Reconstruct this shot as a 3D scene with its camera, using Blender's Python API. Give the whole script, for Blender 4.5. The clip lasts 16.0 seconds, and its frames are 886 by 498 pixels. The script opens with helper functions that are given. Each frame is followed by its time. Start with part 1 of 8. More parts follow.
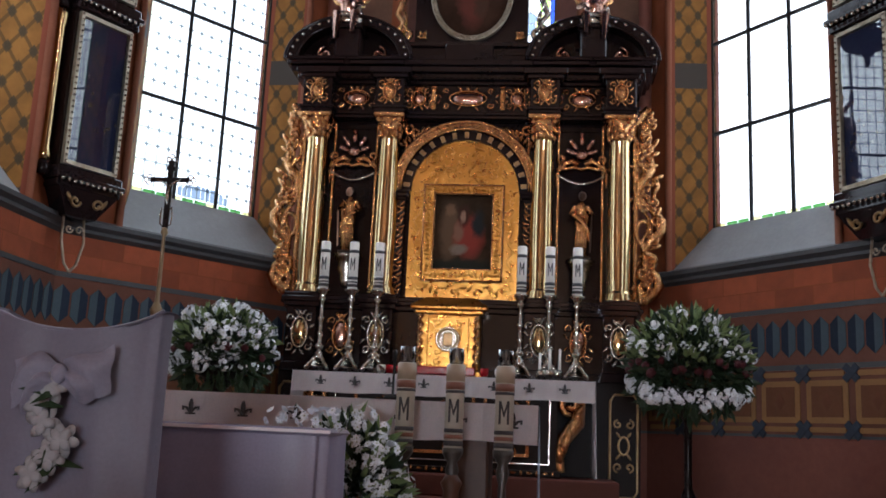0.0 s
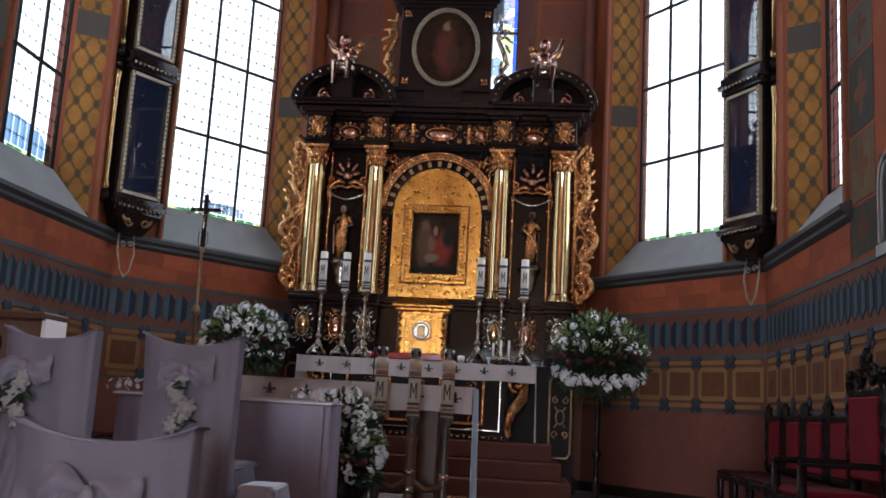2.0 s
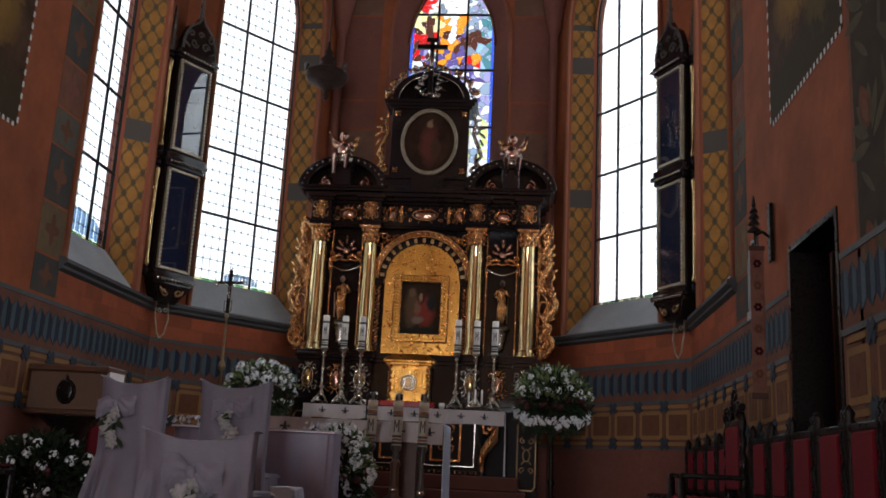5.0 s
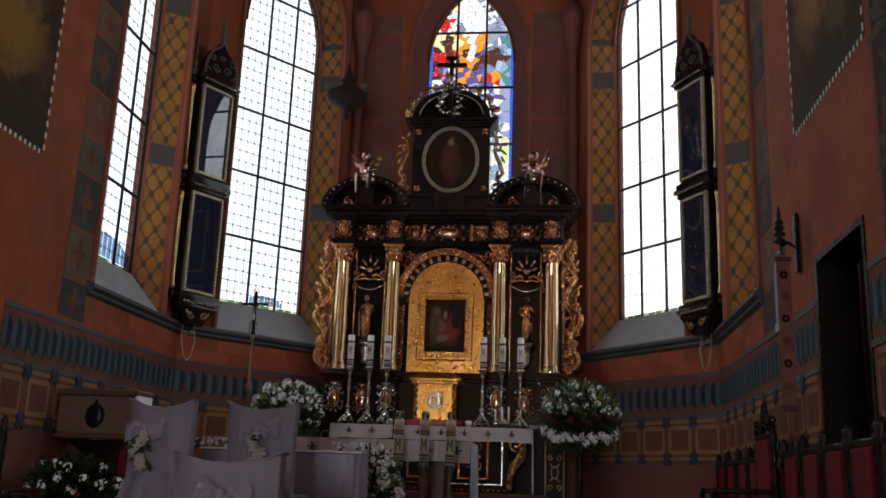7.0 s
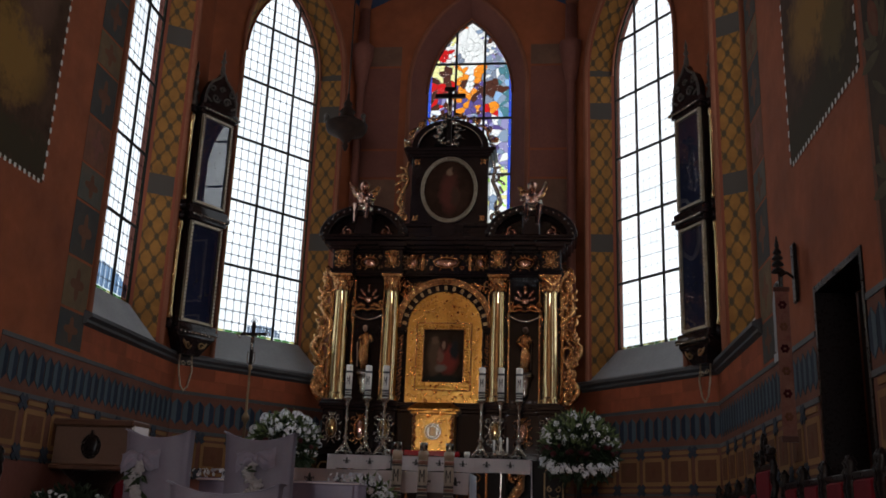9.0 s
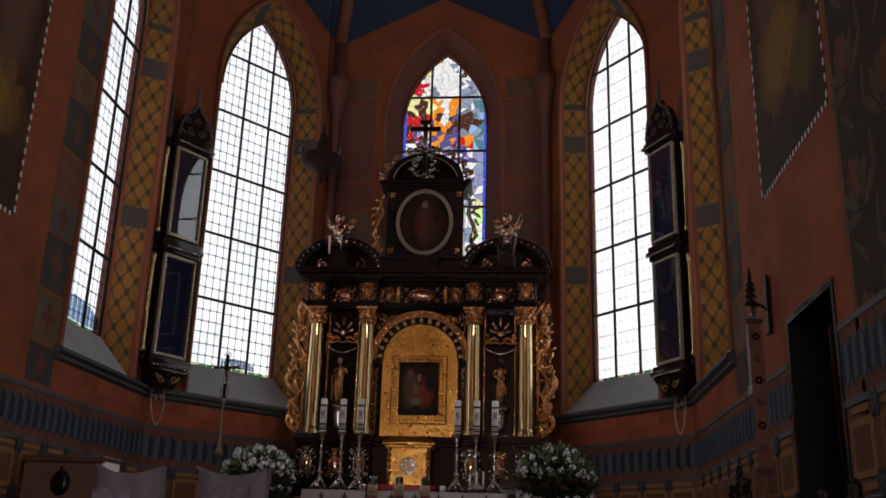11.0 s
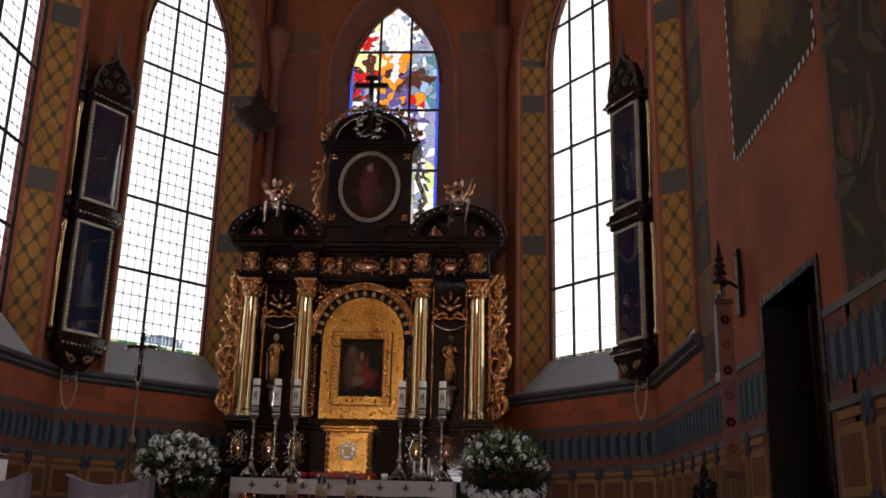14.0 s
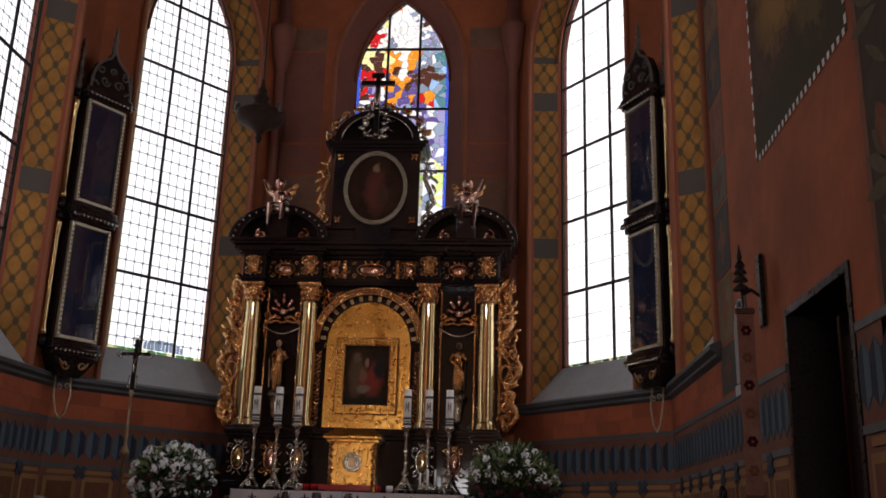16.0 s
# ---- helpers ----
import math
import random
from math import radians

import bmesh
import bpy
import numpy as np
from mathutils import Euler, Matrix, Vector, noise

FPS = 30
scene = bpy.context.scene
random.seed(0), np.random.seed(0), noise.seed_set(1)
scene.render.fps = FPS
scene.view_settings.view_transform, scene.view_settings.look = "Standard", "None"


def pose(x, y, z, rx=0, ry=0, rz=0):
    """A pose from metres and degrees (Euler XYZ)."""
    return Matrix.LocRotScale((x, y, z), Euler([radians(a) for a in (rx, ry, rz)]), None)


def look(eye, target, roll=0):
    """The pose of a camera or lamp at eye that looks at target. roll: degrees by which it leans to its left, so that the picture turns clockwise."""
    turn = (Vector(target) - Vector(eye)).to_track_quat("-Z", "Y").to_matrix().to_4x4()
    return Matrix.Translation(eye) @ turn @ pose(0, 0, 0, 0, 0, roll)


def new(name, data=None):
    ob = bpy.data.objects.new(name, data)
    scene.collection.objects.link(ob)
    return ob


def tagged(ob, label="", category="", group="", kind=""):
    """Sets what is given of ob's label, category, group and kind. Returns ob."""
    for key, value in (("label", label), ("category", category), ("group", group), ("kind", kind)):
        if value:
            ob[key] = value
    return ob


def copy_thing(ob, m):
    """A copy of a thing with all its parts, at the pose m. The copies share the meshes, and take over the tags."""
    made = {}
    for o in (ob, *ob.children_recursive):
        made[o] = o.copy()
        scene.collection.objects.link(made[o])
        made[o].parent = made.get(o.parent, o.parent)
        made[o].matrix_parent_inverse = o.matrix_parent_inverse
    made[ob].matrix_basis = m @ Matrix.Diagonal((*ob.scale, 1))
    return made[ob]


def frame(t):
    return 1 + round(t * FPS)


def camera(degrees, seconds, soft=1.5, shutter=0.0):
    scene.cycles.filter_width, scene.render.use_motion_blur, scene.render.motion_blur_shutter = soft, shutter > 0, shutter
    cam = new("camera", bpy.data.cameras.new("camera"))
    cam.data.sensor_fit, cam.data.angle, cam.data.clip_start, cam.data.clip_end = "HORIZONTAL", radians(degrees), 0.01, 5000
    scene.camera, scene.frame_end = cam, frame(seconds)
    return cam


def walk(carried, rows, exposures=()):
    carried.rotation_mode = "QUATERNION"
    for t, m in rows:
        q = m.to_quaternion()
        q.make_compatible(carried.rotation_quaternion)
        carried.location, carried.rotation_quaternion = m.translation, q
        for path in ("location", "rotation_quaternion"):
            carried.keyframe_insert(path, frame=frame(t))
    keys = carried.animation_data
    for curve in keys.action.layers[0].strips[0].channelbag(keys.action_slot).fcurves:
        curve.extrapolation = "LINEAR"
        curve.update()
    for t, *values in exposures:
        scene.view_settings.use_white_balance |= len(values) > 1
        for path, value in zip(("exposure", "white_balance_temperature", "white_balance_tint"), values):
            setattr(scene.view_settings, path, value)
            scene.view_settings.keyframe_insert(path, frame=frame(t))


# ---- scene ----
cam = camera(50.03, 16.0, soft=1.7)
# seconds, eye x y z, yaw, pitch, roll
ROWS = [
    (0.0, -0.832, 4.385, 0.875, 5.45, 11.28, -2.62),
    (0.5, -0.692, 3.310, 0.873, 5.03, 10.15, -2.73),
    (1.0, -0.529, 2.576, 0.872, 5.17, 9.68, -2.77),
    (1.5, -0.540, 2.546, 0.872, 4.75, 9.89, -2.91),
    (2.0, -0.415, 2.114, 0.871, 4.86, 9.72, -3.17),
    (2.5, -0.037, 0.605, 0.738, 5.67, 9.08, -3.07),
    (3.0, 0.000, 0.000, 0.620, 5.44, 9.48, -3.19),
    (3.5, 0.000, 0.000, 0.620, 5.47, 9.86, -3.00),
    (4.0, 0.000, 0.000, 0.620, 5.23, 10.79, -2.81),
    (4.5, 0.000, 0.000, 0.620, 4.71, 12.19, -2.93),
    (7.0, 0.000, 0.000, 0.620, 6.49, 14.12, -2.08),
    (7.5, 0.000, 0.000, 0.620, 6.58, 14.09, -2.06),
    (8.0, 0.000, 0.000, 0.620, 6.43, 14.69, -2.25),
    (10.5, 0.000, 0.000, 0.620, 6.04, 17.30, -1.34),
    (11.0, 0.000, 0.000, 0.620, 4.98, 17.92, -1.62),
    (11.5, 0.000, 0.000, 0.620, 3.66, 18.28, -2.00),
    (12.0, 0.000, 0.000, 0.620, 2.75, 17.54, -2.33),
    (12.5, 0.000, 0.000, 0.620, 2.29, 16.83, -1.77),
    (13.0, 0.018, 0.199, 0.687, 2.24, 16.28, -1.22),
    (13.5, 0.169, 0.793, 0.885, 2.84, 16.22, -1.39),
    (14.0, 0.239, 1.072, 0.984, 3.19, 15.93, -1.34),
    (14.5, 0.332, 1.457, 1.125, 3.82, 15.76, -1.43),
    (15.0, 0.330, 1.487, 1.134, 3.99, 15.74, -1.27),
    (15.5, 0.342, 1.527, 1.138, 4.21, 15.77, -1.43),
    (16.0, 0.337, 1.515, 1.135, 4.21, 16.00, -1.69),
]
EXPOSURES = [(0.0, 0.6, 5800, 10), (2.0, 0.5, 5800, 10), (3.5, 0.42, 5700, 10), (4.5, 0.1, 6100, 10), (7.0, -0.25, 6250, 10), (10.5, -0.75, 6450, 14), (11.5, -0.75, 6750, 18), (13.0, -0.35, 6750, 19), (16.0, -0.38, 6750, 19)]
walk(cam, [(t, pose(x, y, z, 90 + pitch, roll, yaw)) for t, x, y, z, yaw, pitch, roll in ROWS], EXPOSURES)

# ---- world and daylight ----
world = bpy.data.worlds.new("sky")
scene.world = world
world.use_nodes = True
wn = world.node_tree
sky = wn.nodes.new("ShaderNodeTexSky")
sky.sky_type, sky.sun_disc, sky.sun_elevation, sky.sun_rotation = "NISHITA", False, radians(40), radians(200)
wn.links.new(sky.outputs[0], wn.nodes["Background"].inputs[0])
wn.nodes["Background"].inputs[1].default_value = 0.1
sun = new("sun", bpy.data.lights.new("sun", "SUN"))
sun.data.energy, sun.data.angle, sun.data.color = 1.0, radians(15), (1.0, 0.97, 0.92)
sun.matrix_world = look((0, -10, 30), (-6, 4, 0))
NAVE_FILL = 6.5          # gain of the unseen nave windows, added as fill from behind the camera
WEST_FILL = 4.2          # gain of the unseen west portal, added as frontal fill for the altar
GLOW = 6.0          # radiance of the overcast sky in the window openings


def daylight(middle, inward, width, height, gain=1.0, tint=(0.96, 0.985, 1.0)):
    """Plain glowing backdrop of overcast sky just outside one window, or outside an unseen opening added for fill."""
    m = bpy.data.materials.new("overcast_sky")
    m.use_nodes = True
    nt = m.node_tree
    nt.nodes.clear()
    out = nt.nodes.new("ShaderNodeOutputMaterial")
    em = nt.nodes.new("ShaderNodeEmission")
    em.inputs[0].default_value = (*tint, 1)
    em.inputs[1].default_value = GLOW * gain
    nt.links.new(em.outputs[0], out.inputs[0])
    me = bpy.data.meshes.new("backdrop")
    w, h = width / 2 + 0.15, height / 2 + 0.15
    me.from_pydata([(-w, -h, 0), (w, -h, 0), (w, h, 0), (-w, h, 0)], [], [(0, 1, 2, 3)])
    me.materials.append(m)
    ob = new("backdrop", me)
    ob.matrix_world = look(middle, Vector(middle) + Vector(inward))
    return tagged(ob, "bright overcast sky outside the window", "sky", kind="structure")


# ---- materials ----
def nodes_of(name):
    m = bpy.data.materials.new(name)
    m.use_nodes = True
    nt = m.node_tree
    return m, nt, nt.nodes["Principled BSDF"]


def add(nt, kind, **values):
    n = nt.nodes.new(kind)
    for k, v in values.items():
        n.inputs[k].default_value = v
    return n


def maths(nt, op, a, b=None, c=None):
    n = nt.nodes.new("ShaderNodeMath")
    n.operation = op
    for i, v in enumerate((a, b, c)):
        if v is None:
            continue
        if isinstance(v, (int, float)):
            n.inputs[i].default_value = v
        else:
            nt.links.new(v, n.inputs[i])
    return n.outputs[0]


def blend(nt, fac, a, b):
    n = nt.nodes.new("ShaderNodeMix")
    n.data_type = "RGBA"
    for i, v in ((0, fac), (6, a), (7, b)):
        if isinstance(v, (int, float)):
            n.inputs[i].default_value = v
        elif isinstance(v, (tuple, list)):
            n.inputs[i].default_value = (*v[:3], 1)
        else:
            nt.links.new(v, n.inputs[i])
    return n.outputs[2]


def worn(nt, scale, detail=5.0, rough=0.6, coord="Object"):
    tc = nt.nodes.new("ShaderNodeTexCoord")
    n = add(nt, "ShaderNodeTexNoise", Scale=scale, Detail=detail, Roughness=rough)
    nt.links.new(tc.outputs[coord], n.inputs["Vector"])
    return n.outputs["Fac"]


def spread(nt, fac, lo, hi):
    n = add(nt, "ShaderNodeMapRange")
    nt.links.new(fac, n.inputs[0])
    n.inputs[1].default_value, n.inputs[2].default_value = lo, hi
    return n.outputs[0]


def mk(name, base, second=None, rough=0.6, metal=0.0, big=1.5, fine=30.0, bump=0.15, dist=0.004, rvar=0.15, random_tint=0.0, sheen=0.0, coat=0.0, spec=0.5):
    """A surface with large stains, fine grain and relief."""
    m, nt, b = nodes_of(name)
    second = second or tuple(c * 0.62 for c in base)
    f1 = spread(nt, worn(nt, big), 0.3, 0.72)
    f2 = spread(nt, worn(nt, fine), 0.25, 0.8)
    col = blend(nt, f1, base, second)
    col = blend(nt, maths(nt, "MULTIPLY", f2, 0.35), col, tuple(c * 0.55 for c in base))
    if random_tint:
        info = nt.nodes.new("ShaderNodeObjectInfo")
        hsv = add(nt, "ShaderNodeHueSaturation")
        nt.links.new(maths(nt, "MULTIPLY_ADD", info.outputs["Random"], random_tint, 1 - random_tint / 2), hsv.inputs["Value"])
        nt.links.new(col, hsv.inputs["Color"])
        col = hsv.outputs[0]
    nt.links.new(col, b.inputs["Base Color"])
    nt.links.new(maths(nt, "MULTIPLY_ADD", f2, rvar, rough - rvar / 2), b.inputs["Roughness"])
    b.inputs["Metallic"].default_value = metal
    b.inputs["Specular IOR Level"].default_value = spec
    b.inputs["Sheen Weight"].default_value = sheen
    b.inputs["Coat Weight"].default_value = coat
    bp = add(nt, "ShaderNodeBump", Strength=bump, Distance=dist)
    nt.links.new(f2, bp.inputs["Height"])
    nt.links.new(bp.outputs[0], b.inputs["Normal"])
    return m


M = {}
# unseen nave shell; its tone is set for what gold and lacquer reflect
M["nave_plaster"] = mk("painted_nave_plaster", (0.24, 0.15, 0.10), rough=0.9, spec=0.12)
M["plaster_red"] = mk("red_plaster", (0.29, 0.084, 0.034), (0.165, 0.05, 0.025), rough=0.85, big=1.3, fine=9, bump=0.2, spec=0.12)


def painted_stone():
    """Red wall paint that changes a little from stone to stone."""
    m, nt, b = nodes_of("red_painted_stone")
    geo = nt.nodes.new("ShaderNodeNewGeometry")
    col = blend(nt, geo.outputs["Random Per Island"], (0.34, 0.09, 0.042), (0.21, 0.058, 0.03))
    col = blend(nt, maths(nt, "MULTIPLY", spread(nt, worn(nt, 7), 0.35, 0.8), 0.5), col, (0.12, 0.045, 0.028))
    nt.links.new(col, b.inputs["Base Color"])
    b.inputs["Roughness"].default_value = 0.85
    b.inputs["Specular IOR Level"].default_value = 0.12
    bp = add(nt, "ShaderNodeBump", Strength=0.25, Distance=0.004)
    nt.links.new(worn(nt, 22), bp.inputs["Height"])
    nt.links.new(bp.outputs[0], b.inputs["Normal"])
    return m


M["painted_stone"] = painted_stone()
M["plaster_low"] = mk("dark_red_dado", (0.19, 0.07, 0.05), (0.13, 0.05, 0.04), rough=0.75, big=1.2, fine=18, spec=0.12)
M["moulding"] = mk("grey_blue_painted_moulding", (0.075, 0.078, 0.084), rough=0.6, fine=40, spec=0.25)
M["sill"] = mk("grey_stone_sill", (0.33, 0.345, 0.36), (0.24, 0.255, 0.27), rough=0.55, fine=25)
M["hex_dark"] = mk("slate_blue_paint", (0.024, 0.034, 0.055), rough=0.8, fine=35, random_tint=0.5, spec=0.12)
M["hex_light"] = mk("grey_blue_paint", (0.07, 0.098, 0.118), rough=0.8, fine=35, random_tint=0.3, spec=0.12)
M["band_brown"] = mk("brown_painted_band", (0.16, 0.07, 0.048), rough=0.85, spec=0.12)
M["hex_ground"] = mk("dusty_blue_brown_paint", (0.085, 0.095, 0.105), (0.10, 0.075, 0.06), rough=0.85, big=2.5, fine=25, spec=0.12)
M["ochre"] = mk("ochre_paint", (0.27, 0.145, 0.058), (0.15, 0.08, 0.038), rough=0.8, fine=40, random_tint=0.35, spec=0.12)
M["umber"] = mk("umber_paint", (0.14, 0.06, 0.032), rough=0.8, random_tint=0.3, spec=0.12)
M["cross_blue"] = mk("blue_black_paint", (0.045, 0.055, 0.075), rough=0.8, spec=0.12)
M["panel_teal"] = mk("faded_teal_fresco", (0.075, 0.085, 0.08), (0.12, 0.09, 0.06), rough=0.9, big=2.5, fine=12, spec=0.12)
M["panel_blue"] = mk("faded_blue_fresco", (0.045, 0.05, 0.052), (0.08, 0.064, 0.05), rough=0.9, big=3, fine=12, spec=0.12)
M["panel_rust"] = mk("faded_rust_fresco", (0.19, 0.075, 0.045), (0.10, 0.06, 0.045), rough=0.9, big=3, fine=12, spec=0.12)
M["panel_ochre"] = mk("faded_ochre_fresco", (0.16, 0.105, 0.055), (0.09, 0.07, 0.05), rough=0.9, big=3, fine=12, spec=0.12)
M["panel_dusk"] = mk("smoky_fresco", (0.10, 0.055, 0.04), (0.19, 0.10, 0.065), rough=0.9, big=2.2, fine=8, spec=0.1)
M["fresco_white"] = mk("chalk_white_paint", (0.66, 0.64, 0.60), rough=0.9, spec=0.12)
M["rib"] = mk("terracotta_rib", (0.25, 0.09, 0.05), rough=0.8, spec=0.12)
M["vault"] = mk("night_blue_vault", (0.03, 0.04, 0.075), rough=0.9, spec=0.12)
M["ebony"] = mk("black_lacquered_wood", (0.010, 0.007, 0.008), (0.018, 0.010, 0.009), rough=0.055, fine=60, bump=0.02, rvar=0.03, spec=0.3)
M["black_wood"] = mk("dull_black_painted_wood", (0.012, 0.009, 0.009), (0.024, 0.015, 0.012), rough=0.5, fine=50, bump=0.05, rvar=0.1, spec=0.12)
M["gold"] = mk("carved_gilding", (0.88, 0.50, 0.22), (0.46, 0.19, 0.07), rough=0.15, metal=1.0, big=9, fine=38, bump=0.75, dist=0.009)
M["gilt_panel"] = mk("embossed_gilt_panel", (0.80, 0.42, 0.10), (0.50, 0.21, 0.04), rough=0.3, metal=1.0, big=2.6, fine=15, bump=0.3, dist=0.010)
M["gold_pale"] = mk("polished_gilt_column", (0.80, 0.62, 0.34), (0.62, 0.44, 0.20), rough=0.12, metal=1.0, big=3, fine=20, bump=0.1)
M["rose_gilt"] = mk("rose_silvered_gilding", (0.80, 0.52, 0.42), (0.48, 0.25, 0.18), rough=0.16, metal=1.0, big=8, fine=50, bump=0.4)
M["silver"] = mk("worn_silver", (0.66, 0.62, 0.55), (0.42, 0.38, 0.32), rough=0.18, metal=1.0, big=9, fine=40, bump=0.5)
M["brass"] = mk("aged_brass", (0.52, 0.34, 0.16), (0.25, 0.16, 0.09), rough=0.35, metal=1.0, big=8, fine=40)
M["iron"] = mk("black_iron", (0.015, 0.013, 0.013), rough=0.5, spec=0.25)
M["gold_dull"] = mk("dull_brass", (0.30, 0.22, 0.13), (0.18, 0.12, 0.07), rough=0.35, metal=0.8, big=6, fine=30, bump=0.1)
M["bronze_worn"] = mk("worn_dark_carving", (0.05, 0.042, 0.036), (0.11, 0.095, 0.08), rough=0.4, metal=0.4, big=14, fine=60, bump=0.4)
M["bronze"] = mk("dark_bronze", (0.035, 0.02, 0.015), (0.02, 0.012, 0.01), rough=0.65, big=8, fine=40, bump=0.4, spec=0.06)
M["lead"] = mk("lead_came", (0.025, 0.03, 0.028), rough=0.6)
# shade on the chair backs is put into the white satin's base colour
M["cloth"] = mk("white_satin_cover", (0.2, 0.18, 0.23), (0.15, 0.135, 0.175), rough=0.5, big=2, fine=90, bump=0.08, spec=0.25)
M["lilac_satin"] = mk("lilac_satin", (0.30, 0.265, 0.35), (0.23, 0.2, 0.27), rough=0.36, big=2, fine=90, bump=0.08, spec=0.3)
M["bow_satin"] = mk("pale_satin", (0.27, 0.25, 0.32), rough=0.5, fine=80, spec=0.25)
M["linen"] = mk("white_altar_linen", (0.87, 0.81, 0.81), (0.82, 0.75, 0.75), rough=0.8, big=3, fine=120, bump=0.1)
M["linen_blue"] = mk("cool_white_linen", (0.66, 0.70, 0.80), rough=0.8, fine=120)
M["embroidery"] = mk("dark_embroidery", (0.06, 0.05, 0.05), rough=0.8)
M["carpet"] = mk("polished_russet_stone", (0.36, 0.155, 0.09), (0.26, 0.10, 0.058), rough=0.16, rvar=0.1, big=1.2, fine=30, bump=0.04)
M["step_red"] = mk("dark_red_step_carpet", (0.115, 0.038, 0.027), rough=0.6, fine=80, bump=0.3, spec=0.12)
M["marble"] = mk("grey_marble_tile", (0.36, 0.31, 0.29), (0.15, 0.125, 0.115), rough=0.2, big=2.2, fine=9, bump=0.05, random_tint=0.2)
M["tile_red"] = mk("terracotta_tile", (0.23, 0.10, 0.065), (0.17, 0.075, 0.05), rough=0.4, big=2, fine=20, bump=0.08, random_tint=0.25)
M["grout"] = mk("dark_grout", (0.12, 0.10, 0.09), rough=0.9)
M["velvet"] = mk("red_velvet", (0.15, 0.007, 0.014), (0.10, 0.005, 0.010), rough=0.85, big=5, fine=90, spec=0.12)
M["velvet_dark"] = mk("dark_worn_velvet", (0.05, 0.006, 0.009), (0.03, 0.004, 0.006), rough=0.9, big=5, fine=90, spec=0.1)
M["darkwood"] = mk("dark_stained_wood", (0.010, 0.006, 0.006), (0.007, 0.005, 0.005), spec=0.2, rough=0.3, big=6, fine=40)
M["brownwood"] = mk("brown_oak", (0.11, 0.05, 0.03), (0.07, 0.032, 0.02), rough=0.45, big=5, fine=35, spec=0.25)
M["redwood"] = mk("red_brown_wood", (0.08, 0.028, 0.02), rough=0.45, big=5, fine=35, spec=0.25)
M["cream"] = mk("brown_varnished_panel", (0.13, 0.062, 0.036), (0.085, 0.042, 0.026), rough=0.6)
M["wax"] = mk("ivory_wax", (0.84, 0.81, 0.76), (0.78, 0.73, 0.66), rough=0.45, fine=20, bump=0.03)
M["wax_tan"] = mk("honey_wax", (0.46, 0.34, 0.23), rough=0.5)
M["wax_aged"] = mk("yellowed_wax", (0.52, 0.45, 0.36), (0.40, 0.33, 0.25), rough=0.5, fine=30, bump=0.05)
M["wax_rust"] = mk("rust_printed_wax", (0.24, 0.09, 0.05), (0.15, 0.06, 0.04), rough=0.5, fine=40)
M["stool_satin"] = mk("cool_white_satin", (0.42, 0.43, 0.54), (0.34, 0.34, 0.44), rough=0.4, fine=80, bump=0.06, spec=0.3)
M["red_glass"] = mk("red_votive_glass", (0.35, 0.01, 0.015), rough=0.15)
M["leaf"] = mk("green_leaf", (0.034, 0.055, 0.025), (0.02, 0.036, 0.017), rough=0.5, big=14, fine=60, random_tint=0.4, spec=0.25)
# darker copy of the leaf, with the shade by the lectern in its colour
M["leaf_shaded"] = mk("blackish_green_leaf", (0.018, 0.028, 0.014), (0.012, 0.018, 0.010), rough=0.5, big=14, fine=60, spec=0.15)
M["leaf_pale"] = mk("pale_green_bud", (0.20, 0.26, 0.11), rough=0.5, spec=0.12)
M["petal"] = mk("white_petal", (0.80, 0.82, 0.86), (0.72, 0.74, 0.78), rough=0.7, big=20)
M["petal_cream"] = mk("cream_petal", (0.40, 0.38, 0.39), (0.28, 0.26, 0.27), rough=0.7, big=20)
M["pollen"] = mk("yellow_green_flower_eye", (0.42, 0.42, 0.25), rough=0.8)
M["rose"] = mk("dark_red_rose", (0.075, 0.004, 0.009), (0.045, 0.003, 0.006), rough=0.6, big=20)
M["flesh"] = mk("painted_carved_wood", (0.42, 0.24, 0.16), (0.32, 0.17, 0.11), rough=0.5, big=8)
M["statue_dark"] = mk("dark_polychrome_wood", (0.07, 0.04, 0.028), rough=0.5, spec=0.12)
M["cabinet_glass_back"] = mk("navy_velvet_lining", (0.010, 0.014, 0.040), (0.016, 0.022, 0.06), rough=0.8, big=4, fine=25, spec=0.12)
# near-black: the unlit depth of the doorways is put into this wood's colour
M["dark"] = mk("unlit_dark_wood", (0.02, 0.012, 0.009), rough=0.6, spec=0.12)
M["pink_linen"] = mk("pinkish_altar_frontal", (0.88, 0.80, 0.80), (0.82, 0.73, 0.73), rough=0.8, big=3, fine=110, bump=0.1)
M["banner"] = mk("faded_embroidered_band", (0.13, 0.034, 0.026), (0.20, 0.10, 0.07), rough=0.85, big=9, fine=60)
M["oval_frame"] = mk("dull_silver_frame", (0.50, 0.44, 0.34), (0.28, 0.22, 0.15), rough=0.4, metal=0.9, big=20, fine=60, bump=0.5)


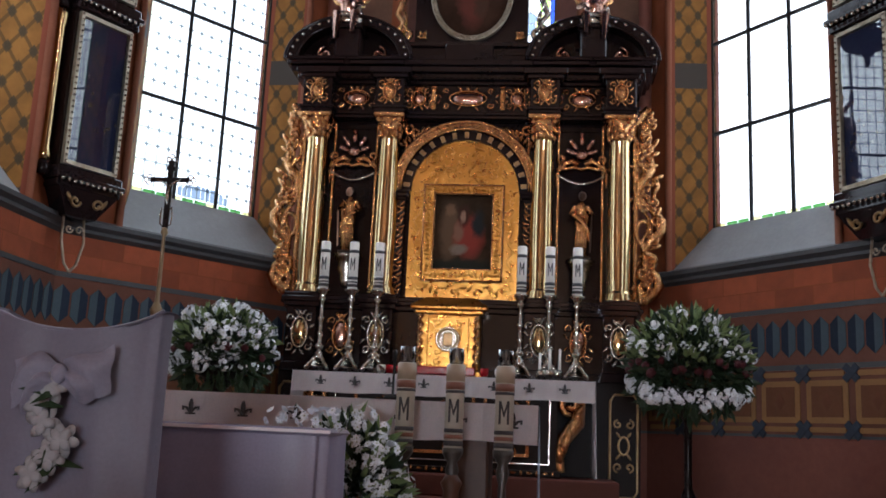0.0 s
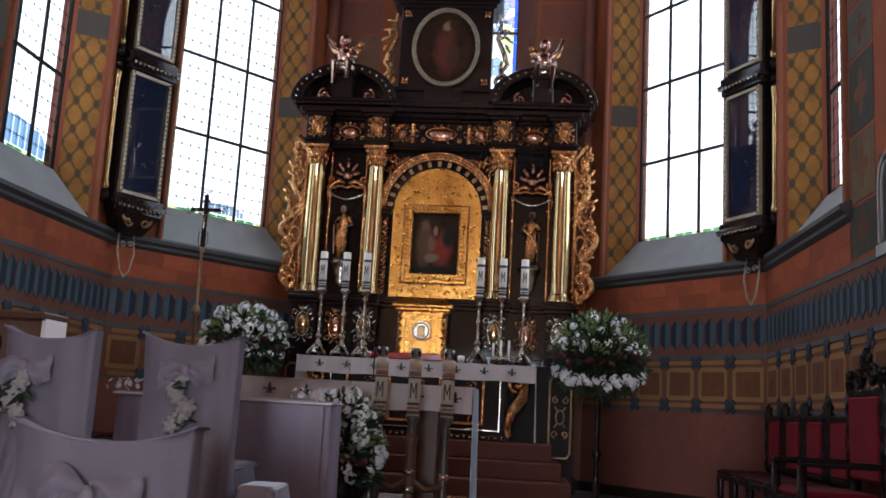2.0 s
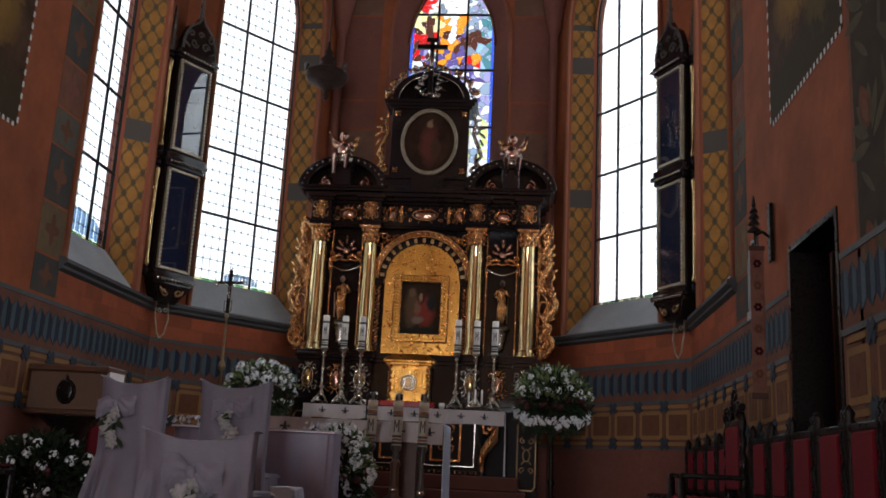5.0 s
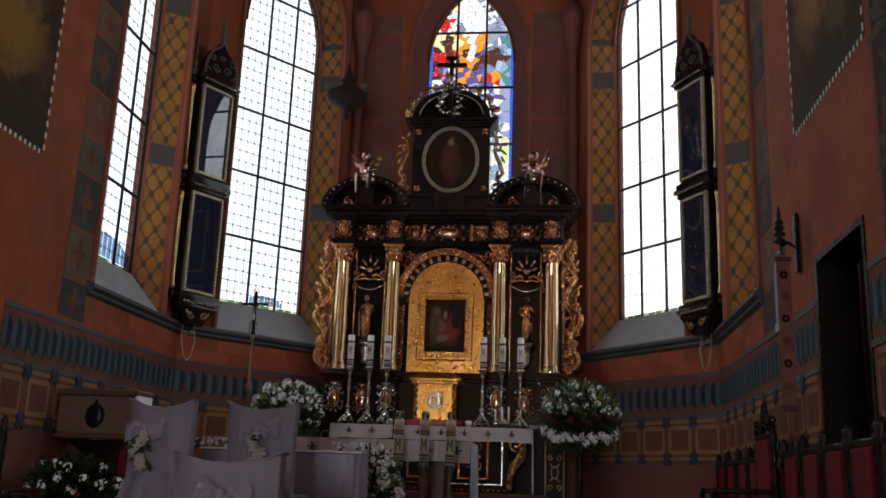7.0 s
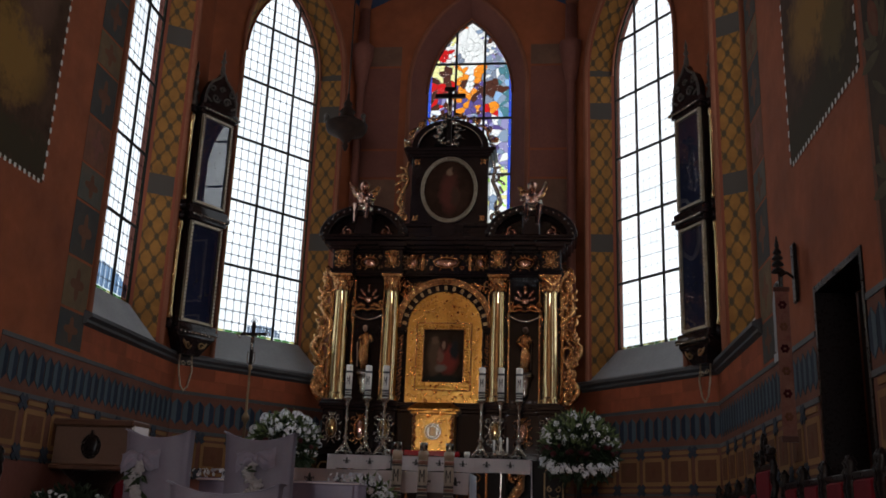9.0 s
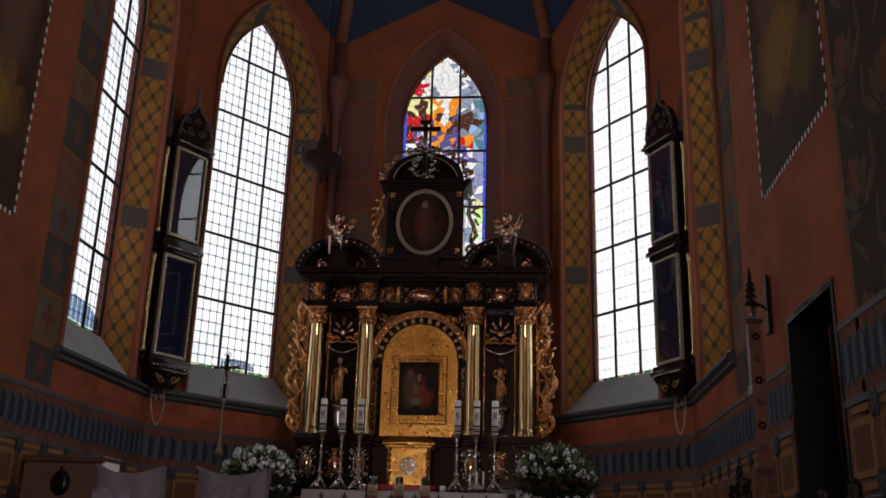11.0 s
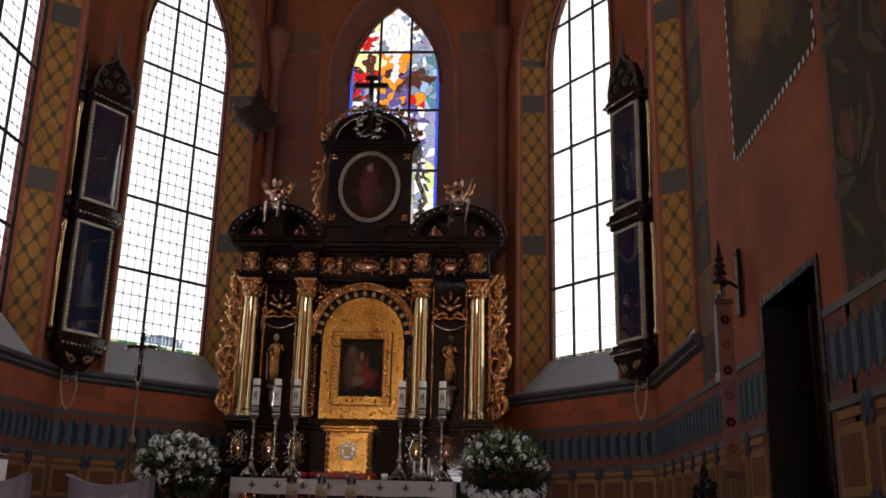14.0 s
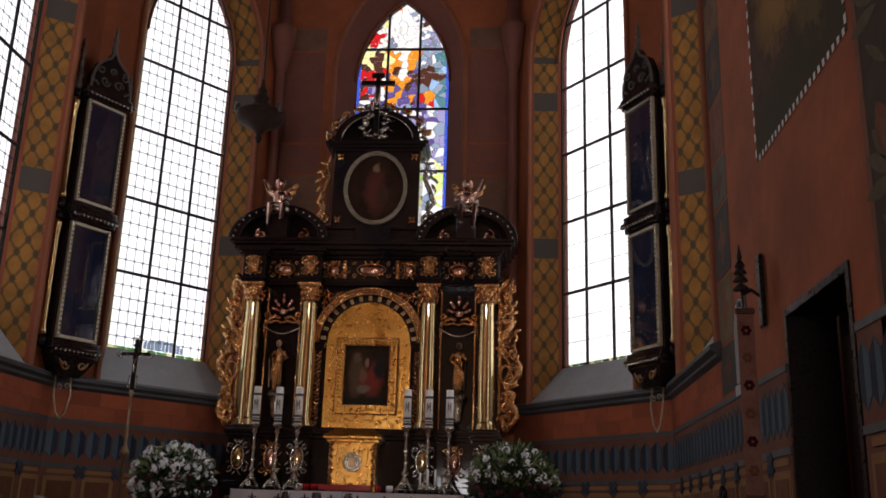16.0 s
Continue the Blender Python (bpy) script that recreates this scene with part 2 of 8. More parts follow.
def trellis():
    """Painted ochre trellis of a window splay: u across, v up, in metres."""
    m, nt, b = nodes_of("painted_trellis")
    tc = nt.nodes.new("ShaderNodeTexCoord")
    sp = nt.nodes.new("ShaderNodeSeparateXYZ")
    nt.links.new(tc.outputs["UV"], sp.inputs[0])
    u, v = sp.outputs[0], sp.outputs[1]
    p = 0.235

    def near(a, w):
        f = maths(nt, "FRACT", maths(nt, "DIVIDE", a, p))
        return maths(nt, "GREATER_THAN", maths(nt, "ABSOLUTE", maths(nt, "SUBTRACT", f, 0.5)), 0.5 - w)

    uu = maths(nt, "MULTIPLY", u, 1.15)
    vv = maths(nt, "MULTIPLY", v, 0.75)
    a, c = maths(nt, "ADD", uu, vv), maths(nt, "SUBTRACT", uu, vv)
    lines = maths(nt, "MAXIMUM", near(a, 0.085), near(c, 0.085))
    knots = maths(nt, "MULTIPLY", near(a, 0.2), near(c, 0.2))
    dirt = spread(nt, worn(nt, 5), 0.3, 0.75)
    col = blend(nt, dirt, (0.29, 0.138, 0.034), (0.17, 0.08, 0.024))
    col = blend(nt, maths(nt, "MULTIPLY", lines, 0.75), col, (0.09, 0.052, 0.022))
    col = blend(nt, maths(nt, "MULTIPLY", knots, 0.8), col, (0.055, 0.045, 0.03))
    block = maths(nt, "LESS_THAN", maths(nt, "FRACT", maths(nt, "DIVIDE", maths(nt, "SUBTRACT", v, 2.45), 2.2)), 0.13)
    col = blend(nt, block, col, (0.065, 0.055, 0.047))
    edge = maths(nt, "MAXIMUM", maths(nt, "LESS_THAN", u, 0.06), maths(nt, "GREATER_THAN", u, 0.40))
    col = blend(nt, edge, col, (0.20, 0.06, 0.035))
    nt.links.new(col, b.inputs["Base Color"])
    b.inputs["Roughness"].default_value = 0.85
    b.inputs["Specular IOR Level"].default_value = 0.12
    bp = add(nt, "ShaderNodeBump", Strength=0.2, Distance=0.004)
    nt.links.new(worn(nt, 25), bp.inputs["Height"])
    nt.links.new(bp.outputs[0], b.inputs["Normal"])
    return m


M["trellis"] = trellis()


def glass(name, colour, gloss=0.06, quarry=0.0):
    """Thin glass that passes the light behind it; quarry: strength of the etched lattice, in metres of UV."""
    m = bpy.data.materials.new(name)
    m.use_nodes = True
    nt = m.node_tree
    nt.nodes.clear()
    out = nt.nodes.new("ShaderNodeOutputMaterial")
    tr = nt.nodes.new("ShaderNodeBsdfTransparent")
    gl = add(nt, "ShaderNodeBsdfGlossy", Roughness=0.02)
    mix = nt.nodes.new("ShaderNodeMixShader")
    fr = add(nt, "ShaderNodeFresnel", IOR=1.4)
    nt.links.new(maths(nt, "MULTIPLY", fr.outputs[0], gloss * 10), mix.inputs[0])
    nt.links.new(tr.outputs[0], mix.inputs[1])
    nt.links.new(gl.outputs[0], mix.inputs[2])
    nt.links.new(mix.outputs[0], out.inputs[0])
    tr.inputs[0].default_value = (*colour, 1)
    if quarry:
        tc = nt.nodes.new("ShaderNodeTexCoord")
        sp = nt.nodes.new("ShaderNodeSeparateXYZ")
        nt.links.new(tc.outputs["UV"], sp.inputs[0])

        def near(a, p, w):
            f = maths(nt, "FRACT", maths(nt, "DIVIDE", a, p))
            return maths(nt, "GREATER_THAN", maths(nt, "ABSOLUTE", maths(nt, "SUBTRACT", f, 0.5)), 0.5 - w)

        u, v = sp.outputs[0], sp.outputs[1]
        px, pz = 0.1225, 0.1685
        fu = maths(nt, "SUBTRACT", maths(nt, "FRACT", maths(nt, "ADD", maths(nt, "DIVIDE", u, px), 0.5)), 0.5)
        fv = maths(nt, "SUBTRACT", maths(nt, "FRACT", maths(nt, "ADD", maths(nt, "DIVIDE", v, pz), 0.5)), 0.5)
        du, dv = maths(nt, "MULTIPLY", fu, px), maths(nt, "MULTIPLY", fv, pz)
        r2 = maths(nt, "ADD", maths(nt, "MULTIPLY", du, du), maths(nt, "MULTIPLY", dv, dv))
        dots = maths(nt, "LESS_THAN", r2, 0.021 ** 2)
        fine = maths(nt, "MAXIMUM", near(u, px, 0.06), near(v, pz, 0.045))
        bars = near(v, 0.337, 0.016)
        cloud = spread(nt, worn(nt, 1.4), 0.3, 0.7)
        col = blend(nt, cloud, colour, tuple(c * 0.72 for c in colour))
        col = blend(nt, maths(nt, "MULTIPLY", fine, quarry), col, (0.03, 0.037, 0.04))
        col = blend(nt, maths(nt, "MULTIPLY", dots, quarry), col, (0.02, 0.026, 0.028))
        col = blend(nt, maths(nt, "MULTIPLY", bars, 0.55 + 0.4 * quarry), col, (0.06, 0.07, 0.072))
        nt.links.new(col, tr.inputs[0])
    return m


M["pane"] = glass("etched_milky_glass", (0.35, 0.365, 0.375), gloss=0.015, quarry=0.78)
M["pane_faint"] = glass("faintly_etched_milky_glass", (0.42, 0.435, 0.44), gloss=0.015, quarry=0.16)
M["pane_clear"] = glass("cabinet_glass", (0.92, 0.95, 0.97), gloss=0.45)
for key, rgb in {"yellow": (0.50, 0.48, 0.22), "green": (0.06, 0.17, 0.045), "blue": (0.03, 0.06, 0.34), "red": (0.34, 0.010, 0.010), "amber": (0.52, 0.17, 0.014),
                 "white": (0.50, 0.50, 0.48), "violet": (0.07, 0.05, 0.15), "grey": (0.13, 0.15, 0.19), "brown": (0.05, 0.018, 0.012), "sky": (0.18, 0.28, 0.42), "lime": (0.40, 0.58, 0.16), "pale": (0.16, 0.20, 0.26), "teal": (0.05, 0.13, 0.15), "lilac": (0.19, 0.18, 0.30)}.items():
    M["g_" + key] = glass("stained_glass_" + key, rgb)


def picture(name, ground, blobs):
    """An old dark painting: soft plain patches (u, v, ru, rv, colour) on a brown ground."""
    m, nt, b = nodes_of(name)
    tc = nt.nodes.new("ShaderNodeTexCoord")
    sp = nt.nodes.new("ShaderNodeSeparateXYZ")
    nt.links.new(tc.outputs["UV"], sp.inputs[0])
    wob = maths(nt, "MULTIPLY", maths(nt, "SUBTRACT", worn(nt, 9), 0.5), 0.16)
    col = blend(nt, spread(nt, worn(nt, 3), 0.3, 0.7), ground, tuple(c * 0.45 for c in ground))
    for u, v, ru, rv, rgb in blobs:
        du = maths(nt, "DIVIDE", maths(nt, "SUBTRACT", maths(nt, "ADD", sp.outputs[0], wob), u), ru)
        dv = maths(nt, "DIVIDE", maths(nt, "SUBTRACT", maths(nt, "ADD", sp.outputs[1], wob), v), rv)
        r2 = maths(nt, "ADD", maths(nt, "MULTIPLY", du, du), maths(nt, "MULTIPLY", dv, dv))
        fac = add(nt, "ShaderNodeMapRange")
        nt.links.new(r2, fac.inputs[0])
        for i, val in ((1, 0.3), (2, 1.3), (3, 1.0), (4, 0.0)):
            fac.inputs[i].default_value = val
        col = blend(nt, fac.outputs[0], col, rgb)
    nt.links.new(col, b.inputs["Base Color"])
    b.inputs["Roughness"].default_value = 0.75
    b.inputs["Specular IOR Level"].default_value = 0.05
    bp = add(nt, "ShaderNodeBump", Strength=0.25, Distance=0.003)
    nt.links.new(worn(nt, 60), bp.inputs["Height"])
    nt.links.new(bp.outputs[0], b.inputs["Normal"])
    return m


M["painting"] = picture("old_oil_painting", (0.05, 0.03, 0.018), [
    (0.28, 0.5, 0.2, 0.4, (0.10, 0.06, 0.035)), (0.28, 0.8, 0.1, 0.09, (0.15, 0.085, 0.05)), (0.60, 0.44, 0.27, 0.30, (0.20, 0.036, 0.025)), (0.76, 0.60, 0.12, 0.2, (0.022, 0.022, 0.022)),
    (0.5, 0.72, 0.12, 0.15, (0.045, 0.02, 0.015)), (0.49, 0.7, 0.06, 0.08, (0.26, 0.15, 0.10)), (0.42, 0.5, 0.1, 0.13, (0.18, 0.09, 0.06)), (0.43, 0.27, 0.15, 0.08, (0.17, 0.13, 0.10)), (0.5, 0.02, 0.9, 0.13, (0.02, 0.02, 0.016))])
M["oval_painting"] = picture("dark_oval_painting", (0.045, 0.022, 0.014), [
    (0.5, 0.45, 0.2, 0.36, (0.10, 0.03, 0.022)), (0.5, 0.8, 0.07, 0.07, (0.22, 0.14, 0.09)), (0.62, 0.4, 0.1, 0.2, (0.06, 0.03, 0.02))])
M["fresco"] = picture("large_wall_fresco", (0.075, 0.040, 0.024), [
    (0.5, 0.04, 0.8, 0.06, (0.04, 0.03, 0.016)), (0.55, 0.22, 0.34, 0.10, (0.19, 0.105, 0.028)), (0.25, 0.13, 0.2, 0.07, (0.085, 0.06, 0.022)), (0.3, 0.42, 0.2, 0.12, (0.085, 0.07, 0.05)), (0.2, 0.33, 0.1, 0.08, (0.12, 0.11, 0.10)), (0.7, 0.45, 0.2, 0.18, (0.11, 0.06, 0.04)), (0.35, 0.62, 0.2, 0.1, (0.10, 0.09, 0.08)), (0.7, 0.7, 0.15, 0.12, (0.13, 0.07, 0.045)), (0.5, 0.9, 0.6, 0.12, (0.05, 0.05, 0.048))])


def vine():
    """Painted leafy strip: pale tendrils and rust blossoms on grey green."""
    m, nt, b = nodes_of("painted_leaf_strip")
    tc = nt.nodes.new("ShaderNodeTexCoord")
    col = blend(nt, spread(nt, worn(nt, 4), 0.3, 0.7), (0.055, 0.042, 0.028), (0.036, 0.03, 0.024))
    nt.links.new(col, b.inputs["Base Color"])
    b.inputs["Roughness"].default_value = 0.9
    b.inputs["Specular IOR Level"].default_value = 0.12
    return m


M["vine"] = vine()
M["vine_leaf"] = mk("grey_green_leaf_paint", (0.10, 0.088, 0.055), (0.062, 0.052, 0.036), rough=0.9, big=4, fine=18, spec=0.1)
M["vine_bud"] = mk("rust_bud_paint", (0.15, 0.06, 0.035), (0.08, 0.035, 0.022), rough=0.9, big=4, fine=18, spec=0.1)


# ---- mesh helpers ----
def part(name, bm, material, parent=None, label="", smooth=False, kind=""):
    """Links a bmesh as one mesh object, under a thing or a part."""
    me = bpy.data.meshes.new(name)
    bm.normal_update()
    bm.to_mesh(me)
    bm.free()
    for m in material if isinstance(material, (list, tuple)) else [material]:
        me.materials.append(M[m] if isinstance(m, str) else m)
    if smooth:
        me.polygons.foreach_set("use_smooth", [True] * len(me.polygons))
    ob = new(name, me)
    ob.parent = parent
    return tagged(ob, label, kind=kind)


def again(ob, m, parent=None):
    """One more object on the same mesh."""
    o = new(ob.name.split(".")[0], ob.data)
    o.parent = parent if parent else ob.parent
    o.matrix_basis = m
    return o


def thing(name, at, label, category, group="", rz=0.0):
    ob = new(name)
    ob.empty_display_size = 0.1
    ob.matrix_basis = pose(*at, 0, 0, rz)
    return tagged(ob, label, category, group)


def bm_new():
    return bmesh.new()


def box(bm, x0, x1, y0, y1, z0, z1, bevel=0.0, mat=0):
    r = bmesh.ops.create_cube(bm, size=1, matrix=Matrix.Translation(((x0 + x1) / 2, (y0 + y1) / 2, (z0 + z1) / 2)) @ Matrix.Diagonal((abs(x1 - x0), abs(y1 - y0), abs(z1 - z0), 1)))
    faces = {f for v in r["verts"] for f in v.link_faces}
    for f in faces:
        f.material_index = mat
    if bevel:
        edges = {e for v in r["verts"] for e in v.link_edges}
        res = bmesh.ops.bevel(bm, geom=list(edges), offset=bevel, segments=1, affect="EDGES")
        for f in res["faces"]:
            f.material_index = mat
    return bm


def lathe(bm, profile, at=(0, 0, 0), seg=16, mat=0, sx=1.0, sy=1.0):
    """Turned shape: profile of (radius, height)."""
    rings = []
    for r, z in profile:
        rings.append([bm.verts.new((at[0] + sx * r * math.cos(2 * math.pi * i / seg), at[1] + sy * r * math.sin(2 * math.pi * i / seg), at[2] + z)) for i in range(seg)])
    for a, b in zip(rings, rings[1:]):
        for i in range(seg):
            f = bm.faces.new((a[i], a[(i + 1) % seg], b[(i + 1) % seg], b[i]))
            f.material_index, f.smooth = mat, True
    for ring, flip in ((rings[0], True), (rings[-1], False)):
        f = bm.faces.new(ring[::-1] if flip else ring)
        f.material_index = mat
    return bm


def ball(bm, at, r, sx=1.0, sy=1.0, sz=1.0, seg=8, rings=6, mat=0, turn=None):
    mt = Matrix.Translation(at) @ (turn if turn else Matrix.Identity(4)) @ Matrix.Diagonal((r * sx, r * sy, r * sz, 1))
    res = bmesh.ops.create_uvsphere(bm, u_segments=seg, v_segments=rings, radius=1, matrix=mt)
    for f in {f for v in res["verts"] for f in v.link_faces}:
        f.material_index, f.smooth = mat, True
    return bm


def tube(bm, pts, radii, seg=6, mat=0, closed=False):
    """A round bar through points."""
    pts = [Vector(p) for p in pts]
    if isinstance(radii, (int, float)):
        radii = [radii] * len(pts)
    rings, n = [], len(pts)
    for i, p in enumerate(pts):
        a = pts[(i - 1) % n] if closed or i else p
        b = pts[(i + 1) % n] if closed or i < n - 1 else p
        d = (b - a).normalized()
        s = d.cross(Vector((0, 1, 0)) if abs(d.y) < 0.9 else Vector((1, 0, 0))).normalized()
        t = d.cross(s)
        rings.append([bm.verts.new(p + (s * math.cos(2 * math.pi * k / seg) + t * math.sin(2 * math.pi * k / seg)) * radii[i]) for k in range(seg)])
    for i in range(n if closed else n - 1):
        a, b = rings[i], rings[(i + 1) % n]
        for k in range(seg):
            f = bm.faces.new((a[k], a[(k + 1) % seg], b[(k + 1) % seg], b[k]))
            f.material_index, f.smooth = mat, True
    if not closed:
        for ring in (rings[0], rings[-1][::-1]):
            bm.faces.new(ring).material_index = mat
    return bm


def spiral(cx, cz, r, turns, start, way=1, y=0.0, n=14, shrink=0.25):
    out = []
    for i in range(n):
        k = i / (n - 1)
        a = start + way * k * turns * 2 * math.pi
        rr = r * (1 - (1 - shrink) * k)
        out.append((cx + rr * math.cos(a), y, cz + rr * math.sin(a)))
    return out


def prism(bm, outline, y0, y1, mat=0):
    """A plate with an outline of (x, z), between two depths."""
    a = [bm.verts.new((x, y0, z)) for x, z in outline]
    b = [bm.verts.new((x, y1, z)) for x, z in outline]
    bm.faces.new(a).material_index = mat
    bm.faces.new(b[::-1]).material_index = mat
    n = len(a)
    for i in range(n):
        bm.faces.new((a[i], b[i], b[(i + 1) % n], a[(i + 1) % n])).material_index = mat
    return bm


def ring_strip(bm, inner, outer, y0, y1, mat=0, closed=True):
    """A flat moulding between two outlines of (x, z) with equal counts."""
    n = len(inner)
    vs = [[bm.verts.new((p[0], y, p[1])) for p in line] for line, y in ((inner, y0), (outer, y0), (outer, y1), (inner, y1))]
    for i in range(n if closed else n - 1):
        j = (i + 1) % n
        for a, b in ((0, 1), (1, 2), (2, 3), (3, 0)):
            bm.faces.new((vs[a][i], vs[b][i], vs[b][j], vs[a][j])).material_index = mat
    if not closed:
        bm.faces.new([vs[k][0] for k in range(4)]).material_index = mat
        bm.faces.new([vs[k][-1] for k in (3, 2, 1, 0)]).material_index = mat
    return bm


def oval(rx, rz, n=28, cx=0.0, cz=0.0):
    return [(cx + rx * math.cos(2 * math.pi * i / n), cz + rz * math.sin(2 * math.pi * i / n)) for i in range(n)]


def arch(c, w, zb, zs, za, n=9):
    """Pointed arch outline from the foot on one side to the foot on the other."""
    h = za - zs
    R = (w * w + h * h) / (2 * w)
    left = []
    for i in range(n + 1):
        z = zs + h * math.sin(i / n * math.pi / 2) ** 1.0
        z = zs + h * i / n
        x = c - w + R - math.sqrt(max(R * R - (z - zs) ** 2, 0))
        left.append((min(x, c), z))
    left[-1] = (c, za)
    right = [(2 * c - x, z) for x, z in left[:-1]][::-1]
    return [(c - w, zb)] + left + right + [(c + w, zb)]


def uv_quad(bm, face, uvs):
    layer = bm.loops.layers.uv.verify()
    for loop, uv in zip(face.loops, uvs):
        loop[layer].uv = uv


# ---- the building ----
XR, XL, YC, YB, AX, HALF = 2.05, -5.05, 12.2, 14.4, -1.5, 1.8
TOP = 10.6
THICK, SETBACK = 0.7, 0.36
SILL, SPRING, APEX, WIN = 3.13, 7.6, 9.02, 0.725


class Frame:
    """Wall coordinates: u along the inner face, v outward, z up."""

    def __init__(self, a, b, outward):
        self.a, self.b = Vector((*a, 0)), Vector((*b, 0))
        self.length = (self.b - self.a).length
        self.u = (self.b - self.a).normalized()
        self.v = Vector((self.u.y, -self.u.x, 0))
        if self.v.dot(Vector((*outward, 0))) < 0:
            self.v = -self.v

    def at(self, u, v, z):
        return self.a + self.u * u + self.v * v + Vector((0, 0, z))

    def matrix(self, u=0.0, v=0.0, z=0.0):
        """Local x along the wall, y outward, z up."""
        p = self.at(u, v, z)
        m = Matrix.Identity(4)
        for i in range(3):
            m[i][0], m[i][1], m[i][3] = self.u[i], self.v[i], p[i]
        return m


def holed_face(bm, fr, u0, u1, z0, z1, outline, v):
    """Wall face from u0 to u1 round an opening outline of (u, z)."""
    def quad(*pts):
        co = [fr.at(u, v, z) for u, z in pts]
        if (co[1] - co[0]).cross(co[2] - co[0]).length + (co[2] - co[0]).cross(co[3] - co[0]).length > 1e-6:
            vs = []
            for c in co:
                if not vs or (c - vs[-1].co).length > 1e-6:
                    vs.append(bm.verts.new(c))
            if len(vs) > 2:
                bm.faces.new(vs)
    if not outline:
        quad((u0, z0), (u1, z0), (u1, z1), (u0, z1))
        return
    n = len(outline)
    mid = n // 2
    for i in range(mid):
        (ua, za), (ub, zb) = outline[i], outline[i + 1]
        quad((u0, za), (ua, za), (ub, zb), (u0, zb))
    for i in range(mid, n - 1):
        (ua, za), (ub, zb) = outline[i], outline[i + 1]
        quad((ua, za), (u1, za), (u1, zb), (ub, zb))
    low, high = outline[0][1], outline[mid][1]
    if low > z0 + 1e-4:
        quad((u0, z0), (u1, z0), (u1, low), (u0, low))
    quad((u0, high), (u1, high), (u1, z1), (u0, z1))


def wall(name, fr, segments, material="plaster_red", z1=TOP):
    """A thick wall; segments: (u0, u1, inner outline, outer outline) with the opening splayed from one to the other."""
    bm = bm_new()
    for u0, u1, inner, outer in segments:
        holed_face(bm, fr, u0, u1, 0, z1, inner, 0)
        holed_face(bm, fr, u0, u1, 0, z1, outer, THICK)
    e0, e1 = segments[0][0], segments[-1][1]
    for u in (e0, e1):
        bm.faces.new([bm.verts.new(fr.at(u, v, z)) for v, z in ((0, 0), (THICK, 0), (THICK, z1), (0, z1))])
    bm.faces.new([bm.verts.new(fr.at(u, v, z1)) for u, v in ((e0, 0), (e1, 0), (e1, THICK), (e0, THICK))])
    return part(name, bm, material, kind="structure")


def loft(bm, fr, a, va, b, vb, mat=0):
    """Faces between two outlines at two depths; the UVs run across and up in metres."""
    run = a[0][1] if a[0][1] < SPRING - 0.1 or len(a) > 3 else a[0][1]
    width = math.hypot(vb - va, a[0][0] - b[0][0])
    legs = len(a) == 2
    for i in range(len(a) - 1):
        step = (math.dist(a[i], a[i + 1]) + math.dist(b[i], b[i + 1])) / 2
        f = bm.faces.new([bm.verts.new(fr.at(p[0], v, p[1])) for p, v in ((a[i], va), (a[i + 1], va), (b[i + 1], vb), (b[i], vb))])
        f.material_index = mat
        if legs:
            uv_quad(bm, f, ((0, a[i][1]), (0, a[i + 1][1]), (width, b[i + 1][1]), (width, b[i][1])))
        else:
            uv_quad(bm, f, ((0, run), (0, run + step), (width, run + step), (width, run)))
        run += step


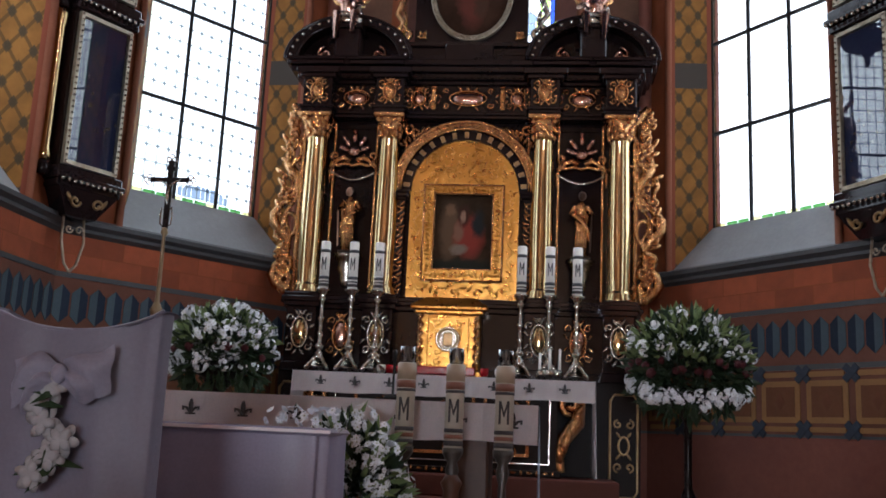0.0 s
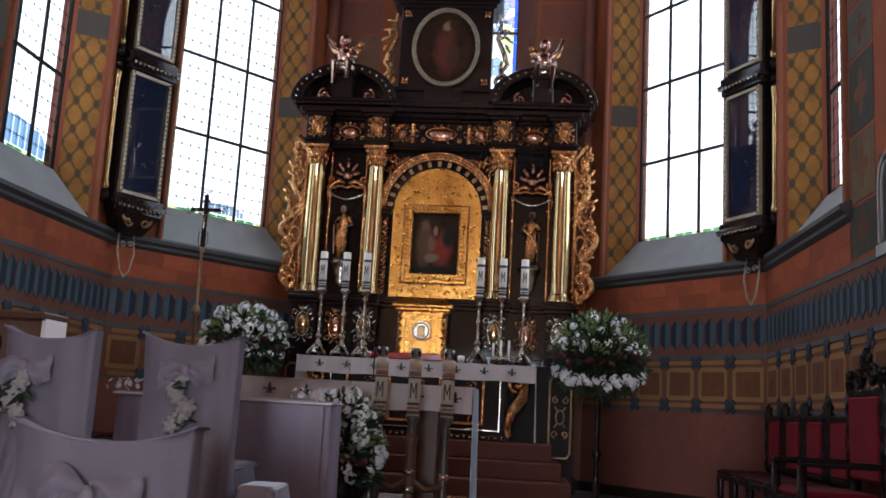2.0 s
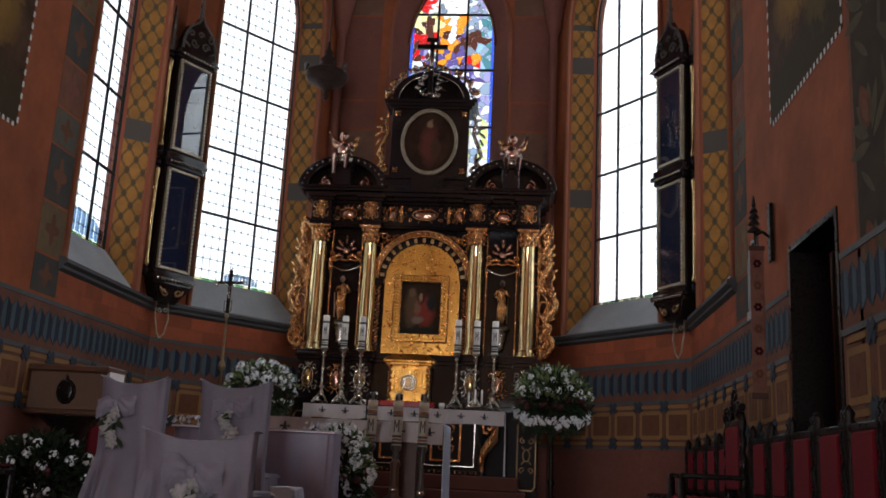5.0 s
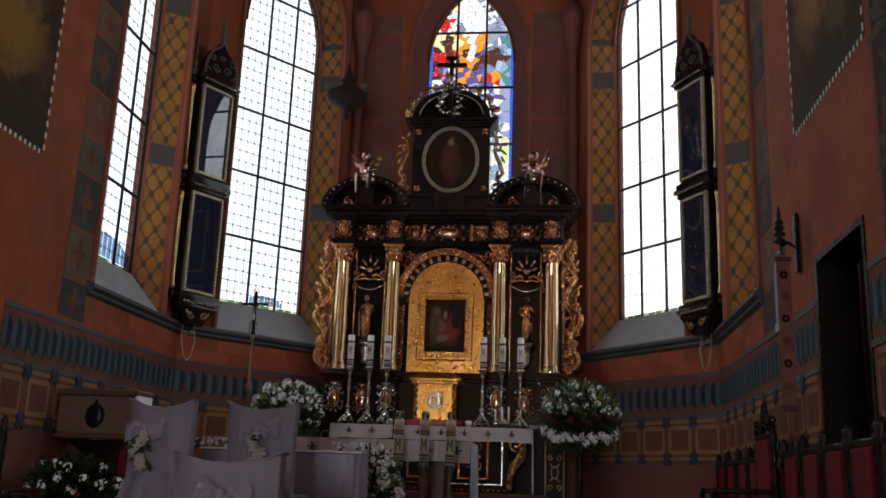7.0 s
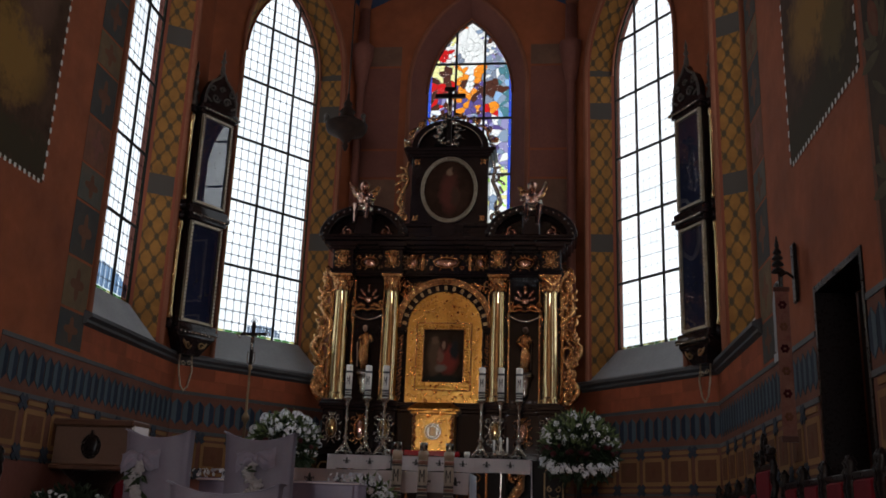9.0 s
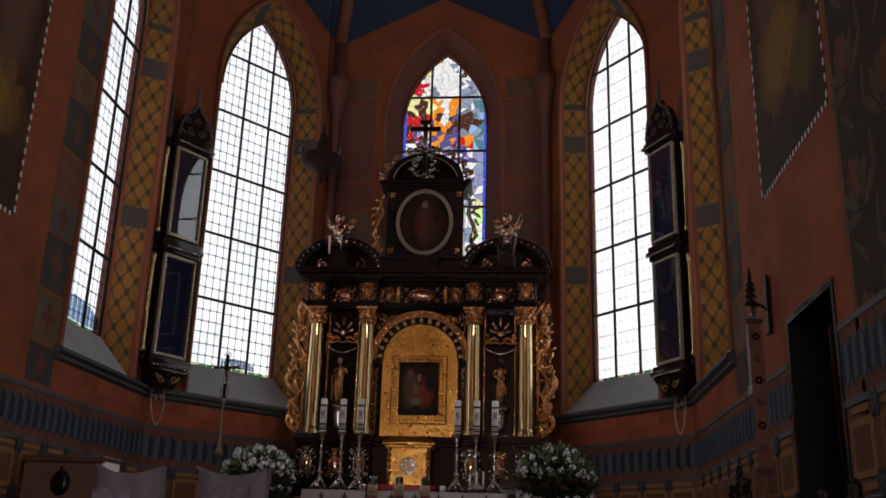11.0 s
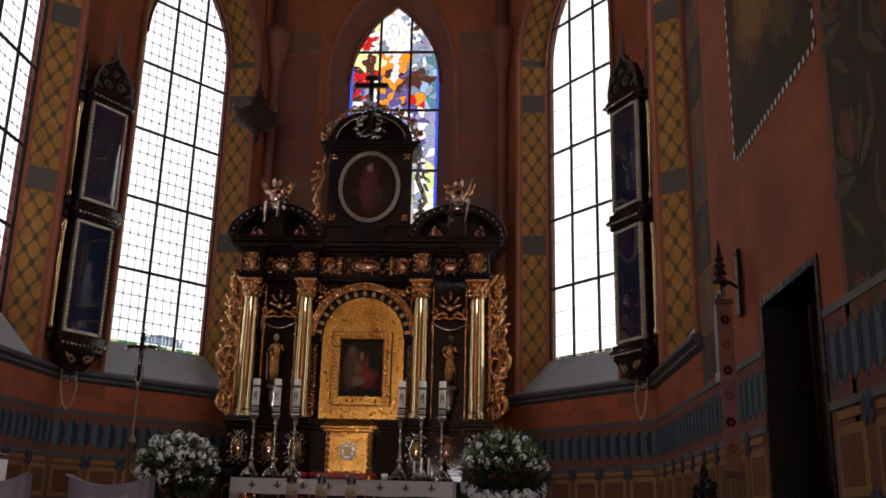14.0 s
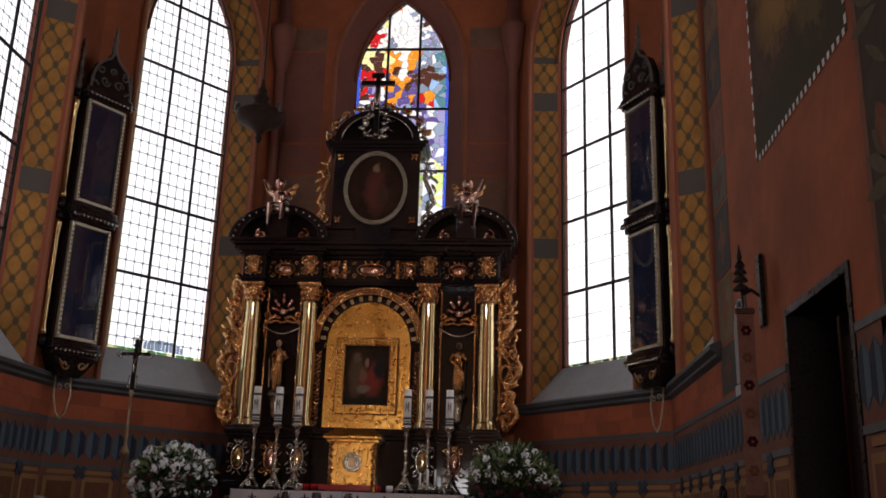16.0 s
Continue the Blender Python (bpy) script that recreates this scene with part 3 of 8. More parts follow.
def window(number, fr, c, glass_kind="plain", lit=1.0, half=WIN, sill=SILL, detail=True):
    """A pointed window in a splayed opening of a wall, with sill, mullions, bars and panes."""
    inner = arch(c, half + 0.26, sill - 0.5, SPRING, APEX + 0.32)
    glassline = arch(c, half, sill, SPRING, APEX)
    ob = new("window_%d" % number)
    tagged(ob, "tall pointed church window in a painted splay" if glass_kind == "plain" else "pointed stained glass window with coloured pieces", "window", kind="structure")
    bm = bm_new()
    loft(bm, fr, inner[1:-1], 0, glassline[1:-1], SETBACK)
    loft(bm, fr, [inner[0], inner[1]], 0, [glassline[0], glassline[1]], SETBACK)
    loft(bm, fr, [inner[-2], inner[-1]], 0, [glassline[-2], glassline[-1]], SETBACK)
    part("painted_splay", bm, "trellis" if glass_kind == "plain" else "plaster_low", ob, "ochre splay with dark trellis" if glass_kind == "plain" else "dark red painted splay")
    bm = bm_new()
    loft(bm, fr, glassline, SETBACK, glassline, THICK)
    part("outer_reveal", bm, "plaster_low", ob)
    # roll moulding round the inner arris
    bm = bm_new()
    tube(bm, [fr.at(u, -0.015, z) for u, z in inner], 0.035, seg=6)
    tube(bm, [fr.at(u, SETBACK - 0.03, z) for u, z in glassline[1:-1]], 0.02, seg=6)
    part("arch_moulding", bm, "rib", ob, "terracotta roll moulding", smooth=True)
    # sloped sill with a ledge
    bm = bm_new()
    a = [fr.at(u, v, z) for u, v, z in ((c - half - 0.3, -0.0, sill - 0.5), (c + half + 0.3, -0.0, sill - 0.5), (c + half, SETBACK, sill), (c - half, SETBACK, sill))]
    bm.faces.new([bm.verts.new(p) for p in a])
    part("sloped_sill", bm, "sill", ob, "grey sloping window sill")
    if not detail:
        # unseen nave windows only: sky tinted warm so their fill warms the gilding
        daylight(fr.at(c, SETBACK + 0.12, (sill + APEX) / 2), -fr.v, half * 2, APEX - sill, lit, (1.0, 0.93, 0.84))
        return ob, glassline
    # iron frame
    vg = SETBACK + 0.02
    bm = bm_new()
    tube(bm, [fr.at(u, vg, z) for u, z in glassline], 0.018, seg=5, closed=True)
    part("window_frame", bm, "iron", ob)

    def inside(u, z):
        if z <= SPRING:
            return half
        h = APEX - SPRING
        R = (half * half + h * h) / (2 * half)
        return max(half - R + math.sqrt(max(R * R - (z - SPRING) ** 2, 0)), 0.0)

    def top_at(du):
        h = APEX - SPRING
        R = (half * half + h * h) / (2 * half)
        x = R - half + abs(du)
        return SPRING + math.sqrt(max(R * R - x * x, 0))

    for du in (-half * 0.34, half * 0.34):
        bm = bm_new()
        tube(bm, [fr.at(c + du, vg, sill), fr.at(c + du, vg, top_at(du))], 0.022, seg=5)
        part("mullion", bm, "iron", ob)
    pitch = 1.01
    rows = [sill + pitch * k for k in range(1, 6)]
    for z in rows:
        w = inside(0, z)
        bm = bm_new()
        tube(bm, [fr.at(c - w, vg, z), fr.at(c + w, vg, z)], 0.023, seg=5)
        part("saddle_bar", bm, "iron", ob)
    if glass_kind == "plain":
        cols = [-half, -half * 0.34, half * 0.34, half]
        levels = [sill] + rows
        for ci in range(3):
            for zi, z0 in enumerate(levels):
                zmax = levels[zi + 1] if zi + 1 < len(levels) else APEX
                bm = bm_new()
                steps = 6 if zmax > SPRING else 1
                done = False
                for k in range(steps):
                    za, zb = z0 + (zmax - z0) * k / steps, z0 + (zmax - z0) * (k + 1) / steps
                    wa, wb = inside(0, za), inside(0, zb)
                    clip = lambda x, w: max(-w, min(w, x))
                    q = [(clip(cols[ci], wa), za), (clip(cols[ci + 1], wa), za), (clip(cols[ci + 1], wb), zb), (clip(cols[ci], wb), zb)]
                    if max(abs(q[1][0] - q[0][0]), abs(q[2][0] - q[3][0])) < 0.005:
                        continue
                    f = bm.faces.new([bm.verts.new(fr.at(c + u, vg + 0.02, z)) for u, z in q])
                    uv_quad(bm, f, [(u + 5, z - sill) for u, z in q])
                    done = True
                if done:
                    o = part("pane", bm, "pane_faint" if number == 4 else "pane", ob)
                    o.visible_shadow = False
                else:
                    bm.free()
        # coloured border strips
        for side, key in ((-1, "yellow"), (1, "green" if number % 2 else "yellow")):
            bm = bm_new()
            n = 26
            for k in range(n):
                za, zb = sill + (SPRING + 0.9 - sill) * k / n, sill + (SPRING + 0.9 - sill) * (k + 0.94) / n
                q = [(side * (inside(0, za) - 0.032), za), (side * inside(0, za), za), (side * inside(0, zb), zb), (side * (inside(0, zb) - 0.032), zb)]
                f = bm.faces.new([bm.verts.new(fr.at(c + u, vg + 0.012, z)) for u, z in q])
            o = part("border_strip", bm, "g_" + key, ob, "narrow coloured border glass")
            o.visible_shadow = False
        bm = bm_new()
        n = 10
        for k in range(n):
            ua, ub = -half + 2 * half * k / n, -half + 2 * half * (k + 0.94) / n
            f = bm.faces.new([bm.verts.new(fr.at(c + u, vg + 0.012, z)) for u, z in ((ua, sill), (ub, sill), (ub, sill + 0.045), (ua, sill + 0.045))])
            f.material_index = k % 3
        o = part("bottom_border", bm, ["g_yellow", "g_green", "g_green"], ob, "coloured bottom border glass")
        o.visible_shadow = False
        if number in (1, 2):
            bm = bm_new()
            rng = random.Random(number)
            lo, hi, tall = (-0.95, 0.95, 0.3) if number == 1 else (-0.28, 0.55, 0.15)
            n = 11
            for k in range(n):
                ua, ub = half * (lo + (hi - lo) * k / n), half * (lo + (hi - lo) * (k + 0.93) / n)
                ha, hb = (tall * (0.55 + 0.45 * math.sin(math.pi * q / n) + rng.uniform(-0.06, 0.06)) for q in (k, k + 1))
                z = sill + 0.055
                bm.faces.new([bm.verts.new(fr.at(c + a, vg + 0.014, zz)) for a, zz in ((ua, z), (ub, z), (ub, z + hb), (ua, z + ha))])
            o = part("painted_landscape", bm, "g_sky" if number == 1 else "g_pale", ob, "pale blue painted glass pieces")
            o.visible_shadow = False
    else:
        stained_pieces(ob, fr, c, vg + 0.02, inside, sill)
    daylight(fr.at(c, SETBACK + 0.12, (sill + APEX) / 2), -fr.v, half * 2 + 0.1, APEX - sill, lit)
    return ob, glassline


def stained_pieces(ob, fr, c, v, inside, sill):
    """Irregular coloured pieces between lead lines: a white burst over two robed masses with an amber middle, swirls and pale glass below."""
    rng = random.Random(4)
    keys = ["white", "yellow", "amber", "red", "blue", "violet", "grey", "brown", "green", "sky", "lime", "teal", "lilac", "pale"]
    idx = {k: i for i, k in enumerate(keys)}

    def within(u, d, cu, cd, ru, rd):
        return ((u - cu) / ru) ** 2 + ((d - cd) / rd) ** 2 < 1

    def scheme(u, d):
        """Colour at u across and d below the apex."""
        r = math.hypot(u, d - 0.5)
        if abs(u) > 0.665:
            return "blue" if d < 3.4 else "lime"
        if r < 0.24 or (r < 0.42 and int((math.atan2(d - 0.5, u) + 3.2) * 5) % 2):
            return "white"
        if abs(u) < 0.07 and d < 1.45:
            return "white"
        if d < 0.85:
            if within(u, d, -0.45, 0.64, 0.15, 0.13):
                return "red"
            return rng.choice(["amber", "lilac", "grey", "yellow", "white"]) if u < 0 else rng.choice(["lilac", "white", "grey", "pale", "brown"])
        if d < 1.78:
            if within(u, d, -0.4, 1.02, 0.1, 0.14):
                return rng.choice(["brown", "amber"])
            if within(u, d, -0.42, 1.0, 0.22, 0.2):
                return "yellow"
            if within(u, d, -0.52, 1.28, 0.24, 0.17) or within(u, d, -0.6, 1.6, 0.12, 0.12):
                return rng.choice(["red", "red", "red", "brown"])
            if within(u, d, 0.36, 0.98, 0.13, 0.2):
                return rng.choice(["white", "grey", "pale"])
            if within(u, d, 0.3, 1.28, 0.24, 0.13):
                return rng.choice(["violet", "brown", "brown"])
            if within(u, d, 0.38, 1.66, 0.16, 0.13):
                return rng.choice(["red", "amber"])
            if u > 0.42:
                return rng.choice(["teal", "sky", "pale", "brown", "teal"])
            if abs(u) < 0.26:
                return "amber" if d < 1.15 else rng.choice(["amber", "brown", "violet", "amber"])
            return rng.choice(["lilac", "violet", "white", "brown"]) if u < 0 else rng.choice(["grey", "brown", "pale", "teal"])
        if d < 2.75:
            return rng.choice(["lilac", "white", "pale", "violet", "lilac", "white"])
        return rng.choice(["white", "white", "pale"]) if abs(u) < 0.5 else rng.choice(["lime", "white", "yellow"])

    seeds = []
    for k in range(1000):
        d = (APEX - sill) * rng.random() ** 1.35
        u = rng.uniform(-WIN, WIN)
        seeds.append((u, d, scheme(u, d)))
    def clip(poly, nu, nd, k):
        """Keeps the part of a polygon where nu * u + nd * d <= k."""
        out = []
        for p, q in zip(poly, poly[1:] + poly[:1]):
            fp, fq = nu * p[0] + nd * p[1] - k, nu * q[0] + nd * q[1] - k
            if fp <= 0:
                out.append(p)
            if fp * fq < 0:
                t = fp / (fp - fq)
                out.append((p[0] + (q[0] - p[0]) * t, p[1] + (q[1] - p[1]) * t))
        return out

    cells = []
    inner, deep = 0.665, APEX - sill
    su, sd = np.array([q[0] for q in seeds if abs(q[0]) <= inner]), np.array([q[1] for q in seeds if abs(q[0]) <= inner])
    for u, d, key in seeds:
        if abs(u) > inner:
            continue
        cell = [(-inner, 0.0), (inner, 0.0), (inner, deep), (-inner, deep)]
        for j in np.argsort((su - u) ** 2 + (sd - d) ** 2)[1:20]:
            u2, d2 = float(su[j]), float(sd[j])
            cell = clip(cell, u2 - u, d2 - d, (u2 * u2 + d2 * d2 - u * u - d * d) / 2)
            if len(cell) < 3:
                break
        if len(cell) > 2:
            cells.append((cell, key))
    n = 24
    for k in range(n):
        for e in (-1, 1):
            d0, d1 = 0.9 + (deep - 0.9) * k / n, 0.9 + (deep - 0.9) * (k + 1) / n
            cells.append(([(e * inner, d0), (e * WIN, d0), (e * WIN, d1), (e * inner, d1)][::e], "blue" if d0 < 3.4 else "lime"))
    bm, lead = bm_new(), bm_new()
    for cell, key in cells:
        ring = []
        for u, d in cell:
            w = inside(0, APEX - d)
            ring.append((max(-w, min(w, u)), APEX - d))
        mu, mz = sum(p[0] for p in ring) / len(ring), sum(p[1] for p in ring) / len(ring)
        size = max(math.hypot(p[0] - mu, p[1] - mz) for p in ring)
        if size < 0.012 or max(p[0] for p in ring) - min(p[0] for p in ring) < 0.01:
            continue
        f = max(0.6, 1 - 0.0048 / size)
        small = [(mu + (p[0] - mu) * f, mz + (p[1] - mz) * f) for p in ring]
        bm.faces.new([bm.verts.new(fr.at(c + u, v, z)) for u, z in small]).material_index = idx[key]
        A = [lead.verts.new(fr.at(c + u, v - 0.001, z)) for u, z in small]
        B = [lead.verts.new(fr.at(c + u, v - 0.001, z)) for u, z in ring]
        for i in range(len(ring)):
            j = (i + 1) % len(ring)
            lead.faces.new((A[i], B[i], B[j], A[j]))
    o = part("stained_pieces", bm, ["g_" + k for k in keys], ob, "coloured stained glass pieces", kind="stuff")
    o.visible_shadow = False
    part("lead_lines", lead, "lead", ob, "dark lead lines between the coloured pieces", kind="stuff")


fr_right = Frame((XR, -14), (XR, YC), (1, 0))
fr_left = Frame((XL, -14), (XL, YC), (-1, 0))
fr_dr = Frame((XR, YC), (AX + HALF, YB), (0.8, 0.6))
fr_dl = Frame((XL, YC), (AX - HALF, YB), (-0.8, 0.6))
fr_back = Frame((AX - HALF, YB), (AX + HALF, YB), (0, 1))
fr_end = Frame((XL, -14), (XR, -14), (0, -1))


def opening(c):
    return arch(c, WIN + 0.26, SILL - 0.5, SPRING, APEX + 0.32), arch(c, WIN, SILL, SPRING, APEX)


CW = 10.62 + 14
DOOR = [(6.44 + 14, 0.0), (6.44 + 14, 2.46), (7.015 + 14, 2.46), (7.59 + 14, 2.46), (7.59 + 14, 0.0)]
ARCHDOOR = arch(7.25 + 14, 0.8, 0.0, 1.75, 2.78)
FILL_PORTAL = arch(3.55, 1.6, 0.0, 1.9, 3.0)
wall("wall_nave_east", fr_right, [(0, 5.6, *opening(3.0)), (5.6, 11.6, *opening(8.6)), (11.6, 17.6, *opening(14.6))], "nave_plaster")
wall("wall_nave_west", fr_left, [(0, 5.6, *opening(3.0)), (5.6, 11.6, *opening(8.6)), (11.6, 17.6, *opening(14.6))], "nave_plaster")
wall("wall_east", fr_right, [(17.6, 23.0, DOOR, DOOR), (23.0, 26.2, *opening(CW))])
wall("wall_west", fr_left, [(17.6, 23.0, ARCHDOOR, ARCHDOOR), (23.0, 26.2, *opening(CW))])
CD = fr_dl.length * 0.54
wall("wall_northeast", fr_dr, [(0, fr_dr.length, *opening(CD))])
wall("wall_northwest", fr_dl, [(0, fr_dl.length, *opening(CD))])
wall("wall_north", fr_back, [(0, 2 * HALF, *opening(HALF + 0.05))])
wall("wall_south", fr_end, [(0, XR - XL, FILL_PORTAL, FILL_PORTAL)], "nave_plaster")
window(1, fr_left, CW)
window(2, fr_dl, CD)
window(3, fr_back, HALF + 0.05, "stained", lit=0.52)
window(4, fr_dr, CD)
window(5, fr_right, CW)
# unseen nave windows, added to light what faces the nave; gain set per side
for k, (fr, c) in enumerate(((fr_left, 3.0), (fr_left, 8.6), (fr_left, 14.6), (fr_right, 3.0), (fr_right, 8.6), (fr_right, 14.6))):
    window(6 + k, fr, c, detail=False, lit=(NAVE_FILL * (0.35 if fr is fr_left else 1.2)) if c < 10 else 0.4)

# unseen west portal with a stone surround, added to throw light on the altar front
bm = bm_new()
ring_strip(bm, [(x + XL, z) for x, z in FILL_PORTAL], [(x + XL, z) for x, z in arch(3.55, 1.85, 0.0, 1.9, 3.28)], -14.0, -13.92, closed=False)
tagged(part("door_3", bm, "sill", kind="structure"), "stone surround of an unseen portal added to light the altar", "door")
daylight(fr_end.at(3.55, 0.5, 1.5), -fr_end.v, 3.0, 2.9, WEST_FILL)

# floor with terracotta and marble fields
bm = bm_new()
box(bm, XL - 0.6, XR + 0.6, -14.6, YB + 0.6, -0.2, -0.012)
floor = part("floor", bm, "grout", kind="structure")

# vault: blue cells between ribs over the apse, flat boards over the nave
bm = bm_new()
hub = Vector((AX, 11.2, 12.6))
corner = [Vector((XL, 9.2, TOP)), Vector((XL, YC, TOP)), Vector((AX - HALF, YB, TOP)), Vector((AX + HALF, YB, TOP)), Vector((XR, YC, TOP)), Vector((XR, 9.2, TOP))]


def rib_line(a, n=8):
    low = a - Vector((0, 0, 1.6))
    out = []
    for i in range(n + 1):
        k = i / n
        p = low.lerp(hub, k)
        p.z = low.z + (hub.z - low.z) * math.sin(k * math.pi / 2) ** 0.8
        out.append(p)
    return out


lines = [rib_line(c) for c in corner]
for a, b in zip(lines, lines[1:]):
    for i in range(len(a) - 1):
        q = [a[i], b[i], b[i + 1], a[i + 1]]
        mid_lift = Vector((0, 0, 0.9 * math.cos(i / 8 * math.pi / 2)))
        m0, m1 = (a[i] + b[i]) / 2 + mid_lift, (a[i + 1] + b[i + 1]) / 2 + Vector((0, 0, 0.9 * math.cos((i + 1) / 8 * math.pi / 2)))
        for quad in ((a[i], m0, m1, a[i + 1]), (m0, b[i], b[i + 1], m1)):
            vs = [bm.verts.new(p) for p in quad]
            bm.faces.new(vs)
bmesh.ops.remove_doubles(bm, verts=bm.verts, dist=0.001)
box(bm, XL - 0.6, XR + 0.6, -14.6, 15.1, 13.2, 13.4)
for x0, x1, y0, y1 in ((XL - 0.6, XL, -14.6, 15), (XR, XR + 0.6, -14.6, 15), (XL, XR, 14.4, 15.1), (XL, XR, -14.6, -14)):
    box(bm, x0, x1, y0, y1, TOP - 0.01, 13.2)
part("ceiling", bm, "vault", kind="structure")
for k, line in enumerate(lines):
    bm = bm_new()
    tube(bm, line, 0.11, seg=8)
    part("trim", bm, "rib", smooth=True, kind="structure", label="terracotta vault rib")
# unseen nave ceiling, added to bounce light onto the altar front
bm = bm_new()
box(bm, XL, XR, -14.0, 3.6, 12.2, 12.35)
for k in range(6):
    box(bm, XL, XR, -13.2 + 3.0 * k, -12.9 + 3.0 * k, 11.95, 12.2)
part("ceiling_nave", bm, "nave_plaster", kind="structure")
# wall over the chancel arch
bm = bm_new()
box(bm, XL, XR, 3.6, 4.0, TOP - 0.6, 13.2)
part("wall_chancel", bm, "nave_plaster", kind="structure")
# wall shafts in the corners of the apse
for c in corner[2:4]:
    inward = (Vector((AX, 11.5, 0)) - Vector((c.x, c.y, 0))).normalized() * 0.09
    bm = bm_new()
    lathe(bm, [(0.1, 3.0), (0.07, 3.15), (0.07, 7.6), (0.1, 7.65), (0.16, 8.0), (0.19, 8.15), (0.19, 8.3), (0.1, 8.35), (0.09, 9.0)], (c.x + inward.x, c.y + inward.y, 0), seg=10)
    part("trim", bm, "plaster_low", kind="structure", label="slender dark red wall shaft")

# pier added to darken the near end of the east wall
bm = bm_new()
box(bm, 1.87, XR, 3.6, 4.3, 0, TOP, bevel=0.03)
part("wall_pier", bm, "plaster_low", kind="structure")

# ledges, painted bands and dado round the apse
runs = [(fr_right, 17.65, 20.38), (fr_right, 21.66, 26.2), (fr_dr, 0, fr_dr.length), (fr_back, 0, 3.6), (fr_dl, 0, fr_dl.length), (fr_left, 22.1, 26.2), (fr_left, 17.65, 20.38)]
HEX_H, HEX_W = 0.43, 0.105


def strip_mesh(fr, u0, u1, v, z0, z1):
    bm = bm_new()
    for a, b in (((u0, v), (u1, v)),):
        p = [fr.at(u0, -v, z0), fr.at(u1, -v, z0), fr.at(u1, -v, z1), fr.at(u0, -v, z1)]
        q = [fr.at(u0, 0.01, z0), fr.at(u1, 0.01, z0), fr.at(u1, 0.01, z1), fr.at(u0, 0.01, z1)]
        P, Q = [bm.verts.new(x) for x in p], [bm.verts.new(x) for x in q]
        bm.faces.new(P)
        for i in range(4):
            bm.faces.new((P[i], P[(i + 1) % 4], Q[(i + 1) % 4], Q[i]))
    return bm


bm = bm_new()
for side in (-1, 1):
    prism(bm, [(0, 0.045), (side * 0.074, 0.115), (side * 0.074, 0.315), (0, 0.385)][::side], -0.003, 0.003)
bm.faces.ensure_lookup_table()
for f in bm.faces:
    f.material_index = 0 if f.calc_center_median().x > 0 else 1
hex_dark = part("painted_hexagon", bm, ["hex_dark", "hex_light"])
bm = bm_new()
box(bm, -0.2, 0.2, -0.004, 0.004, 0.09, 0.45, mat=0)
box(bm, -0.15, 0.15, -0.008, 0.004, 0.14, 0.40, mat=1)
prism(bm, [(-0.05, 0.27), (0, 0.19), (0.05, 0.27), (0, 0.35)], -0.010, 0.0)
for f in list(bm.faces)[-6:]:
    f.material_index = 2
for z in (0.035, 0.505):
    box(bm, -0.17, 0.17, -0.006, 0.004, z - 0.022, z + 0.022, mat=0)
panel = part("painted_panel", bm, ["ochre", "umber", "vine_bud"])
bm = bm_new()
for a in (45, -45):
    r = bmesh.ops.create_cube(bm, size=1, matrix=pose(0, -0.005 - 0.00004 * a, 0, 0, a, 0) @ Matrix.Diagonal((0.17, 0.012, 0.06, 1)))
cross_ob = part("painted_cross", bm, "cross_blue")
bands = []
for fr, u0, u1 in runs:
    band = new("trim")
    tagged(band, "painted band of blue hexagons and ochre panels on the wall", "painted band", kind="structure")
    part("dado", strip_mesh(fr, u0, u1, 0.004, 0.12, 1.04), "plaster_low", band)
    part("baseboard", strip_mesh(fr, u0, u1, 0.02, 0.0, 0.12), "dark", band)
    part("frieze_ground", strip_mesh(fr, u0, u1, 0.006, 1.04, 1.60), "band_brown", band)
    part("hexagon_ground", strip_mesh(fr, u0, u1, 0.006, 1.645, 2.115), "band_brown", band)
    for z0, z1, v in ((1.6, 1.645, 0.018), (2.115, 2.16, 0.014), (1.02, 1.045, 0.012)):
        part("border_line", strip_mesh(fr, u0, u1, v, z0, z1), "moulding", band)
    n = max(1, int((u1 - u0) / 0.158))
    for k in range(n):
        o = again(hex_dark, fr.matrix(u0 + (k + 0.5) * (u1 - u0) / n, -0.010, 1.665), band)
    n = max(1, round((u1 - u0) / 0.5))
    step = (u1 - u0) / n
    for k in range(n):
        again(panel, fr.matrix(u0 + (k + 0.5) * step, -0.011, 1.055), band)
        if k:
            for z in (1.09, 1.56):
                again(cross_ob, fr.matrix(u0 + k * step, -0.012, z), band)
    bands.append(band)
for ob in (hex_dark, panel, cross_ob):
    bpy.data.objects.remove(ob)
# ledges below the windows
for fr, u0, u1 in ((fr_right, 23.55, 26.2), (fr_dr, 0, fr_dr.length), (fr_dl, 0, fr_dl.length), (fr_left, 23.55, 26.2), (fr_back, 0, 3.6)):
    bm = bm_new()
    prof = [(0.0, 2.50), (0.05, 2.53), (0.05, 2.56), (0.10, 2.59), (0.10, 2.63), (0.0, 2.67)]
    A = [bm.verts.new(fr.at(u0, -v, z)) for v, z in prof]
    B = [bm.verts.new(fr.at(u1, -v, z)) for v, z in prof]
    for i in range(len(prof) - 1):
        bm.faces.new((A[i], A[i + 1], B[i + 1], B[i]))
    bm.faces.new(A)
    bm.faces.new(B[::-1])
    part("trim", bm, "moulding", kind="structure", label="grey moulded ledge below the window")


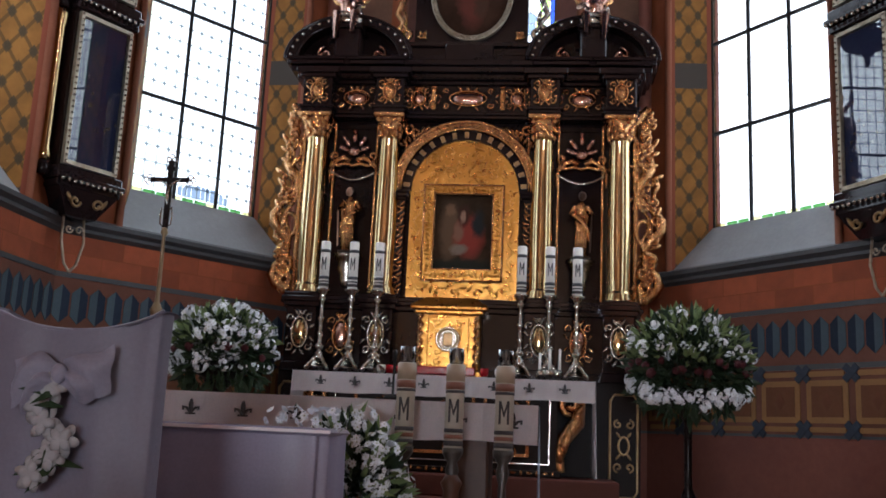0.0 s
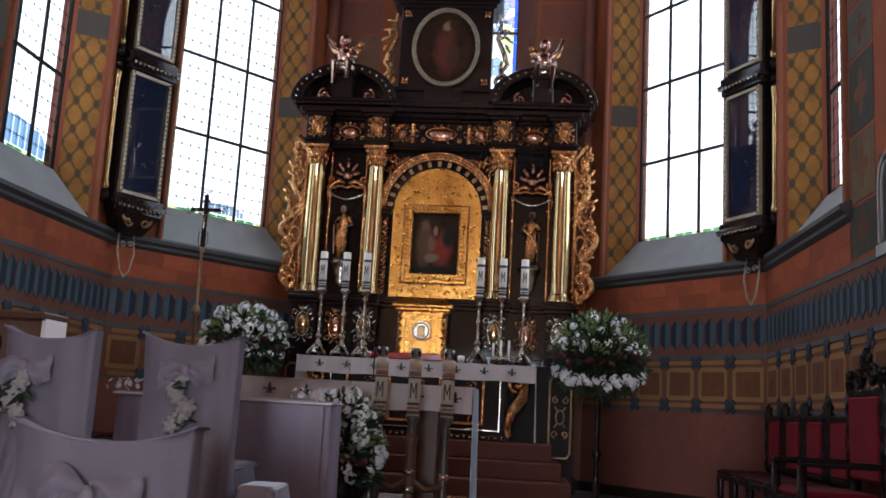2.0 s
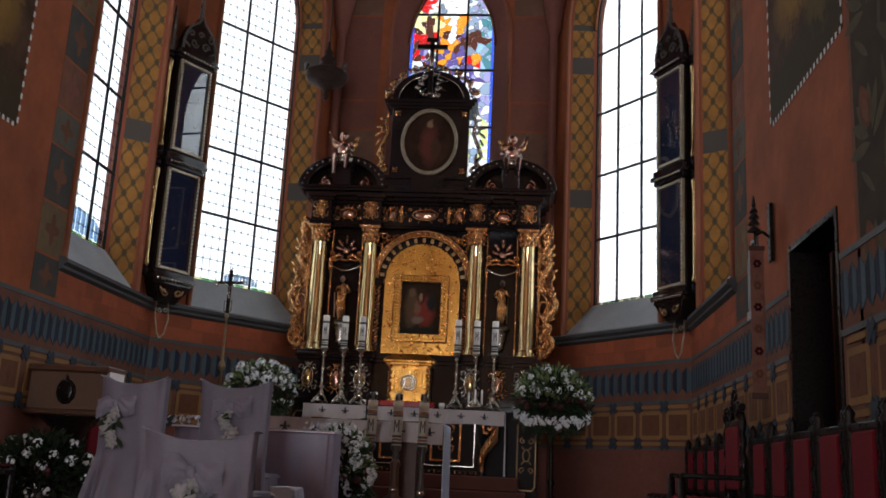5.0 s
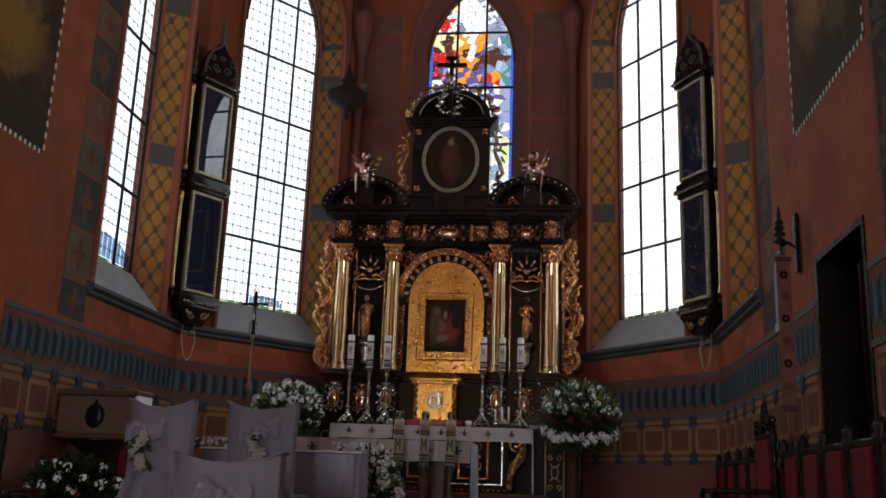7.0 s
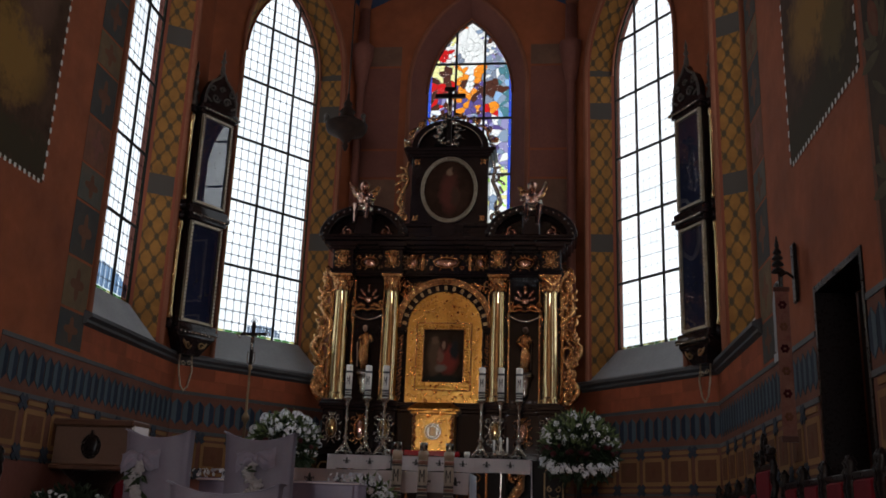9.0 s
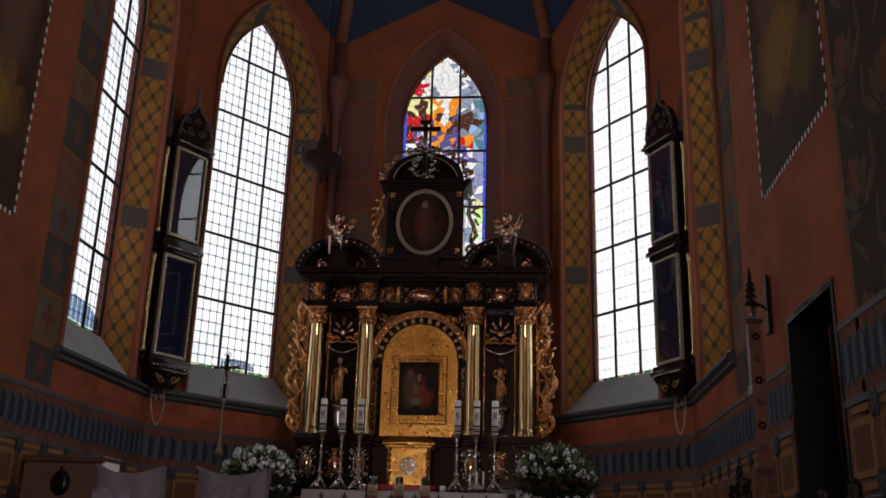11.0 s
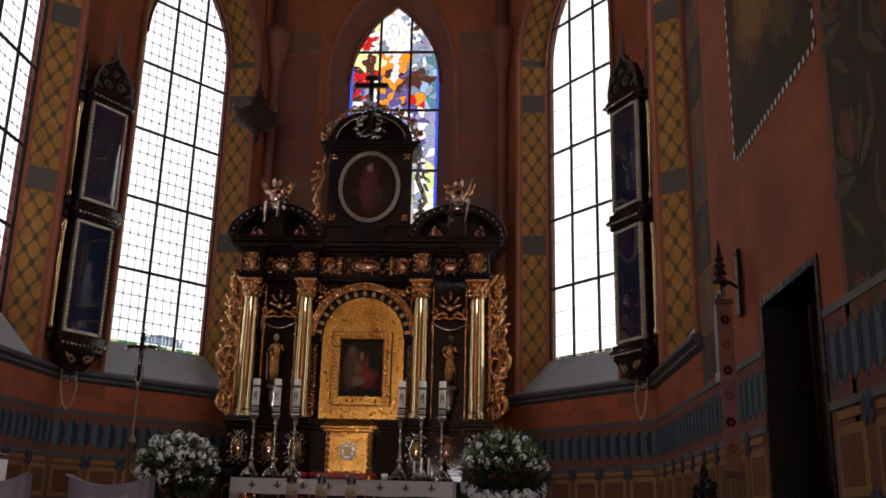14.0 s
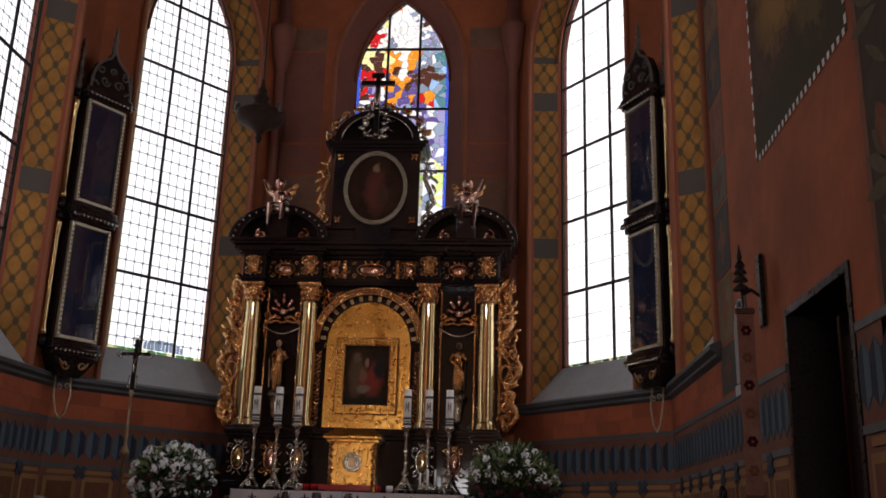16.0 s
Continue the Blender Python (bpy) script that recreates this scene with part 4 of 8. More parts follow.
def wall_plate(name, fr, u0, u1, z0, z1, material, label, v=0.004, parent=None, category="wall painting"):
    bm = bm_new()
    vs = [bm.verts.new(fr.at(u, -v, z)) for u, z in ((u0, z0), (u1, z0), (u1, z1), (u0, z1))]
    f = bm.faces.new(vs)
    w = u1 - u0
    uv_quad(bm, f, ((0, 0), (1, 0), (1, 1), (0, 1)) if material == "fresco" else ((u0, z0), (u1, z0), (u1, z1), (u0, z1)))
    ex = bmesh.ops.extrude_face_region(bm, geom=[f])
    for vv in ex["geom"]:
        if isinstance(vv, bmesh.types.BMVert):
            vv.co += fr.v * (v + 0.01)
    bmesh.ops.recalc_face_normals(bm, faces=bm.faces)
    ob = part(name, bm, material, parent, label, kind="" if parent else "structure")
    return ob


# frescoes with a dotted white border on both side walls
for fr, ya, yb in ((fr_right, 6.12, 8.04), (fr_left, 6.45, 8.35)):
    ob = wall_plate("wall_fresco", fr, ya + 14, yb + 14, 3.68, 8.4, "fresco", "large dim yellow and brown wall painting with a dotted white border")
    bm = bm_new()
    for k in range(int((yb - ya) / 0.085)):
        for z in (3.68, 8.4):
            u = ya + 14 + 0.04 + k * 0.085
            bm.faces.new([bm.verts.new(fr.at(u + a, -0.009, z + b)) for a, b in ((-0.02, -0.022), (0.02, -0.022), (0.02, 0.022), (-0.02, 0.022))])
    for k in range(int(4.7 / 0.125)):
        for u in (ya + 14, yb + 14):
            z = 3.74 + k * 0.125
            bm.faces.new([bm.verts.new(fr.at(u + a, -0.009, z + b)) for a, b in ((-0.018, -0.03), (0.018, -0.03), (0.018, 0.03), (-0.018, 0.03))])
    part("border_dots", bm, "fresco_white", ob, kind="stuff")
# painted strips
strip = wall_plate("wall_leaf_strip", fr_right, 4.9 + 14, 5.98 + 14, 0.0, 9.5, "vine", "vertical painted strip of leaves and blossoms")
wall_plate("wall_leaf_edge", fr_right, 5.98 + 14, 6.04 + 14, 0.0, 9.5, "panel_rust", "brown painted edge line", v=0.006)
for fr in (fr_right, fr_left):
    z = 2.2
    for k in range(9):
        h = (0.42, 0.55, 0.62)[k % 3]
        key = ("panel_blue", "panel_ochre", "panel_blue", "panel_teal", "panel_rust")[k % 5]
        ob = wall_plate("wall_painted_panel", fr, 9.05 + 14, 9.58 + 14, z, z + h - 0.03, key, "faded painted ornament panel beside the window")
        bm = bm_new()
        u, zc = 9.315 + 14, z + h / 2
        inner = "umber" if key != "panel_rust" else "plaster_low"
        bm.faces.new([bm.verts.new(fr.at(u + 0.11 * (1 + 0.4 * math.cos(4 * a)) * math.cos(a), -0.006, zc - 0.015 + (h * 0.24) * (1 + 0.4 * math.cos(4 * a)) * math.sin(a))) for a in [2 * math.pi * i / 24 for i in range(24)]])
        part("painted_medallion", bm, inner, ob)
        z += h
for side in (-1, 1):
    z = 4.0
    for k, (h, key) in enumerate(((0.55, "umber"), (0.62, "panel_dusk"), (0.8, "panel_dusk"), (0.5, "plaster_low"), (1.5, "plaster_low"), (0.4, "panel_dusk"))):
        c = HALF + side * 1.4
        wall_plate("wall_painted_panel", fr_back, c - 0.31, c + 0.31, z, z + h - 0.04, key, "faded painted panel beside the stained glass window")
        z += h

# painted leaves and blossoms of the strip
def petal_shape(bm, x, z, length, width, a, mat):
    pts = []
    for i in range(9):
        k = i / 8
        pts.append((k * length, width * math.sin(math.pi * k) ** 0.8))
    line = pts + [(p, -q) for p, q in pts[1:-1]][::-1]
    bm.faces.new([bm.verts.new((x + p * math.cos(a) - q * math.sin(a), 0, z + p * math.sin(a) + q * math.cos(a))) for p, q in line]).material_index = mat


bm = bm_new()
for s in (-1, 1):
    for k, a in enumerate((0.35, 0.85, 1.25)):
        petal_shape(bm, s * 0.03, 0.02 + 0.05 * k, 0.36 - 0.04 * k, 0.045, math.pi / 2 - s * (math.pi / 2 - a), 0)
    petal_shape(bm, s * 0.1, -0.3, 0.3, 0.03, math.pi / 2 - s * 0.5, 0)
for v in bm.verts:
    v.co.y = 0.0
start = len(bm.verts)
petal_shape(bm, 0, 0.12, 0.34, 0.09, math.pi / 2, 1)
petal_shape(bm, 0, 0.16, 0.2, 0.05, math.pi / 2, 2)
bm.verts.ensure_lookup_table()
for i in range(start, len(bm.verts)):
    bm.verts[i].co.y = -0.0005 if i < start + 16 else -0.001
motif = part("painted_blossom", bm, ["vine_leaf", "vine_bud", "umber"])
for k in range(20):
    again(motif, fr_right.matrix(5.44 + 14 + (0.24 if k % 2 else -0.22), -0.0062 - 0.001 * (k % 2), 0.5 + 0.44 * k) @ Matrix.Rotation(0.35 if k % 2 else -0.35, 4, "Y"), strip)
bpy.data.objects.remove(motif)

# side door and pointed doorway
bm = bm_new()
box(bm, XR + 0.32, XR + 0.4, 6.44, 7.59, 0, 2.46)
for y0, y1, z0, z1 in ((6.55, 6.95, 0.2, 1.1), (7.08, 7.48, 0.2, 1.1), (6.55, 6.95, 1.25, 2.3), (7.08, 7.48, 1.25, 2.3)):
    box(bm, XR + 0.3, XR + 0.33, y0, y1, z0, z1, bevel=0.012)
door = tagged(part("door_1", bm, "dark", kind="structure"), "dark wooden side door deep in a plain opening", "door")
bm = bm_new()
for y0, y1, z0, z1 in ((6.40, 6.45, 0, 2.5), (7.58, 7.63, 0, 2.5), (6.45, 7.58, 2.45, 2.5)):
    box(bm, XR - 0.012, XR + 0.3, y0, y1, z0, z1)
part("door_frame", bm, "darkwood", door)
bm = bm_new()
box(bm, XL - 0.45, XL - 0.38, 6.3, 8.2, 0, 2.9)
for k in range(6):
    box(bm, XL - 0.39, XL - 0.365, 6.45 + 0.28 * k, 6.70 + 0.28 * k, 0.05, 2.8)
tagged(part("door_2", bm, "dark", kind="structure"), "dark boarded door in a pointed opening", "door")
# small painted aedicule over the band
bm = bm_new()
box(bm, XR - 0.03, XR + 0.01, 8.72, 9.0, 2.12, 2.2)
part("trim", bm, "sill", kind="structure", label="small grey painted shelf under a blind arch")


# ---- carved work ----
def half_round(c, r, z, n=14, k=1.0):
    return [(c - r * math.cos(math.pi * i / n), z + k * r * math.sin(math.pi * i / n)) for i in range(n + 1)]


def leaf_blob(bm, x, y, z, r, a, long=2.0, mat=0):
    ball(bm, (x, y, z), r, long, 0.55, 0.6, seg=6, rings=5, mat=mat, turn=Matrix.Rotation(-a, 4, "Y"))


def scroll_pair(bm, x, z, r, y, t, side, up=1, mat=0):
    """An S-shaped scroll with leaves at its turns."""
    a = spiral(x, z, r, 1.1, math.pi / 2 * up, -side * up, y)
    tube(bm, a, [t * (1 - 0.5 * i / len(a)) for i in range(len(a))], seg=6, mat=mat)
    b = spiral(x + side * r * 0.2, z - up * r * 1.9, r * 0.75, 1.0, math.pi / 2 * up, side * up, y)
    tube(bm, b, [t * (1 - 0.5 * i / len(b)) for i in range(len(b))], seg=6, mat=mat)
    for k in range(4):
        ang = side * (0.6 + k * 0.9) * up
        leaf_blob(bm, x + r * 1.08 * math.cos(ang), y - t * 0.4, z + r * 1.0 * math.sin(ang), r * 0.3, ang + 0.9, long=1.3, mat=mat)


def cartouche(w, h, seed=0, mat_centre=1):
    """A carved cartouche: a domed oval in a frame of scrolls; origin in its middle, facing -y."""
    bm = bm_new()
    rng = random.Random(seed)
    ball(bm, (0, 0, 0), 1, w * 0.24, 0.03, h * 0.3, seg=12, rings=6, mat=mat_centre)
    ring = oval(w * 0.27, h * 0.34, 18)
    tube(bm, [(x, -0.012, z) for x, z in ring], min(w, h) * 0.045, seg=5, closed=True)
    for sx in (-1, 1):
        for sz in (-1, 1):
            p = spiral(sx * w * 0.32, sz * h * 0.32, min(w, h) * 0.15, 1.1, rng.uniform(0, 1) + (0 if sx > 0 else math.pi), sx * sz, -0.01, n=10)
            tube(bm, p, [min(w, h) * 0.05 * (1 - 0.06 * i) for i in range(10)], seg=5)
            leaf_blob(bm, sx * w * 0.42, -0.005, sz * h * 0.14, min(w, h) * 0.07, sx * sz * 0.8)
        leaf_blob(bm, sx * w * 0.12, -0.012, h * 0.44, min(w, h) * 0.09, sx * 0.9)
        leaf_blob(bm, sx * w * 0.12, -0.012, -h * 0.44, min(w, h) * 0.08, -sx * 0.9)
    ball(bm, (0, -0.015, h * 0.45), min(w, h) * 0.09, seg=6, rings=5)
    return bm


def vine_relief(bm, x, z0, z1, w, y, seed, n=None):
    """Gilded climbing vine in low relief."""
    rng = random.Random(seed)
    n = n or max(4, int((z1 - z0) / 0.1))
    pts = []
    for i in range(n * 4 + 1):
        k = i / (n * 4)
        pts.append((x + w * 0.28 * math.sin(k * n * math.pi), y, z0 + (z1 - z0) * k))
    tube(bm, pts, w * 0.08, seg=5)
    for i in range(n):
        z = z0 + (z1 - z0) * (i + 0.5) / n
        s = 1 if i % 2 else -1
        leaf_blob(bm, x + s * w * 0.25, y - 0.006, z, w * 0.15, s * rng.uniform(0.3, 1.0))
        leaf_blob(bm, x - s * w * 0.3, y - 0.004, z + 0.02, w * 0.11, -s * rng.uniform(0.4, 1.2), long=1.5)


def figure(name, at, height, label, materials=("gold", "flesh", "statue_dark"), lean=1, parent=None):
    """A small carved figure as one plain mesh."""
    bm = bm_new()
    h = height
    lathe(bm, [(0.10 * h, 0), (0.12 * h, 0.03 * h), (0.10 * h, 0.14 * h), (0.115 * h, 0.34 * h), (0.13 * h, 0.5 * h), (0.11 * h, 0.62 * h), (0.13 * h, 0.72 * h), (0.09 * h, 0.79 * h), (0.04 * h, 0.82 * h)], seg=12, mat=0, sx=0.72, sy=0.6)
    for k in range(6):
        q = -2.7 + k * 0.45
        tube(bm, [(0.07 * h * math.cos(q), 0.075 * h * math.sin(q), 0.02 * h), (0.085 * h * math.cos(q + 0.3 * lean), 0.085 * h * math.sin(q + 0.2), 0.3 * h), (0.10 * h * math.cos(q + 0.9 * lean), 0.08 * h * math.sin(q + 0.5), 0.62 * h)], [0.03 * h, 0.026 * h, 0.018 * h], seg=6, mat=0)
    tube(bm, [(-0.11 * h * lean, -0.03 * h, 0.62 * h), (0.0, -0.10 * h, 0.52 * h), (0.10 * h * lean, -0.06 * h, 0.40 * h), (0.12 * h * lean, -0.02 * h, 0.22 * h)], [0.03 * h, 0.04 * h, 0.035 * h, 0.02 * h], seg=6, mat=0)
    ball(bm, (0.02 * h * lean, -0.01 * h, 0.90 * h), 0.056 * h, 0.9, 0.95, 1.2, mat=1)
    ball(bm, (0.02 * h * lean, 0.015 * h, 0.915 * h), 0.06 * h, 1, 0.9, 1.1, mat=2)
    tube(bm, [(-0.09 * h, 0, 0.75 * h), (-0.15 * h, -0.05 * h, 0.62 * h), (-0.05 * h, -0.13 * h, 0.68 * h)], [0.035 * h, 0.03 * h, 0.02 * h], mat=0)
    tube(bm, [(0.09 * h, 0, 0.75 * h), (0.16 * h, -0.04 * h, 0.63 * h), (0.09 * h, -0.12 * h, 0.58 * h)], [0.035 * h, 0.03 * h, 0.02 * h], mat=0)
    tube(bm, [(0.13 * h * lean, -0.1 * h, 0.06 * h), (0.15 * h * lean, -0.12 * h, 0.58 * h)], 0.01 * h, mat=1)
    lathe(bm, [(0.14 * h, -0.03 * h), (0.14 * h, 0.0)], seg=10, mat=2)
    ob = part(name, bm, materials, parent)
    ob.matrix_basis = pose(*at)
    return tagged(ob, label, "statue")


def cherub(at, side):
    """A seated winged child figure, carved and silvered, as one plain mesh."""
    bm = bm_new()
    ball(bm, (0, 0, 0.06), 0.13, 1.25, 0.8, 0.6, mat=1)
    ball(bm, (0, 0, 0.2), 0.085, 1, 0.85, 1.35)
    ball(bm, (0, -0.02, 0.37), 0.062, 1, 1, 1.1)
    ball(bm, (0, 0.0, 0.395), 0.06, 1.05, 1.05, 0.9, mat=2)
    for s in (-1, 1):
        tube(bm, [(s * 0.07, 0, 0.27), (s * 0.13, -0.05, 0.19 + 0.1 * (s == side)), (s * (0.06 + 0.12 * (s == side)), -0.12, 0.18 + 0.22 * (s == side))], [0.034, 0.028, 0.022])
        tube(bm, [(s * 0.05, -0.03, 0.1), (s * 0.08, -0.14, 0.08), (s * 0.07, -0.15, -0.1 - 0.06 * (s == side))], [0.05, 0.04, 0.026])
        ball(bm, (s * 0.1, 0.07, 0.30), 0.07, 1.1, 0.35, 0.75, mat=3, turn=Matrix.Rotation(-s * 0.5, 4, "Y"))
        ball(bm, (s * 0.15, 0.07, 0.37), 0.045, 1.1, 0.35, 0.7, mat=3, turn=Matrix.Rotation(-s * 0.8, 4, "Y"))
    tube(bm, [(-0.1, -0.05, 0.12), (0.03, -0.1, 0.08), (0.1, -0.06, 0.16), (0.15, 0.0, 0.05)], [0.03, 0.035, 0.03, 0.02], mat=1)
    bmesh.ops.scale(bm, vec=(1.2, 1.2, 1.2), verts=bm.verts)
    ob = part("cherub", bm, ["rose_gilt", "silver", "statue_dark", "gold"])
    ob.matrix_basis = pose(*at)
    return tagged(ob, "small winged cherub figure seated on the altar pediment", "statue", "cherubs on the pediment")


# ---- high altar retable ----
RX, RY = -1.62, 13.7
altar = thing("altarpiece", (RX, RY, 0), "tall black and gold baroque altarpiece with gilded columns", "altarpiece")


def moulded(x0, x1, y0, levels, back=0.6):
    """A run of stacked mouldings: levels of (z0, z1, projection)."""
    bm = bm_new()
    for z0, z1, p in levels:
        box(bm, x0 - p, x1 + p, y0 - p, back, z0, z1, bevel=0.006)
    return bm


part("plinth", moulded(-1.78, 1.78, 0.0, ((0.0, 0.16, 0.04), (0.16, 1.5, 0.0))), "black_wood", altar, "black plinth")
ped = part("pedestal_zone", moulded(-1.74, 1.74, 0.02, ((1.46, 1.54, 0.03), (1.54, 2.1, 0.0), (2.1, 2.15, 0.035), (2.15, 2.19, 0.06), (2.19, 2.235, 0.035))), "ebony", altar)
COLS = (-1.555, -0.795, 0.795, 1.555)
for x in COLS:
    b = part("column_pedestal", moulded(x - 0.15, x + 0.15, -0.14, ((1.46, 1.55, 0.02), (1.55, 2.1, 0.0), (2.1, 2.15, 0.03), (2.15, 2.2, 0.05), (2.2, 2.24, 0.03)), back=0.05), "ebony", altar)
for x in COLS:
    bm = bm_new()
    lathe(bm, [(0.15, 2.24), (0.15, 2.27), (0.135, 2.29), (0.14, 2.31), (0.12, 2.34), (0.112, 2.36), (0.118, 2.9), (0.110, 3.4), (0.100, 3.84), (0.108, 3.86), (0.108, 3.88), (0.1, 3.885)], (x, 0, 0), seg=24)
    col = part("column", bm, "gold_pale", altar, "polished gilded column shaft")
    bm = bm_new()
    lathe(bm, [(0.098, 3.88), (0.10, 3.95), (0.125, 4.04), (0.15, 4.09)], (x, 0, 0), seg=16)
    box(bm, x - 0.16, x + 0.16, -0.16, 0.16, 4.09, 4.135, bevel=0.01)
    for row, (z, r, n) in enumerate(((3.93, 0.105, 8), (4.0, 0.12, 8))):
        for k in range(n):
            a = 2 * math.pi * (k + 0.5 * row) / n
            ball(bm, (x + r * math.cos(a), r * math.sin(a), z), 0.034, 0.8, 0.8, 1.3, seg=6, rings=5)
    for k in range(4):
        a = math.pi / 4 + k * math.pi / 2
        ball(bm, (x + 0.15 * math.cos(a), 0.15 * math.sin(a), 4.07), 0.036, seg=6, rings=5)
    part("capital", bm, "gold", col, "carved leafy capital", smooth=False)
bm = bm_new()
box(bm, -1.74, 1.74, 0.2, 0.62, 2.235, 4.14)
part("back_panel", bm, "ebony", altar)
for x in (-1.175, 1.175):
    bm = bm_new()
    ring_strip(bm, [(x - 0.25, 2.34), (x + 0.25, 2.34), (x + 0.25, 4.05), (x - 0.25, 4.05)], [(x - 0.29, 2.3), (x + 0.29, 2.3), (x + 0.29, 4.09), (x - 0.29, 4.09)], 0.17, 0.21)
    part("panel_frame", bm, "ebony", altar)
# gilded slips beside the columns
for x in COLS:
    for s in (-1, 1):
        bm = bm_new()
        box(bm, x + s * 0.155 - 0.012, x + s * 0.155 + 0.012, 0.15, 0.205, 2.26, 4.1, bevel=0.004)
        part("gilt_slip", bm, "gold", altar)
part("architrave", moulded(-1.72, 1.72, 0.06, ((4.135, 4.17, 0.02), (4.17, 4.2, 0.04))), "ebony", altar)
part("frieze", moulded(-1.72, 1.72, 0.06, ((4.2, 4.5, 0.0),)), "ebony", altar)
part("cornice", moulded(-1.72, 1.72, 0.06, ((4.5, 4.54, 0.04), (4.54, 4.6, 0.09), (4.6, 4.66, 0.15), (4.66, 4.715, 0.19))), "ebony", altar)
for x in COLS:
    part("entablature_block", moulded(x - 0.15, x + 0.15, -0.15, ((4.135, 4.17, 0.015), (4.17, 4.2, 0.035), (4.2, 4.5, 0.0), (4.5, 4.54, 0.035), (4.54, 4.6, 0.07)), back=0.08), "ebony", altar)
    bm = cartouche(0.24, 0.27, 3)
    o = part("frieze_mask", bm, ["gold", "gold"], altar, "gilded carved mask")
    o.matrix_basis = pose(x, -0.165, 4.35)
for x, w in ((-1.175, 0.5), (1.175, 0.5), (0.0, 0.72), (-0.52, 0.28), (0.52, 0.28)):
    o = part("frieze_cartouche", cartouche(w, 0.24, int(abs(x) * 10)), ["gold", "rose_gilt"], altar, "rose-gilt frieze cartouche")
    o.matrix_basis = pose(x, 0.04, 4.35)
for x in (-0.36, 0.36):
    bm = bm_new()
    box(bm, x - 0.03, x + 0.03, 0.0, 0.06, 4.22, 4.48, bevel=0.012)
    ball(bm, (x, 0.0, 4.42), 0.035)
    ball(bm, (x, 0.0, 4.28), 0.03)
    part("frieze_bracket", bm, "gold", altar)
bm = bm_new()
for k in range(46):
    x = -1.62 + k * 0.072
    box(bm, x - 0.015, x + 0.015, -0.06, 0.0, 4.545, 4.575)
part("dentil_row", bm, "ebony", altar, kind="stuff")

# central arch and the gilded niche
bm = bm_new()
outer = half_round(0, 0.735, 3.36)
inner = half_round(0, 0.655, 3.36)
ring_strip(bm, inner, outer, 0.02, 0.2, closed=False)
for r, t in ((0.735, 0.02), (0.66, 0.014)):
    tube(bm, [(x, 0.02, z) for x, z in half_round(0, r, 3.36, 24)], t, seg=6)
for k in range(26):
    a = math.pi * (k + 0.5) / 26
    leaf_blob(bm, -0.697 * math.cos(a), 0.008, 3.36 + 0.697 * math.sin(a), 0.026, a + math.pi / 2 + 0.4 * (-1) ** k, long=1.6)
arch_ob = part("gilded_arch", bm, "gold", altar, "gilded arch with carved leaves")
bm = bm_new()
ring_strip(bm, half_round(0, 0.555, 3.36), half_round(0, 0.66, 3.36), 0.08, 0.2, closed=False)
part("arch_soffit", bm, "ebony", arch_ob, "dark band under the arch")
for k in range(15):
    a = math.pi * (k + 0.5) / 15
    bm = bm_new()
    r = bmesh.ops.create_cube(bm, size=1, matrix=Matrix.Translation((-0.605 * math.cos(a), 0.08, 3.36 + 0.605 * math.sin(a))) @ Matrix.Rotation(a - math.pi / 2, 4, "Y") @ Matrix.Diagonal((0.042, 0.05, 0.06, 1)))
    part("arch_block", bm, "brass", arch_ob)
bm = bm_new()
prism(bm, [(0.56, 2.26)] + [(0.56, 3.36)] + half_round(0, 0.56, 3.36, 16)[::-1][1:-1] + [(-0.56, 3.36), (-0.56, 2.26)], 0.12, 0.18)
part("gilded_niche", bm, "gilt_panel", altar, "plain gilded niche ground")
bm = bm_new()
rng = random.Random(8)
for k in range(34):
    a = math.pi * rng.uniform(0.08, 0.92)
    r = rng.uniform(0.15, 0.5)
    x, z = -r * math.cos(a), 3.40 + r * math.sin(a) * 0.95
    leaf_blob(bm, x, 0.119, z, rng.uniform(0.014, 0.03), rng.uniform(0, 3.1), long=rng.uniform(1.2, 2.6))
for k in range(12):
    s = -1 if k % 2 else 1
    tube(bm, spiral(s * rng.uniform(0.08, 0.36), rng.uniform(3.46, 3.78), rng.uniform(0.04, 0.08), 1.0, rng.uniform(0, 6), s, 0.118, n=9), 0.009, seg=5)
for s in (-1, 1):
    vine_relief(bm, s * 0.48, 2.3, 3.4, 0.09, 0.115, 30 + s)
for k in range(16):
    leaf_blob(bm, -0.42 + 0.056 * k, 0.112, 2.345 + 0.03 * math.sin(k * 1.7), 0.024, k * 0.8, long=1.7)
part("niche_relief", bm, "gilt_panel", altar, "embossed gilt foliage")
for s in (-1, 1):
    bm = bm_new()
    box(bm, s * 0.665 - 0.055, s * 0.665 + 0.055, 0.08, 0.2, 2.24, 3.27, bevel=0.006)
    pil = part("pilaster", bm, "ebony", altar)
    bm = bm_new()
    vine_relief(bm, s * 0.675, 2.27, 3.25, 0.15, 0.07, 11 + s, n=16)
    part("gilt_vine", bm, "gold", pil)
    part("impost", moulded(s * 0.665 - 0.07, s * 0.665 + 0.07, 0.05, ((3.26, 3.29, 0.0), (3.29, 3.33, 0.02), (3.33, 3.36, 0.035)), back=0.2), "ebony", altar)
    bm = bm_new()
    for k in range(3):
        tube(bm, spiral(s * (0.62 - 0.07 * k), 4.03 - 0.035 * k, 0.06 - 0.008 * k, 1.1, 1.2 + k, s, 0.12, n=10), 0.016, seg=5)
    for k in range(9):
        leaf_blob(bm, s * (0.7 - 0.045 * k), 0.13, 4.06 - 0.33 * max(0, 0.5 - 0.09 * k) - 0.02, 0.034, s * (0.4 + 0.3 * k), long=1.8)
    part("spandrel_foliage", bm, "gold", altar)
